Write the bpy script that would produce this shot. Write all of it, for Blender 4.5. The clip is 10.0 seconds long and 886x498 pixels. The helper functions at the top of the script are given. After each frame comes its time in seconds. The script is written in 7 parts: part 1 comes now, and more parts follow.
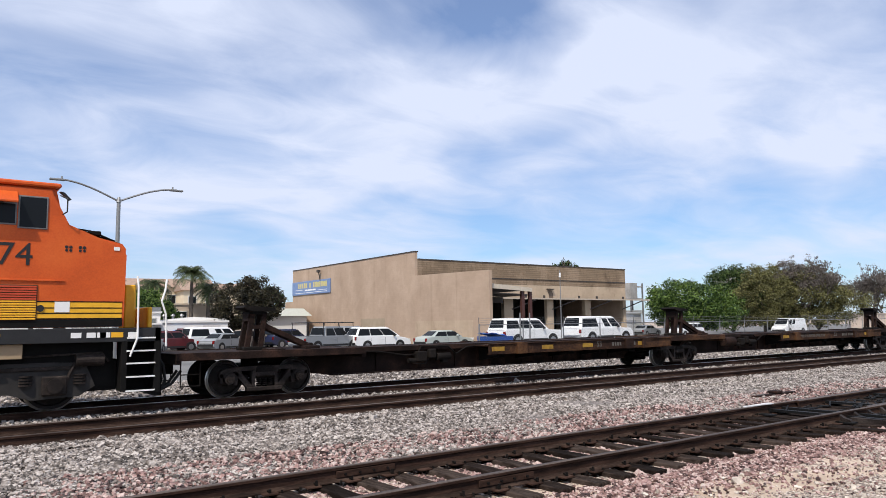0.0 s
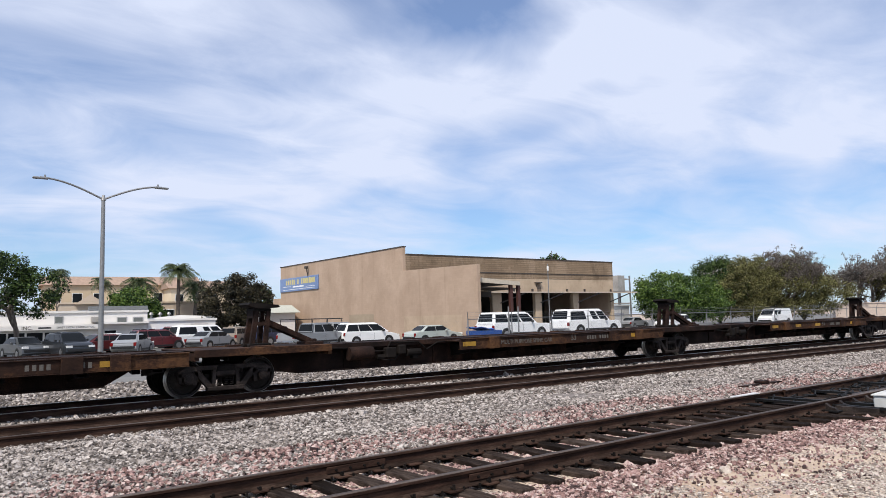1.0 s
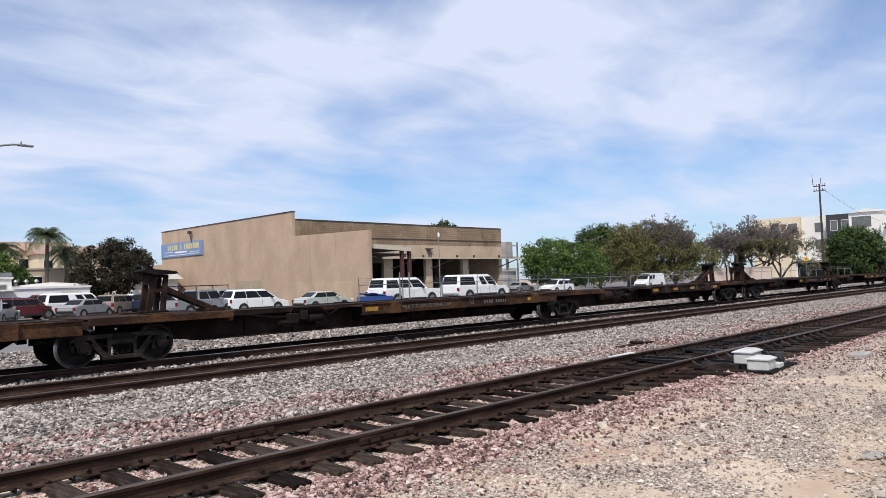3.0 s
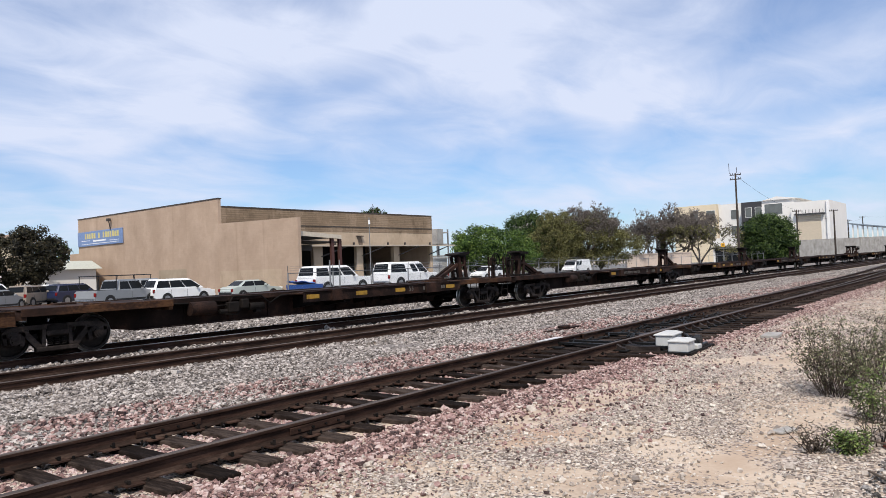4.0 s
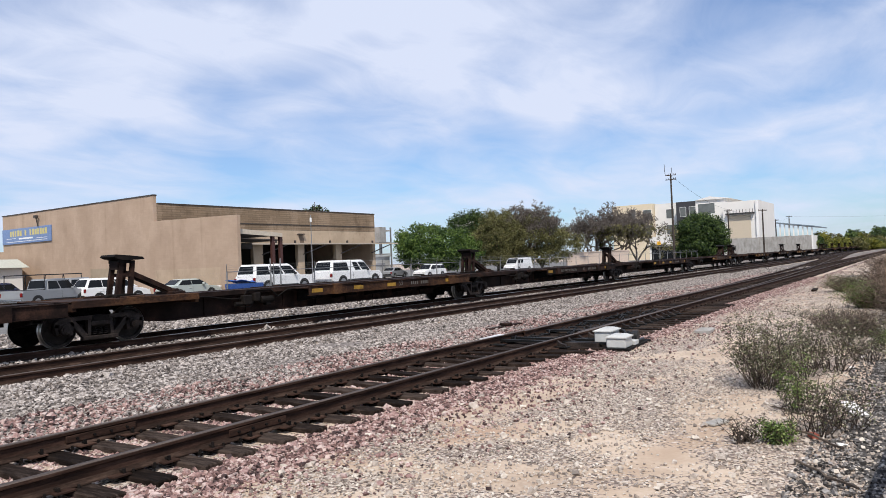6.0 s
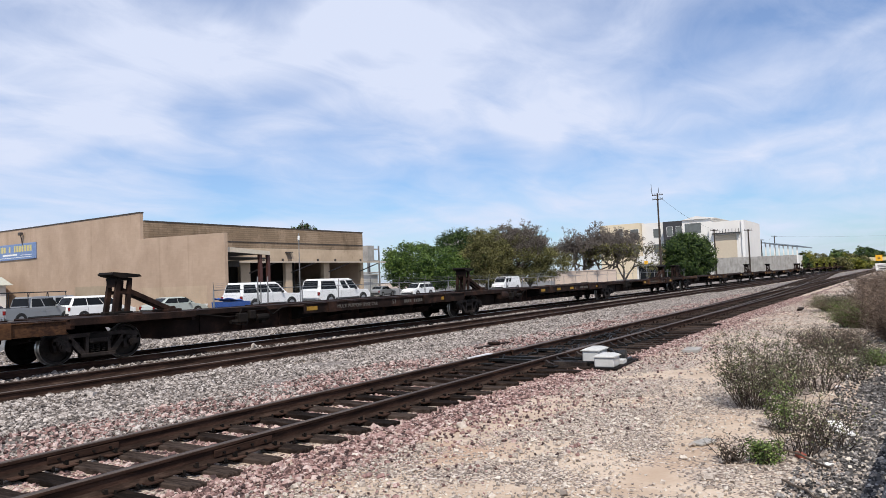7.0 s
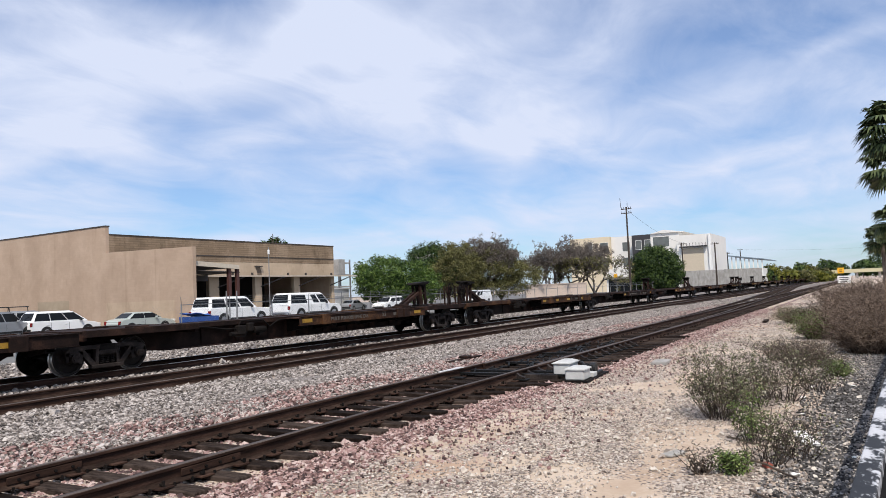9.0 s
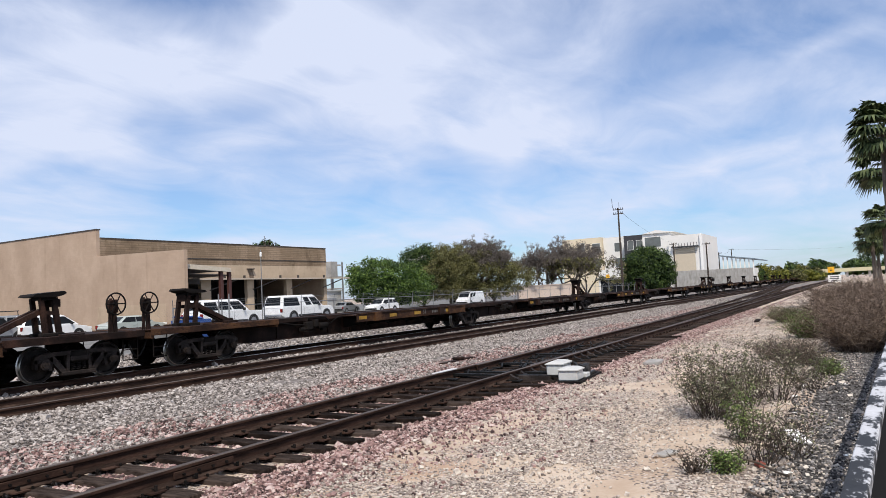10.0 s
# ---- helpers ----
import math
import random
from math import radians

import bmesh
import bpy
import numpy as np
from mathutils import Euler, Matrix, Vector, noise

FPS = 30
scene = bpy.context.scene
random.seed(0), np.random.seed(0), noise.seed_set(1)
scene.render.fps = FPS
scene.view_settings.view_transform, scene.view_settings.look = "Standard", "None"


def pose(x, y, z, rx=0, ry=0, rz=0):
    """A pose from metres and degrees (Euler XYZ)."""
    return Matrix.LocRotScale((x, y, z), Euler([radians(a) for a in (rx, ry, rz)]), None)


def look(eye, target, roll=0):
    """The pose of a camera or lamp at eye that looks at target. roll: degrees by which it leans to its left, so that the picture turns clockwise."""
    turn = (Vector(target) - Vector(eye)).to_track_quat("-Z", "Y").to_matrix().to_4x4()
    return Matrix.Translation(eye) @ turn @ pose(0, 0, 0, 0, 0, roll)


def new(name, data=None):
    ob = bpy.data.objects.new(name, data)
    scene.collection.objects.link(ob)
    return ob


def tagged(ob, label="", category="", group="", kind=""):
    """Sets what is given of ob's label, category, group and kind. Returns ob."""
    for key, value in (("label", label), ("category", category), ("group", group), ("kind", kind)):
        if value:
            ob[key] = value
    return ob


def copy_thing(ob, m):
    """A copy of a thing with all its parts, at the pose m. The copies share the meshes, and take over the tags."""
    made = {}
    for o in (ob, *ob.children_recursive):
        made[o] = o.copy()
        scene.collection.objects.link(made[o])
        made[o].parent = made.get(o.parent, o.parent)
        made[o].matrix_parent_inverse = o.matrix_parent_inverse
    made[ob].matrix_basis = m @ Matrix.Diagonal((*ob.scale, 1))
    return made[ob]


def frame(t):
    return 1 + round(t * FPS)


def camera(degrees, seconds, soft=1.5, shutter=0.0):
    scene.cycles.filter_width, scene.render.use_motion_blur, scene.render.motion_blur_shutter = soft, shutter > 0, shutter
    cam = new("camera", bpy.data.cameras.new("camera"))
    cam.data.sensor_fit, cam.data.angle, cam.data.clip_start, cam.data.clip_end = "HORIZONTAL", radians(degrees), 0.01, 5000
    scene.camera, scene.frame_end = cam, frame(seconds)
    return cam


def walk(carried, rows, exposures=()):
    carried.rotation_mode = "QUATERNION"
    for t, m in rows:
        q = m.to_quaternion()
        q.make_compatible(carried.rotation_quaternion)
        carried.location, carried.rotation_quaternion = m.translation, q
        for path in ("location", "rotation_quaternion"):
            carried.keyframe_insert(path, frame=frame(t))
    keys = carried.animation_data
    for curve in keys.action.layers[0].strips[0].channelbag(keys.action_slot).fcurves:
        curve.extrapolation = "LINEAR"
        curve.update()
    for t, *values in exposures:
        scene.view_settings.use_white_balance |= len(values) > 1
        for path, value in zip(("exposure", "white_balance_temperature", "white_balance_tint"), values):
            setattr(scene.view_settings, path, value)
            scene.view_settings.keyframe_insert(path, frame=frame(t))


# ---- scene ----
cam = camera(63.75, 10.0, soft=0.65)
CAM = (0.0, 0.0, 1.88)
CAMERA_ROWS = [  # seconds, pitch, roll, yaw
    (0.0, 6.04, 0.83, -36.27), (0.5, 5.96, 1.33, -36.86), (1.0, 5.60, 1.57, -37.17), (1.5, 4.95, 1.62, -38.33),
    (2.0, 4.13, 1.51, -40.53), (2.5, 3.32, 1.63, -43.10), (4.0, 1.37, 2.30, -51.44), (4.5, 0.82, 2.38, -53.79),
    (5.0, 0.50, 2.42, -55.32), (6.5, 1.62, 2.39, -56.38), (7.0, 2.50, 2.25, -56.99), (7.5, 3.13, 2.10, -57.87),
    (8.0, 3.42, 2.11, -58.71), (8.5, 3.46, 2.24, -59.14), (9.0, 3.50, 2.45, -59.29), (9.5, 3.56, 2.62, -59.42),
    (10.0, 3.60, 2.82, -59.87)]
walk(cam, [(t, pose(*CAM, 90 + p, r, y)) for t, p, r, y in CAMERA_ROWS], [(0.0, 0.03), (2.0, -0.03), (10.0, -0.04)])

# ---- world, sun, exposure ----
SUN_TO = Vector((-0.50, -0.34, 0.80)).normalized()
world = bpy.data.worlds.new("sky")
scene.world = world
world.use_nodes = True
wn, wl = world.node_tree.nodes, world.node_tree.links
wn.clear()
w_out = wn.new("ShaderNodeOutputWorld")
w_bg = wn.new("ShaderNodeBackground")
w_sky = wn.new("ShaderNodeTexSky")
w_sky.sky_type = "NISHITA"
w_sky.sun_disc = False
w_sky.sun_elevation = math.asin(SUN_TO.z)
w_sky.sun_rotation = math.atan2(SUN_TO.x, SUN_TO.y)
w_sky.air_density, w_sky.dust_density, w_sky.ozone_density = 1.0, 0.6, 3.0
w_bg.inputs["Strength"].default_value = 0.105
# thin high cloud: noise on the sky's plane overhead, so that it flattens towards the horizon
w_co = wn.new("ShaderNodeTexCoord")
w_sep = wn.new("ShaderNodeSeparateXYZ")
w_add = wn.new("ShaderNodeMath"); w_add.operation = "ADD"; w_add.inputs[1].default_value = 0.16
w_max = wn.new("ShaderNodeMath"); w_max.operation = "MAXIMUM"; w_max.inputs[1].default_value = 0.05
w_dx = wn.new("ShaderNodeMath"); w_dx.operation = "DIVIDE"
w_dy = wn.new("ShaderNodeMath"); w_dy.operation = "DIVIDE"
w_com = wn.new("ShaderNodeCombineXYZ")
wl.new(w_co.outputs["Generated"], w_sep.inputs[0])
wl.new(w_sep.outputs["Z"], w_add.inputs[0])
wl.new(w_add.outputs[0], w_max.inputs[0])
wl.new(w_sep.outputs["X"], w_dx.inputs[0]); wl.new(w_max.outputs[0], w_dx.inputs[1])
wl.new(w_sep.outputs["Y"], w_dy.inputs[0]); wl.new(w_max.outputs[0], w_dy.inputs[1])
wl.new(w_dx.outputs[0], w_com.inputs[0]); wl.new(w_dy.outputs[0], w_com.inputs[1])


def cloud_noise(scale, stretch, offset, turn, detail, rough, distort):
    m = wn.new("ShaderNodeMapping")
    m.inputs["Location"].default_value = offset
    m.inputs["Rotation"].default_value = (0, 0, radians(turn))
    m.inputs["Scale"].default_value = stretch
    n = wn.new("ShaderNodeTexNoise")
    n.inputs["Scale"].default_value, n.inputs["Detail"].default_value = scale, detail
    n.inputs["Roughness"].default_value, n.inputs["Distortion"].default_value = rough, distort
    wl.new(w_com.outputs[0], m.inputs["Vector"])
    wl.new(m.outputs[0], n.inputs["Vector"])
    return n.outputs["Fac"]


def ramp_node(nodes, links, fac, stops):
    r = nodes.new("ShaderNodeValToRGB")
    while len(r.color_ramp.elements) < len(stops):
        r.color_ramp.elements.new(0.5)
    for e, (p, c) in zip(r.color_ramp.elements, stops):
        e.position, e.color = p, (*c, 1) if len(c) == 3 else c
    links.new(fac, r.inputs[0])
    return r


big = cloud_noise(1.0, (1, 1.0, 1), (5.2, 2.6, 0), 20, 3, 0.5, 0.5)
fine = cloud_noise(1.9, (1, 1.6, 1), (0.9, 0.2, 0), 35, 10, 0.60, 0.7)
w_mix = wn.new("ShaderNodeMath"); w_mix.operation = "MULTIPLY_ADD"; w_mix.inputs[1].default_value = 0.50
wl.new(fine, w_mix.inputs[0]); wl.new(big, w_mix.inputs[2])
# less cloud low down, where the blue shows through
w_low = ramp_node(wn, wl, w_sep.outputs["Z"], [(0.0, (0.0,) * 3), (0.10, (0.045,) * 3), (0.26, (0.13,) * 3)])
w_sum = wn.new("ShaderNodeMath"); w_sum.operation = "ADD"
wl.new(w_mix.outputs[0], w_sum.inputs[0]); wl.new(w_low.outputs[0], w_sum.inputs[1])
# the banks of cloud and the blue gaps between them: plan place, width, weight
CLOUD_MASSES = [(1.23, 1.37, 0.14, -0.16), (0.99, 1.24, 0.15, -0.18), (1.46, 1.14, 0.31, 0.13), (0.82, 1.67, 0.30, 0.10), (0.46, 1.61, 0.15, 0.12), (0.41, 2.09, 0.23, -0.03), (2.06, 0.26, 0.23, -0.15), (2.18, 0.54, 0.21, -0.14), (2.40, 0.96, 0.29, 0.10), (2.22, 0.07, 0.08, 0.16), (1.41, 2.00, 0.21, -0.08), (2.12, 1.67, 0.23, -0.10), (1.28, 1.56, 0.22, 0.08), (2.46, 1.84, 0.29, -0.08), (1.75, 0.92, 0.36, 0.04)]
w_warp = wn.new("ShaderNodeVectorMath"); w_warp.operation = "MULTIPLY_ADD"
w_wn = wn.new("ShaderNodeTexNoise"); w_wn.inputs["Scale"].default_value, w_wn.inputs["Detail"].default_value = 1.6, 4
wl.new(w_com.outputs[0], w_wn.inputs["Vector"])
w_warp.inputs[1].default_value = (0.55, 0.55, 0.0)
wl.new(w_wn.outputs["Color"], w_warp.inputs[0]); wl.new(w_com.outputs[0], w_warp.inputs[2])
for u, v, r, amount in CLOUD_MASSES:
    dist = wn.new("ShaderNodeVectorMath"); dist.operation = "DISTANCE"
    dist.inputs[1].default_value = (u + 0.275, v + 0.275, 0)
    wl.new(w_warp.outputs[0], dist.inputs[0])
    fall = wn.new("ShaderNodeMapRange"); fall.interpolation_type = "SMOOTHSTEP"
    fall.inputs["From Min"].default_value, fall.inputs["From Max"].default_value = 0.0, r * 1.7
    fall.inputs["To Min"].default_value, fall.inputs["To Max"].default_value = amount, 0.0
    wl.new(dist.outputs["Value"], fall.inputs["Value"])
    nxt = wn.new("ShaderNodeMath"); nxt.operation = "ADD"
    wl.new(w_sum.outputs[0], nxt.inputs[0]); wl.new(fall.outputs[0], nxt.inputs[1])
    w_sum = nxt
w_cov = ramp_node(wn, wl, w_sum.outputs[0], [(0.60, (0.15,) * 3), (0.80, (0.51,) * 3), (1.09, (0.97,) * 3)])
w_tint = wn.new("ShaderNodeMixRGB"); w_tint.blend_type = "MULTIPLY"; w_tint.inputs[0].default_value = 1.0
w_tint.inputs[2].default_value = (0.84, 1.06, 1.32, 1)
wl.new(w_sky.outputs[0], w_tint.inputs[1])
w_col = wn.new("ShaderNodeMixRGB")
w_white = wn.new("ShaderNodeMixRGB")
w_white.inputs[0].default_value = 1.0
w_white.inputs[2].default_value = (7.1, 7.75, 9.5, 1)
wl.new(w_cov.outputs[0], w_col.inputs[0])
wl.new(w_tint.outputs[0], w_col.inputs[1])
wl.new(w_white.outputs[0], w_col.inputs[2])
wl.new(w_col.outputs[0], w_bg.inputs["Color"])
wl.new(w_bg.outputs[0], w_out.inputs[0])

sun = new("sun", bpy.data.lights.new("sun", "SUN"))
sun.data.energy, sun.data.angle, sun.data.color = 4.1, radians(0.6), (1.0, 0.925, 0.83)
sun.matrix_world = look(Vector((0, 0, 60)) , Vector((0, 0, 60)) - SUN_TO)
scene.view_settings.exposure = 0.0


# ---- materials ----
def material(name, stops, scale=3.0, rough=0.8, metal=0.0, bump=0.15, fine_scale=40.0, detail=6, stretch=(1, 1, 1),
             island=False, spread=0.0, specular=0.4, coat=0.0):
    """stops: colours from dark to light, mixed by noise at two scales. spread: how far alike pieces differ."""
    m = bpy.data.materials.new(name)
    m.use_nodes = True
    n, l = m.node_tree.nodes, m.node_tree.links
    b = n["Principled BSDF"]
    b.inputs["Roughness"].default_value, b.inputs["Metallic"].default_value = rough, metal
    b.inputs["Specular IOR Level"].default_value = specular
    b.inputs["Coat Weight"].default_value = coat
    b.inputs["Coat Roughness"].default_value = 0.06
    co = n.new("ShaderNodeTexCoord")
    mp = n.new("ShaderNodeMapping")
    mp.inputs["Scale"].default_value = stretch
    l.new(co.outputs["Object"], mp.inputs[0])
    a = n.new("ShaderNodeTexNoise")
    a.inputs["Scale"].default_value, a.inputs["Detail"].default_value = scale, detail
    a.inputs["Roughness"].default_value = 0.6
    f = n.new("ShaderNodeTexNoise")
    f.inputs["Scale"].default_value, f.inputs["Detail"].default_value = fine_scale, 3
    l.new(mp.outputs[0], a.inputs["Vector"]); l.new(mp.outputs[0], f.inputs["Vector"])
    x = n.new("ShaderNodeMath"); x.operation = "MULTIPLY_ADD"; x.inputs[1].default_value = 0.35
    l.new(f.outputs["Fac"], x.inputs[0])
    y = n.new("ShaderNodeMath"); y.operation = "SUBTRACT"; y.inputs[1].default_value = 0.175
    l.new(a.outputs["Fac"], y.inputs[0]); l.new(y.outputs[0], x.inputs[2])
    fac = x.outputs[0]
    if spread:
        r = n.new("ShaderNodeNewGeometry") if island else n.new("ShaderNodeObjectInfo")
        z = n.new("ShaderNodeMath"); z.operation = "MULTIPLY_ADD"
        z.inputs[1].default_value = spread
        l.new(r.outputs["Random Per Island" if island else "Random"], z.inputs[0])
        q = n.new("ShaderNodeMath"); q.operation = "SUBTRACT"; q.inputs[1].default_value = spread / 2
        l.new(fac, q.inputs[0]); l.new(q.outputs[0], z.inputs[2])
        fac = z.outputs[0]
    k = len(stops) - 1
    rp = ramp_node(n, l, fac, [(0.28 + 0.44 * i / max(k, 1), c) for i, c in enumerate(stops)])
    l.new(rp.outputs[0], b.inputs["Base Color"])
    if bump:
        u = n.new("ShaderNodeBump")
        u.inputs["Strength"].default_value, u.inputs["Distance"].default_value = bump, 0.02
        l.new(x.outputs[0], u.inputs["Height"]); l.new(u.outputs[0], b.inputs["Normal"])
    return m


def plain(name, c, rough=0.6, metal=0.0, var=0.12, scale=5.0, bump=0.05, coat=0.0, specular=0.4):
    d = tuple(v * (1 - var) for v in c)
    e = tuple(min(v * (1 + var), 1) for v in c)
    return material(name, [d, c, e], scale, rough, metal, bump, 60.0, coat=coat, specular=specular)


def glass_like(name, c=(0.012, 0.014, 0.016)):
    return plain(name, c, 0.10, 0, 0.1, 1.0, 0.0, specular=0.10)


M_BALLAST = material("grey ballast", [(0.075, 0.065, 0.058), (0.20, 0.173, 0.154), (0.31, 0.272, 0.245), (0.50, 0.452, 0.415)], 9, 0.95, bump=0.3, island=True, spread=0.5)
M_PINK = material("pink ballast", [(0.05, 0.031, 0.029), (0.20, 0.12, 0.107), (0.33, 0.208, 0.186), (0.52, 0.41, 0.37)], 9, 0.95, bump=0.3, island=True, spread=0.5)
M_PEBBLE = material("pale gravel", [(0.22, 0.187, 0.16), (0.38, 0.325, 0.275), (0.50, 0.435, 0.37), (0.62, 0.56, 0.485)], 9, 0.95, bump=0.3, island=True, spread=0.5)
M_RAIL = material("rusty rail steel", [(0.012, 0.0068, 0.005), (0.036, 0.0195, 0.014), (0.085, 0.048, 0.034)], 4, 0.85, 0, 0.2, 60, stretch=(0.4, 1, 3), specular=0.12)
M_HEAD = material("worn rail head", [(0.032, 0.023, 0.019), (0.078, 0.059, 0.05), (0.16, 0.127, 0.108)], 2, 0.62, 0.2, 0.05, 60, stretch=(0.1, 6, 1), specular=0.25)
M_FLANGE = material("rust-tan rail foot", [(0.012, 0.0075, 0.0056), (0.032, 0.0195, 0.0145), (0.08, 0.052, 0.039)], 5, 0.9, 0, 0.2, 50, stretch=(0.4, 1, 1), specular=0.12)
M_SHINE = material("bright rail head", [(0.25, 0.24, 0.23), (0.40, 0.39, 0.38), (0.5, 0.5, 0.5)], 2, 0.3, 0.9, 0.03, 60, stretch=(0.1, 6, 1))
M_TIE = material("weathered tie timber", [(0.007, 0.0048, 0.0037), (0.021, 0.0145, 0.0115), (0.065, 0.048, 0.039)], 6, 0.95, 0, 0.5, 50, stretch=(4, 0.5, 1), spread=0.35, specular=0.08)
M_TIEJ = material("weathered tie timber far", [(0.007, 0.0048, 0.0037), (0.021, 0.0145, 0.0115), (0.065, 0.048, 0.039)], 6, 0.95, 0, 0.5, 50, stretch=(4, 0.5, 1), island=True, spread=0.35, specular=0.08)
# near-black colour carries the shade inside the workshop bays
M_BAY_SHADE = plain("workshop bay shade", (0.022, 0.019, 0.017), 0.9)
M_CAR_BROWN = material("rusted brown car paint", [(0.005, 0.003, 0.0024), (0.017, 0.0092, 0.007), (0.055, 0.027, 0.018)], 1.6, 0.8, 0, 0.2, 30, specular=0.15)
M_CAR_RUST = material("orange rusted deck paint", [(0.008, 0.0045, 0.0035), (0.030, 0.0145, 0.0092), (0.12, 0.056, 0.024)], 1.0, 0.8, 0, 0.2, 25, stretch=(0.6, 1, 1), specular=0.18)
M_CAR_DARK = material("sooty dark steel", [(0.0038, 0.0033, 0.003), (0.009, 0.0074, 0.0066), (0.021, 0.016, 0.0135)], 2.0, 0.8, 0, 0.2, 30, specular=0.12)
M_TRUCK = material("grimy cast steel", [(0.006, 0.004, 0.0034), (0.021, 0.015, 0.0125), (0.065, 0.05, 0.042)], 3.0, 0.7, 0.1, 0.25, 40, specular=0.25)
M_WHEEL = material("worn wheel steel", [(0.004, 0.003, 0.0027), (0.011, 0.0085, 0.007), (0.034, 0.027, 0.023)], 4.0, 0.65, 0.1, 0.15, 40, specular=0.25)
M_TREAD = plain("polished wheel tread", (0.5, 0.49, 0.47), 0.3, 0.9)
M_YELLOW = plain("dirty yellow paint", (0.34, 0.19, 0.022), 0.6, var=0.4)
M_LETTER = plain("faded white lettering", (0.11, 0.10, 0.088), 0.8, var=0.3, scale=20)
M_WHITE = plain("white paint", (0.80, 0.79, 0.76), 0.6, var=0.05)
M_GLASS = glass_like("dark window glass")
M_CHROME = plain("bright metal", (0.6, 0.6, 0.6), 0.25, 1.0)
M_RUBBER = plain("black rubber", (0.02, 0.02, 0.02), 0.85)
M_BLACK = plain("black paint", (0.015, 0.015, 0.016), 0.5)
M_GALV = plain("galvanised steel", (0.27, 0.27, 0.265), 0.5, 0.6, 0.15, 8)
M_WOODPOLE = material("dark pole timber", [(0.03, 0.022, 0.018), (0.07, 0.055, 0.045)], 3, 0.9, 0, 0.3, 40, stretch=(3, 3, 0.2))
M_CONC = material("weathered concrete", [(0.24, 0.225, 0.20), (0.34, 0.325, 0.30), (0.44, 0.42, 0.39)], 0.8, 0.9, 0, 0.2, 14)
M_ASPHALT = material("asphalt lot", [(0.10, 0.098, 0.094), (0.16, 0.157, 0.15), (0.22, 0.215, 0.205)], 0.3, 0.95, 0, 0.2, 30)


# ---- mesh helpers ----
def link(name, me, mat, parent=None, label=""):
    ob = new(name, me)
    if mat is not None and not me.materials:
        for k in (mat if isinstance(mat, (list, tuple)) else [mat]):
            me.materials.append(k)
    if parent is not None:
        ob.parent = parent
    if label:
        tagged(ob, label)
    return ob


def part(name, bm, mat, parent=None, label="", smooth=False):
    me = bpy.data.meshes.new(name)
    bmesh.ops.recalc_face_normals(bm, faces=bm.faces)
    if smooth:
        for fc in bm.faces:
            fc.smooth = True
    bm.to_mesh(me)
    bm.free()
    if smooth:
        me.set_sharp_from_angle(angle=radians(40))
    return link(name, me, mat, parent, label)


def thing(name, m, label, category, group="", kind=""):
    ob = new(name)
    ob.empty_display_size = 0.2
    ob.matrix_world = m
    return tagged(ob, label, category, group, kind)


def box(bm, x0, x1, y0, y1, z0, z1, bevel=0.0, mat=0):
    vs = [bm.verts.new(p) for p in ((x0, y0, z0), (x1, y0, z0), (x1, y1, z0), (x0, y1, z0), (x0, y0, z1), (x1, y0, z1), (x1, y1, z1), (x0, y1, z1))]
    fs = [bm.faces.new([vs[i] for i in q]) for q in ((3, 2, 1, 0), (4, 5, 6, 7), (0, 1, 5, 4), (1, 2, 6, 5), (2, 3, 7, 6), (3, 0, 4, 7))]
    for fc in fs:
        fc.material_index = mat
    if bevel:
        es = list({e for fc in fs for e in fc.edges})
        bmesh.ops.bevel(bm, geom=es, offset=bevel, segments=1, affect="EDGES", profile=0.5)
    return bm


def tube(bm, p, q, r, r2=None, seg=10, mat=0, cap=True):
    p, q = Vector(p), Vector(q)
    d = (q - p)
    if d.length < 1e-6:
        return bm
    a = d.orthogonal().normalized()
    b = d.normalized().cross(a)
    r2 = r if r2 is None else r2
    rings = []
    for c, rr in ((p, r), (q, r2)):
        rings.append([bm.verts.new(c + (a * math.cos(2 * math.pi * i / seg) + b * math.sin(2 * math.pi * i / seg)) * rr) for i in range(seg)])
    for i in range(seg):
        j = (i + 1) % seg
        bm.faces.new((rings[0][i], rings[0][j], rings[1][j], rings[1][i])).material_index = mat
    if cap:
        bm.faces.new(rings[0][::-1]).material_index = mat
        bm.faces.new(rings[1]).material_index = mat
    return bm


def path_tube(bm, pts, r, seg=6, mat=0):
    for p, q in zip(pts, pts[1:]):
        tube(bm, p, q, r, seg=seg, mat=mat)
    return bm


def prism(bm, outline, y0, y1, axis="y", mat=0):
    """An outline in two axes pushed along the third. axis y: outline in x, z; axis x: in y, z; axis z: in x, y."""
    def at(u, v, w):
        return {"y": (u, w, v), "x": (w, u, v), "z": (u, v, w)}[axis]
    a = [bm.verts.new(at(u, v, y0)) for u, v in outline]
    b = [bm.verts.new(at(u, v, y1)) for u, v in outline]
    n = len(a)
    for i in range(n):
        j = (i + 1) % n
        bm.faces.new((a[i], a[j], b[j], b[i])).material_index = mat
    bm.faces.new(a[::-1]).material_index = mat
    bm.faces.new(b).material_index = mat
    return bm


def B():
    return bmesh.new()


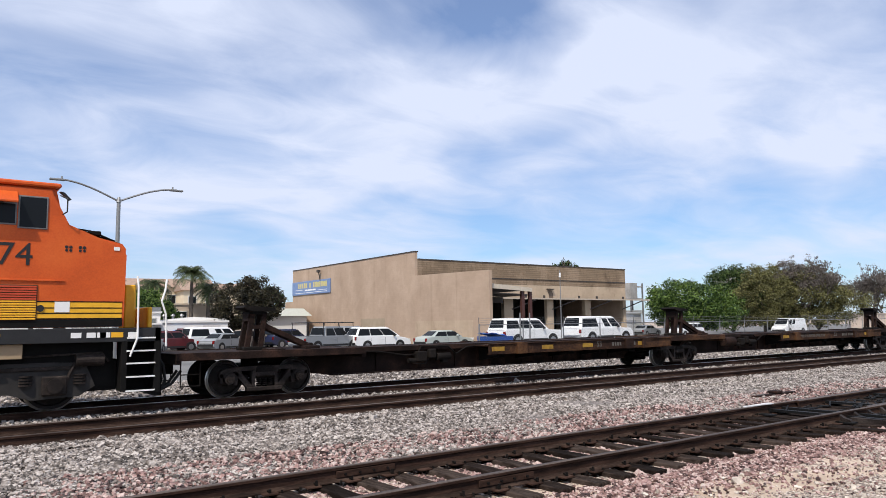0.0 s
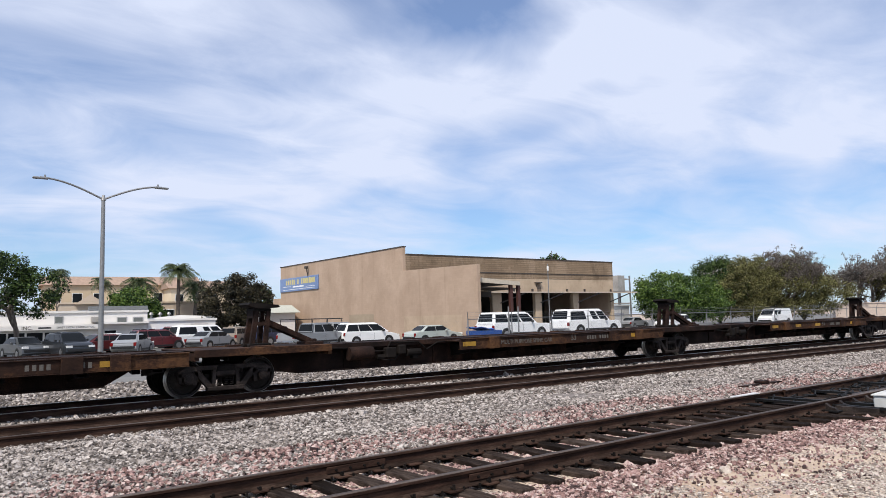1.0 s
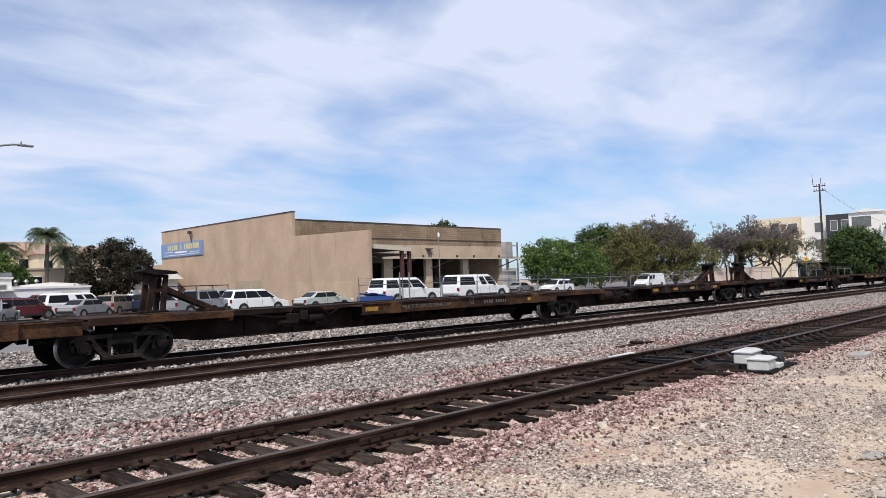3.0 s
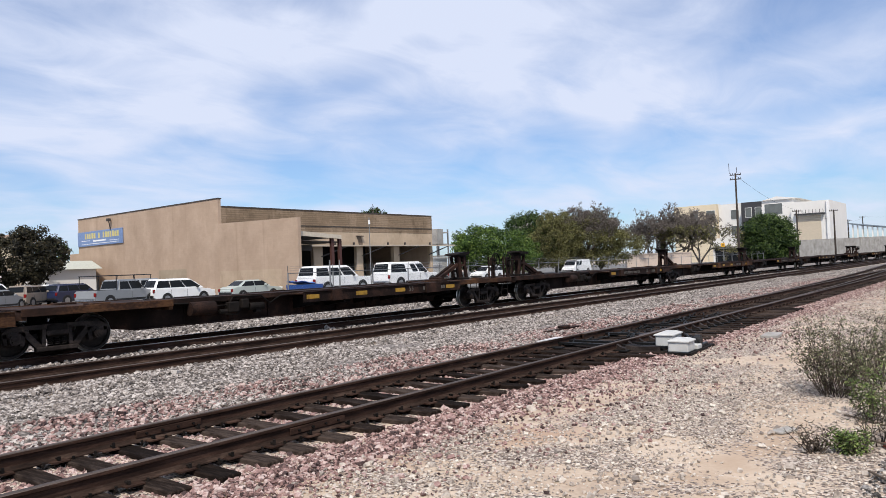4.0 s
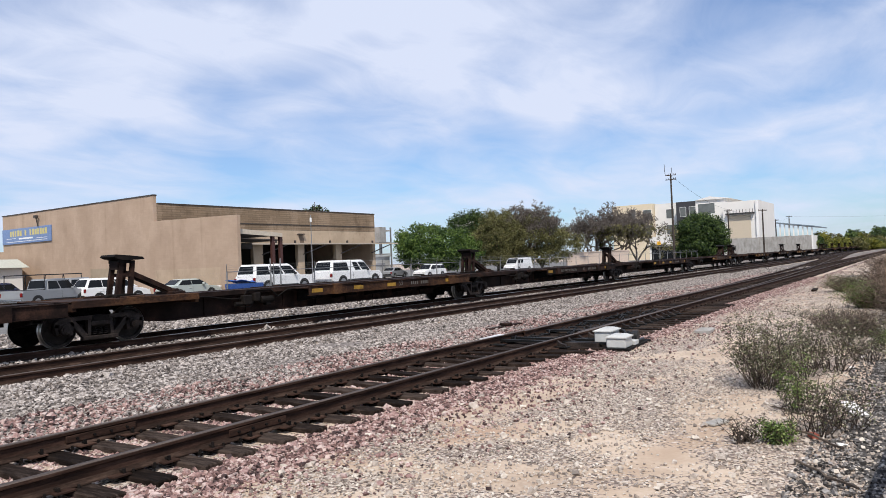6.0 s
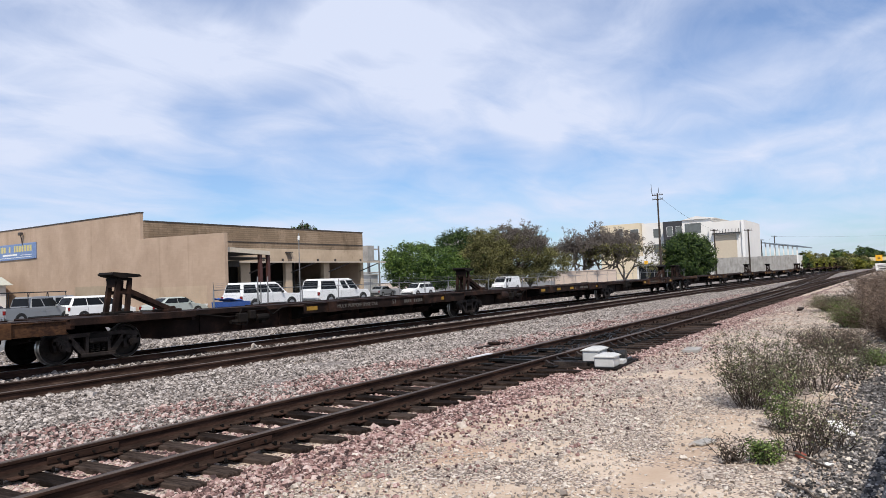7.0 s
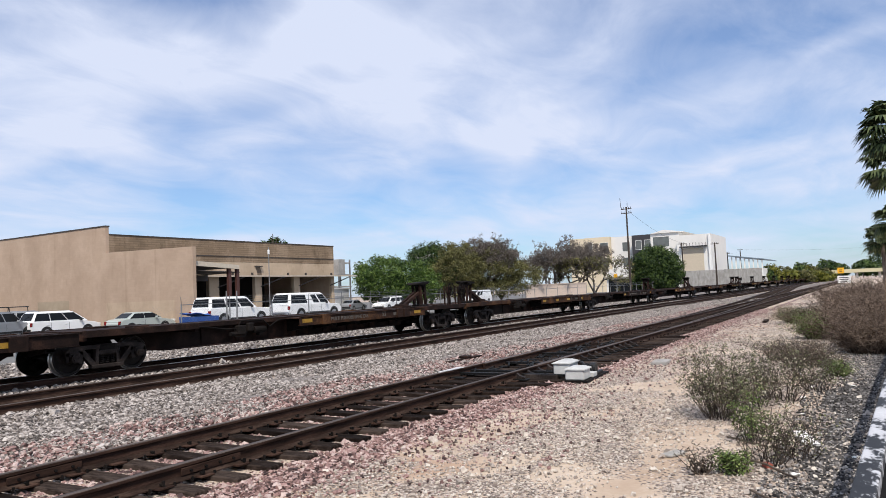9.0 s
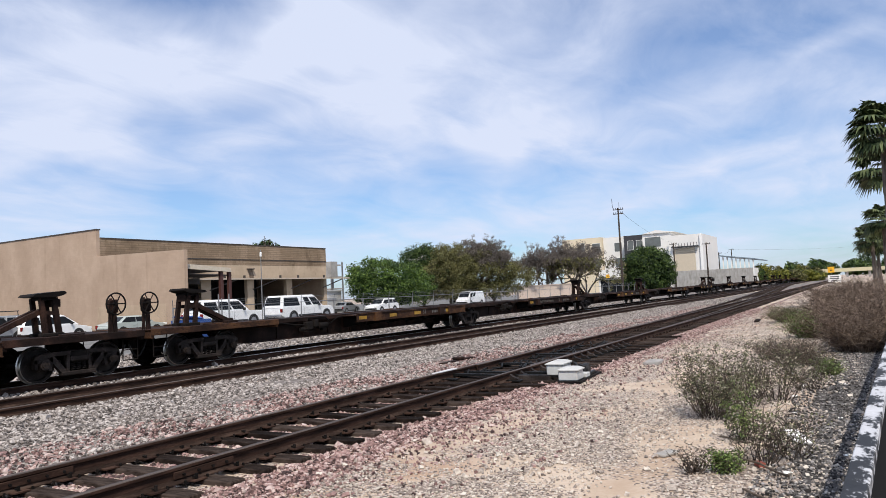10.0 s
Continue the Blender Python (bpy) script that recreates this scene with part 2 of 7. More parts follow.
def raw_mesh(name, verts, faces):
    """A mesh from arrays: faces all of one size."""
    me = bpy.data.meshes.new(name)
    k = faces.shape[1]
    me.vertices.add(len(verts)); me.vertices.foreach_set("co", np.ascontiguousarray(verts, dtype=np.float32).ravel())
    me.loops.add(faces.size); me.loops.foreach_set("vertex_index", np.ascontiguousarray(faces, dtype=np.int32).ravel())
    me.polygons.add(len(faces)); me.polygons.foreach_set("loop_start", np.arange(0, faces.size, k, dtype=np.int32))
    me.polygons.foreach_set("loop_total", np.full(len(faces), k, dtype=np.int32))
    me.update(calc_edges=True)
    me.shade_flat()
    return me


def words(text, size, m, mat, parent, name="lettering", depth=0.004):
    cu = bpy.data.curves.new(name, "FONT")
    cu.body, cu.size, cu.extrude, cu.align_x = text, size, depth, "LEFT"
    tmp = bpy.data.objects.new("tmp", cu)
    scene.collection.objects.link(tmp)
    me = bpy.data.meshes.new_from_object(tmp.evaluated_get(bpy.context.evaluated_depsgraph_get()))
    bpy.data.objects.remove(tmp)
    bpy.data.curves.remove(cu)
    me.transform(m)
    me.materials.clear()
    return link(name, me, mat, parent)


# ---- ground and tracks ----
RAIL_TOP = 0.18
TRACKS = {"near": 7.20, "middle": 14.45, "far": 18.20}
HALF = 0.753


def rail_profile():
    return [(-0.075, 0.0), (0.075, 0.0), (0.075, 0.012), (0.022, 0.03), (0.012, 0.045), (0.010, 0.125), (0.034, 0.138), (0.037, 0.168), (0.028, 0.178), (-0.028, 0.178), (-0.037, 0.168), (-0.034, 0.138), (-0.010, 0.125), (-0.012, 0.045), (-0.022, 0.03), (-0.075, 0.012)]


def rail_mesh(name, pts, base=0.002):
    """A rail swept along points in plan."""
    bm = B()
    prof = rail_profile()
    rings = []
    for i, (x, y) in enumerate(pts):
        a, b = pts[max(i - 1, 0)], pts[min(i + 1, len(pts) - 1)]
        d = Vector((b[0] - a[0], b[1] - a[1])).normalized()
        rings.append([bm.verts.new((x - d.y * u, y + d.x * u, base + v)) for u, v in prof])
    n = len(prof)
    for r, s in zip(rings, rings[1:]):
        for k in range(n):
            j = (k + 1) % n
            fc = bm.faces.new((r[k], s[k], s[j], r[j]))
            fc.material_index = 1 if k in (7, 8, 9) else 2 if k in (1, 2, 13, 14, 15) else 0
    bm.faces.new(rings[0]); bm.faces.new(rings[-1][::-1])
    return bm


ground_bm = B()
xs = [-1500, -300, -80, -30, 60, 160, 400, 1000, 3000]
ys = [-1500, -200, -40, -8, 0, 3, 24, 60, 150, 400, 1200, 3000]
grid = [[ground_bm.verts.new((x, y, -0.06)) for y in ys] for x in xs]
for i in range(len(xs) - 1):
    for j in range(len(ys) - 1):
        ground_bm.faces.new((grid[i][j], grid[i + 1][j], grid[i + 1][j + 1], grid[i][j + 1]))


RUT = (7.4, 2.05, 2.0, 0.38)  # place and half size of a worn wheel rut


def gravel_ground():
    """Sand with drifts of fine gravel: each grain a cell with its own tone, and rusty damp patches."""
    m = material("dry sandy ground", [(0.36, 0.272, 0.20), (0.51, 0.405, 0.308), (0.62, 0.512, 0.41)], 0.5, 0.95, 0, 0.3, 22, detail=10)
    n, l = m.node_tree.nodes, m.node_tree.links
    b = n["Principled BSDF"]
    co = n.new("ShaderNodeTexCoord")
    vo = n.new("ShaderNodeTexVoronoi"); vo.inputs["Scale"].default_value = 42.0
    l.new(co.outputs["Object"], vo.inputs["Vector"])
    sep = n.new("ShaderNodeSeparateColor"); l.new(vo.outputs["Color"], sep.inputs[0])
    grain = ramp_node(n, l, sep.outputs[0], [(0.0, (0.07, 0.053, 0.044)), (0.35, (0.23, 0.178, 0.148)), (0.7, (0.40, 0.325, 0.265)), (1.0, (0.64, 0.575, 0.50))])
    dr = n.new("ShaderNodeTexNoise"); dr.inputs["Scale"].default_value, dr.inputs["Detail"].default_value = 0.75, 8
    dr.inputs["Distortion"].default_value = 0.8
    l.new(co.outputs["Object"], dr.inputs["Vector"])
    cover = ramp_node(n, l, dr.outputs["Fac"], [(0.40, (0.0,) * 3), (0.50, (0.72,) * 3), (0.62, (0.95,) * 3)])
    lt = n.new("ShaderNodeMath"); lt.operation = "LESS_THAN"
    l.new(sep.outputs[1], lt.inputs[0])
    mx = n.new("ShaderNodeMixRGB")
    src = b.inputs["Base Color"].links[0].from_socket
    rust = n.new("ShaderNodeTexNoise"); rust.inputs["Scale"].default_value, rust.inputs["Detail"].default_value = 0.33, 6
    l.new(co.outputs["Object"], rust.inputs["Vector"])
    rr = ramp_node(n, l, rust.outputs["Fac"], [(0.56, (0.0,) * 3), (0.66, (0.6,) * 3)])
    rm = n.new("ShaderNodeMixRGB"); rm.inputs[2].default_value = (0.34, 0.20, 0.12, 1)
    l.new(rr.outputs[0], rm.inputs[0]); l.new(src, rm.inputs[1])
    # a worn, rusty wheel rut across the dirt
    rut = n.new("ShaderNodeMapping"); rut.vector_type = "TEXTURE"
    rut.inputs["Location"].default_value, rut.inputs["Rotation"].default_value = (RUT[0], RUT[1], -0.06), (0, 0, radians(-6))
    rut.inputs["Scale"].default_value = (RUT[2], RUT[3], 1.0)
    l.new(co.outputs["Object"], rut.inputs[0])
    rl = n.new("ShaderNodeVectorMath"); rl.operation = "LENGTH"; l.new(rut.outputs[0], rl.inputs[0])
    rn = n.new("ShaderNodeTexNoise"); rn.inputs["Scale"].default_value, rn.inputs["Detail"].default_value = 2.2, 8
    l.new(co.outputs["Object"], rn.inputs["Vector"])
    ra = n.new("ShaderNodeMath"); ra.operation = "MULTIPLY_ADD"; ra.inputs[1].default_value = 1.6
    l.new(rn.outputs["Fac"], ra.inputs[0]); l.new(rl.outputs["Value"], ra.inputs[2])
    rd = n.new("ShaderNodeMath"); rd.operation = "DIVIDE"; rd.inputs[1].default_value = 1.9
    l.new(ra.outputs[0], rd.inputs[0])
    rk = ramp_node(n, l, rd.outputs[0], [(0.62, (0.62,) * 3), (1.0, (0.0,) * 3)])
    rm2 = n.new("ShaderNodeMixRGB"); rm2.inputs[2].default_value = (0.36, 0.25, 0.165, 1)
    l.new(rk.outputs[0], rm2.inputs[0]); l.new(rm.outputs[0], rm2.inputs[1])
    rm = rm2
    thin = n.new("ShaderNodeMath"); thin.operation = "SUBTRACT"
    l.new(cover.outputs[0], thin.inputs[0]); l.new(rk.outputs[0], thin.inputs[1])
    l.new(thin.outputs[0], lt.inputs[1])
    l.new(lt.outputs[0], mx.inputs[0]); l.new(rm.outputs[0], mx.inputs[1]); l.new(grain.outputs[0], mx.inputs[2])
    l.new(mx.outputs[0], b.inputs["Base Color"])
    bu = n.new("ShaderNodeBump"); bu.inputs["Strength"].default_value, bu.inputs["Distance"].default_value = 0.7, 0.015
    hm = n.new("ShaderNodeMath"); hm.operation = "MULTIPLY"
    iv = n.new("ShaderNodeMath"); iv.operation = "SUBTRACT"; iv.inputs[0].default_value = 1.0
    l.new(vo.outputs["Distance"], iv.inputs[1]); l.new(iv.outputs[0], hm.inputs[0]); l.new(lt.outputs[0], hm.inputs[1])
    l.new(hm.outputs[0], bu.inputs["Height"])
    l.new(b.inputs["Normal"].links[0].from_socket, bu.inputs["Normal"])
    l.new(bu.outputs[0], b.inputs["Normal"])
    return m


M_GROUND = gravel_ground()
ground = part("ground", ground_bm, M_GROUND)
tagged(ground, "dry sandy earth with gravel and dust", "ground", kind="structure")


def bed(name, x0, x1, outline, mat, label, step=1.5):
    """A ballast bed: an outline across the tracks, pushed along them, with an uneven top."""
    rng = np.random.default_rng(len(name))
    bm = B()
    cols = []
    k = int((x1 - x0) / step)
    for i in range(k + 1):
        x = x0 + (x1 - x0) * i / k
        cols.append([bm.verts.new((x, y + (rng.uniform(-0.12, 0.12) if abs(z) < 0.2 else 0), z + (rng.uniform(-0.015, 0.01) if z > -0.05 else 0))) for y, z in outline])
    for a, b in zip(cols, cols[1:]):
        for j in range(len(outline) - 1):
            bm.faces.new((a[j], b[j], b[j + 1], a[j + 1]))
    return tagged(part(name, bm, mat), label, "ballast", kind="structure")


bed("ballast_bed", -60, 420, [(9.1, -0.10), (9.5, -0.035), (11.2, -0.03), (12.4, -0.04), (13.1, -0.075), (16.4, -0.02), (19.9, -0.02), (21.5, -0.05), (25.0, -0.05), (27.5, -0.045)], M_BALLAST, "grey crushed stone ballast under the main tracks")
bed("ballast_bed_pink", -60, 420, [(4.8, -0.12), (5.3, -0.05), (5.9, -0.085), (8.5, -0.085), (9.2, -0.045), (9.9, -0.12)], M_PINK, "pink crushed stone ballast under the near track")
lot_bm = B()
box(lot_bm, -80, 260, 26.8, 130, -0.2, -0.04)
lot = tagged(part("parking_lot", lot_bm, M_ASPHALT), "worn grey asphalt parking lot beside the railway", "parking lot", kind="structure")


def curve_y(x, x0=15.0, a=TRACKS["near"], b=TRACKS["middle"]):
    """The branch: a long easy curve, a straight, and an easy curve into the main track."""
    ease, rise = 55.0, 1.435
    run = (b - a - 2 * rise) * ease / (2 * rise)
    d = min(max(x - x0, 0), 2 * ease + run)
    if d < ease:
        return a + rise * (d / ease) ** 2
    if d < ease + run:
        return a + rise + 2 * rise / ease * (d - ease)
    return b - rise * ((2 * ease + run - d) / ease) ** 2


def tie_mesh():
    bm = B()
    box(bm, -0.115, 0.115, -1.3, 1.3, -0.17, 0.0, 0.012)
    me = bpy.data.meshes.new("tie")
    bm.to_mesh(me); bm.free()
    me.materials.append(M_TIE)
    return me


def track(y, label, x0=-60, x1=420, piece_from=None, piece_to=None, head=M_HEAD, seed=1):
    rng = random.Random(seed)
    t = thing("railway_track", pose(0, 0, 0), label, "track", kind="structure")
    for s in (-1, 1):
        part("rail", rail_mesh("rail", [(x, y + s * HALF) for x in (x0, -20, 20, 60, 150, x1)]), [M_RAIL, head, M_FLANGE], t)
    me = tie_mesh()
    rest = B()
    x = x0
    while x < x1:
        dy, turn = rng.uniform(-0.06, 0.06), rng.uniform(-1.2, 1.2)
        if piece_from <= x <= piece_to:
            ob = link("tie", me, None, t)
            ob.matrix_local = pose(x, y + dy, 0.0 + rng.uniform(-0.012, 0.004), 0, 0, turn)
        else:
            box(rest, x - 0.115, x + 0.115, y - 1.3 + dy, y + 1.3 + dy, -0.17, 0.0)
        x += 0.53 * rng.uniform(0.94, 1.06)
    tagged(part("far_ties", rest, M_TIEJ, t), kind="stuff")
    return t


near_track = track(TRACKS["near"], "rusty siding track on dark weathered ties", piece_from=-4, piece_to=70, seed=1)
middle_track = track(TRACKS["middle"], "brown main track on dark weathered ties", piece_from=0, piece_to=60, seed=2)
far_track = track(TRACKS["far"], "main track under the moving train", piece_from=-4, piece_to=40, seed=3, head=M_SHINE)
# ---- workshop building ----
XF, YB = 36.5, 54.0
YS, YT = 43.45, 80.4
XR = 65.9


def masonry(name, dark, mid, light, course, width, mortar, joint=0.88, vary=0.95, streak=1.0):
    """Painted block wall: courses with fine joints, weather streaks that run down."""
    m = material(name, [dark, mid, mid, light, light], 0.55, 0.93, 0, 0.04, 3.0, stretch=(1, 1, 0.5), detail=3)
    n, l = m.node_tree.nodes, m.node_tree.links
    b = n["Principled BSDF"]
    co = n.new("ShaderNodeTexCoord")
    sp = n.new("ShaderNodeSeparateXYZ"); cm = n.new("ShaderNodeCombineXYZ")
    ad = n.new("ShaderNodeMath"); ad.operation = "ADD"
    l.new(co.outputs["Object"], sp.inputs[0])
    l.new(sp.outputs["X"], ad.inputs[0]); l.new(sp.outputs["Y"], ad.inputs[1])
    l.new(ad.outputs[0], cm.inputs[0]); l.new(sp.outputs["Z"], cm.inputs[1])
    br = n.new("ShaderNodeTexBrick")
    br.inputs["Scale"].default_value = 1.0
    br.inputs["Brick Width"].default_value, br.inputs["Row Height"].default_value = width, course
    br.inputs["Mortar Size"].default_value = mortar
    br.inputs["Color1"].default_value, br.inputs["Color2"].default_value = (1, 1, 1, 1), (vary, vary, vary, 1)
    br.inputs["Mortar"].default_value = (joint, joint, joint, 1)
    l.new(cm.outputs[0], br.inputs["Vector"])
    mx = n.new("ShaderNodeMixRGB"); mx.blend_type = "MULTIPLY"; mx.inputs[0].default_value = 1.0
    src = b.inputs["Base Color"].links[0].from_socket
    l.new(src, mx.inputs[1]); l.new(br.outputs["Color"], mx.inputs[2])
    # rain streaks that run down from the top, few and narrow
    mp = n.new("ShaderNodeMapping"); mp.inputs["Scale"].default_value = (1.1, 1.1, 0.05)
    l.new(co.outputs["Object"], mp.inputs[0])
    st = n.new("ShaderNodeTexNoise"); st.inputs["Scale"].default_value, st.inputs["Detail"].default_value = 1.0, 4
    l.new(mp.outputs[0], st.inputs["Vector"])
    sr = ramp_node(n, l, st.outputs["Fac"], [(0.62, (1.0,) * 3), (0.71, (1 - 0.13 * streak, 1 - 0.145 * streak, 1 - 0.16 * streak)), (0.80, (0.80, 0.77, 0.74))])
    blot = n.new("ShaderNodeTexNoise"); blot.inputs["Scale"].default_value, blot.inputs["Detail"].default_value = 0.35, 6
    l.new(co.outputs["Object"], blot.inputs["Vector"])
    bl = ramp_node(n, l, blot.outputs["Fac"], [(0.35, (0.88, 0.87, 0.86)), (0.6, (1.0,) * 3)])
    m2 = n.new("ShaderNodeMixRGB"); m2.blend_type = "MULTIPLY"; m2.inputs[0].default_value = 1.0
    m3 = n.new("ShaderNodeMixRGB"); m3.blend_type = "MULTIPLY"; m3.inputs[0].default_value = 1.0
    l.new(mx.outputs[0], m2.inputs[1]); l.new(sr.outputs[0], m2.inputs[2])
    l.new(m2.outputs[0], m3.inputs[1]); l.new(bl.outputs[0], m3.inputs[2])
    l.new(m3.outputs[0], b.inputs["Base Color"])
    jb = n.new("ShaderNodeBump"); jb.inputs["Strength"].default_value, jb.inputs["Distance"].default_value = 0.6, mortar
    l.new(br.outputs["Color"], jb.inputs["Height"])
    l.new(b.inputs["Normal"].links[0].from_socket, jb.inputs["Normal"])
    l.new(jb.outputs[0], b.inputs["Normal"])
    return m


M_WALL = masonry("tan painted block", (0.41, 0.297, 0.214), (0.455, 0.333, 0.242), (0.485, 0.358, 0.263), 0.2, 0.4, 0.004)
M_WALL_B = masonry("brown split block", (0.19, 0.132, 0.082), (0.285, 0.203, 0.13), (0.36, 0.262, 0.175), 0.2, 0.9, 0.026, 0.68, 0.84, 0.5)
M_BAND = masonry("pale tan plaster band", (0.40, 0.30, 0.20), (0.52, 0.40, 0.28), (0.57, 0.44, 0.31), 0.2, 0.4, 0.002)
M_BLUE = plain("blue sign board", (0.17, 0.25, 0.44), 0.5, var=0.15)
M_YTEXT = plain("yellow sign lettering", (0.58, 0.50, 0.20), 0.6)
M_TRIM = plain("dark roof edge", (0.06, 0.05, 0.045), 0.7)
M_REDPOST = plain("red-brown steel", (0.075, 0.03, 0.025), 0.6)


def workshop():
    t = thing("workshop_building", pose(0, 0, 0), "tan painted block auto workshop with brown brick side", "building", kind="structure")

    def w(name, mat, *boxes, label=""):
        bm = B()
        for b in boxes:
            box(bm, *b)
        return part(name, bm, mat, t, label)
    w("wall_front", M_WALL, (XF, XF + 0.3, YB, YT, -0.1, 8.55))
    bm = B()
    prism(bm, [(YS, -0.1), (YB - 0.003, -0.1), (YB - 0.003, 6.36), (YS, 6.16)], XF + 0.004, XF + 0.3, "x")
    part("wing_wall", bm, M_WALL, t)
    w("wall_low_end", M_WALL, (XF, XF + 0.3, YT + 0.003, YT + 2.2, -0.1, 4.85))
    w("coping", M_TRIM, (XF - 0.05, XF + 0.36, YB - 0.04, YT + 0.04, 8.553, 8.64))
    w("coping", M_TRIM, (XF + 0.4, XR + 0.05, YB - 0.05, YB + 0.35, 7.873, 7.95))
    w("wall_brick", M_WALL_B, (XF + 0.302, XR, YB, YB + 0.3, 6.40, 7.87))
    w("wall_brick", M_WALL_B, (XF + 0.302, XR, YB + 0.02, YB + 0.3, 5.80, 6.33))
    w("ledge", M_TRIM, (XF + 0.302, XR, YB - 0.03, YB + 0.3, 6.333, 6.397))
    w("wall_band", M_BAND, (42.0, XR, YB + 0.03, YB + 0.3, 4.38, 5.797))
    w("wall_band", M_BAND, (XF + 0.302, 41.997, YB + 0.03, YB + 0.3, 4.95, 5.797))
    for a, b in ((47.26, 48.48), (53.25, 54.17), (59.06, 59.97), (65.42, 65.9)):
        w("pillar", M_BAND, (a, b, YB + 0.03, YB + 0.45, -0.1, 4.377))
    w("wall_end", M_WALL, (XR - 0.3, XR - 0.003, YB + 0.46, YT - 0.01, -0.1, 7.6))
    w("wall_rear", M_WALL, (XF + 0.31, XR - 0.31, YT - 0.3, YT - 0.003, -0.1, 7.6))
    w("roof", M_CONC, (XF + 0.31, XR - 0.31, YB + 0.31, YT - 0.31, 7.1, 7.3))
    w("floor_slab", M_CONC, (XF + 0.31, XR - 0.31, YB + 0.02, YT - 0.31, -0.12, 0.02))
    # added back wall of the bays, interior shade put into its colour
    w("partition", M_BAY_SHADE, (XF + 0.31, XR - 0.31, YB + 11, YB + 11.2, 0.02, 7.09))
    for x in (43.0, 50.5, 56.5, 62.5):  # added shelves, same painted bay shade
        w("shelf", M_BAY_SHADE, (x - 1.2, x + 1.2, YB + 9.8, YB + 10.9, 0.02, 2.4))
    w("gutter", plain("pale gutter", (0.50, 0.42, 0.33), 0.6), (41.6, XR + 3.4, YB - 0.75, YB - 0.62, 4.30, 4.44))
    for x in (44.5, 49.6, 52.2, 57.4, 60.2, 64.6):
        w("bay_lamp", M_TRIM, (x - 0.08, x + 0.08, YB - 0.74, YB - 0.58, 4.44, 4.72))
    for x in (48.3, 54.0, 59.8, 65.2):
        bm = B()
        tube(bm, (x, YB + 0.02, 3.3), (x + 2.8, YB - 0.68, 4.28), 0.06, seg=8)
        part("awning_strut", bm, M_TRIM, t)
    # dark brown streak on the band, below a small lamp box
    bm = B()
    prism(bm, [(53.35, 5.35), (53.95, 5.35), (54.15, 4.9), (54.2, 4.44), (53.6, 4.44), (53.5, 4.9)], YB + 0.022, YB + 0.028)
    part("dark_streak", bm, plain("dark brown streak", (0.19, 0.14, 0.10), 0.9, var=0.3), t)
    w("conduit_lamp", M_TRIM, (53.2, 54.1, YB - 0.25, YB + 0.02, 5.36, 5.46))
    # covered corner beside the wing wall
    bm = B()
    prism(bm, [(36.85, 5.12), (41.45, 4.82), (41.45, 4.50), (36.85, 4.74)], 43.8, 43.95)
    part("canopy_fascia", bm, plain("pale canopy board", (0.55, 0.48, 0.38), 0.7), t)
    bm = B()
    prism(bm, [(36.85, 5.0), (41.4, 4.70), (41.4, 4.62), (36.85, 4.92)], 43.955, YB - 0.01)
    part("canopy_roof", bm, M_TRIM, t)
    # unseen roof extension, added to keep light off the band and first pillar
    bm = B()
    prism(bm, [(41.403, 4.70), (46.4, 4.56), (46.4, 4.48), (41.403, 4.62)], 49.0, YB - 0.64)
    part("canopy_roof", bm, M_TRIM, t)
    w("canopy_post", M_REDPOST, (41.32, 41.6, 43.97, 44.2, -0.05, 4.60))
    w("canopy_post", M_REDPOST, (40.45, 40.75, 43.97, 44.2, -0.05, 4.66))
    # dark panel added for the deep shade below the canopy
    w("canopy_shade_panel", M_TRIM, (36.85, 46.4, YB - 0.8, YB - 0.645, 3.9, 4.47))
    w("bay_awning", M_TRIM, (42.0, XR + 3.3, YB - 0.62, YB + 0.02, 4.385, 4.42))
    # repainted patch, wall lamp, sign
    w("repaint_patch", masonry("greyed paint patch", (0.30, 0.235, 0.165), (0.37, 0.295, 0.21), (0.40, 0.32, 0.23), 0.2, 0.4, 0.003), (XF - 0.006, XF - 0.002, 59.2, 63.95, 0.0, 2.55))
    w("repaint_patch", masonry("smudged paint patch", (0.39, 0.29, 0.205), (0.48, 0.365, 0.26), (0.52, 0.395, 0.285), 0.2, 0.4, 0.003), (XF - 0.006, XF - 0.002, 45.6, 54.0, 0.0, 2.2))
    bm = B()
    path_tube(bm, [(XF, 72.9, 6.6), (XF - 0.25, 72.9, 7.6), (XF - 0.3, 72.9, 7.9)], 0.05)
    box(bm, XF - 0.5, XF - 0.15, 72.7, 73.1, 7.9, 8.2, 0.04)
    part("wall_lamp", bm, M_TRIM, t)
    sg = tagged(new("wall_sign"), "weathered blue sign board with yellow lettering on the wall", "sign")
    bm = B()
    box(bm, XF - 0.12, XF - 0.01, 70.5, 80.3, 5.55, 7.12, 0.02)
    part("board", bm, M_BLUE, sg)
    rng = random.Random(4)
    y = 78.6
    for k in range(15):
        wd = rng.uniform(0.28, 0.42)
        bm = B()
        if k != 5 and k != 7:
            box(bm, XF - 0.13, XF - 0.122, y - wd, y, 6.32, 6.32 + rng.uniform(0.55, 0.62))
            part("letter_bar", bm, M_YTEXT, sg)
        else:
            bm.free()
        y -= 0.50
    for a, b, z in ((74.0, 76.8, 5.98), (77.4, 79.4, 6.1), (71.2, 73.4, 5.95), (71.2, 79.4, 5.75)):
        bm = B()
        box(bm, XF - 0.13, XF - 0.122, a, b, z, z + (0.16 if z > 5.8 and a == 74.0 else 0.05))
        part("letter_bar", bm, M_WHITE, sg)
    return t


workshop()
# ---- the train ----
SPEED = 17.6
WHEEL_R = 0.44
MOVING, SPINNING = [], []


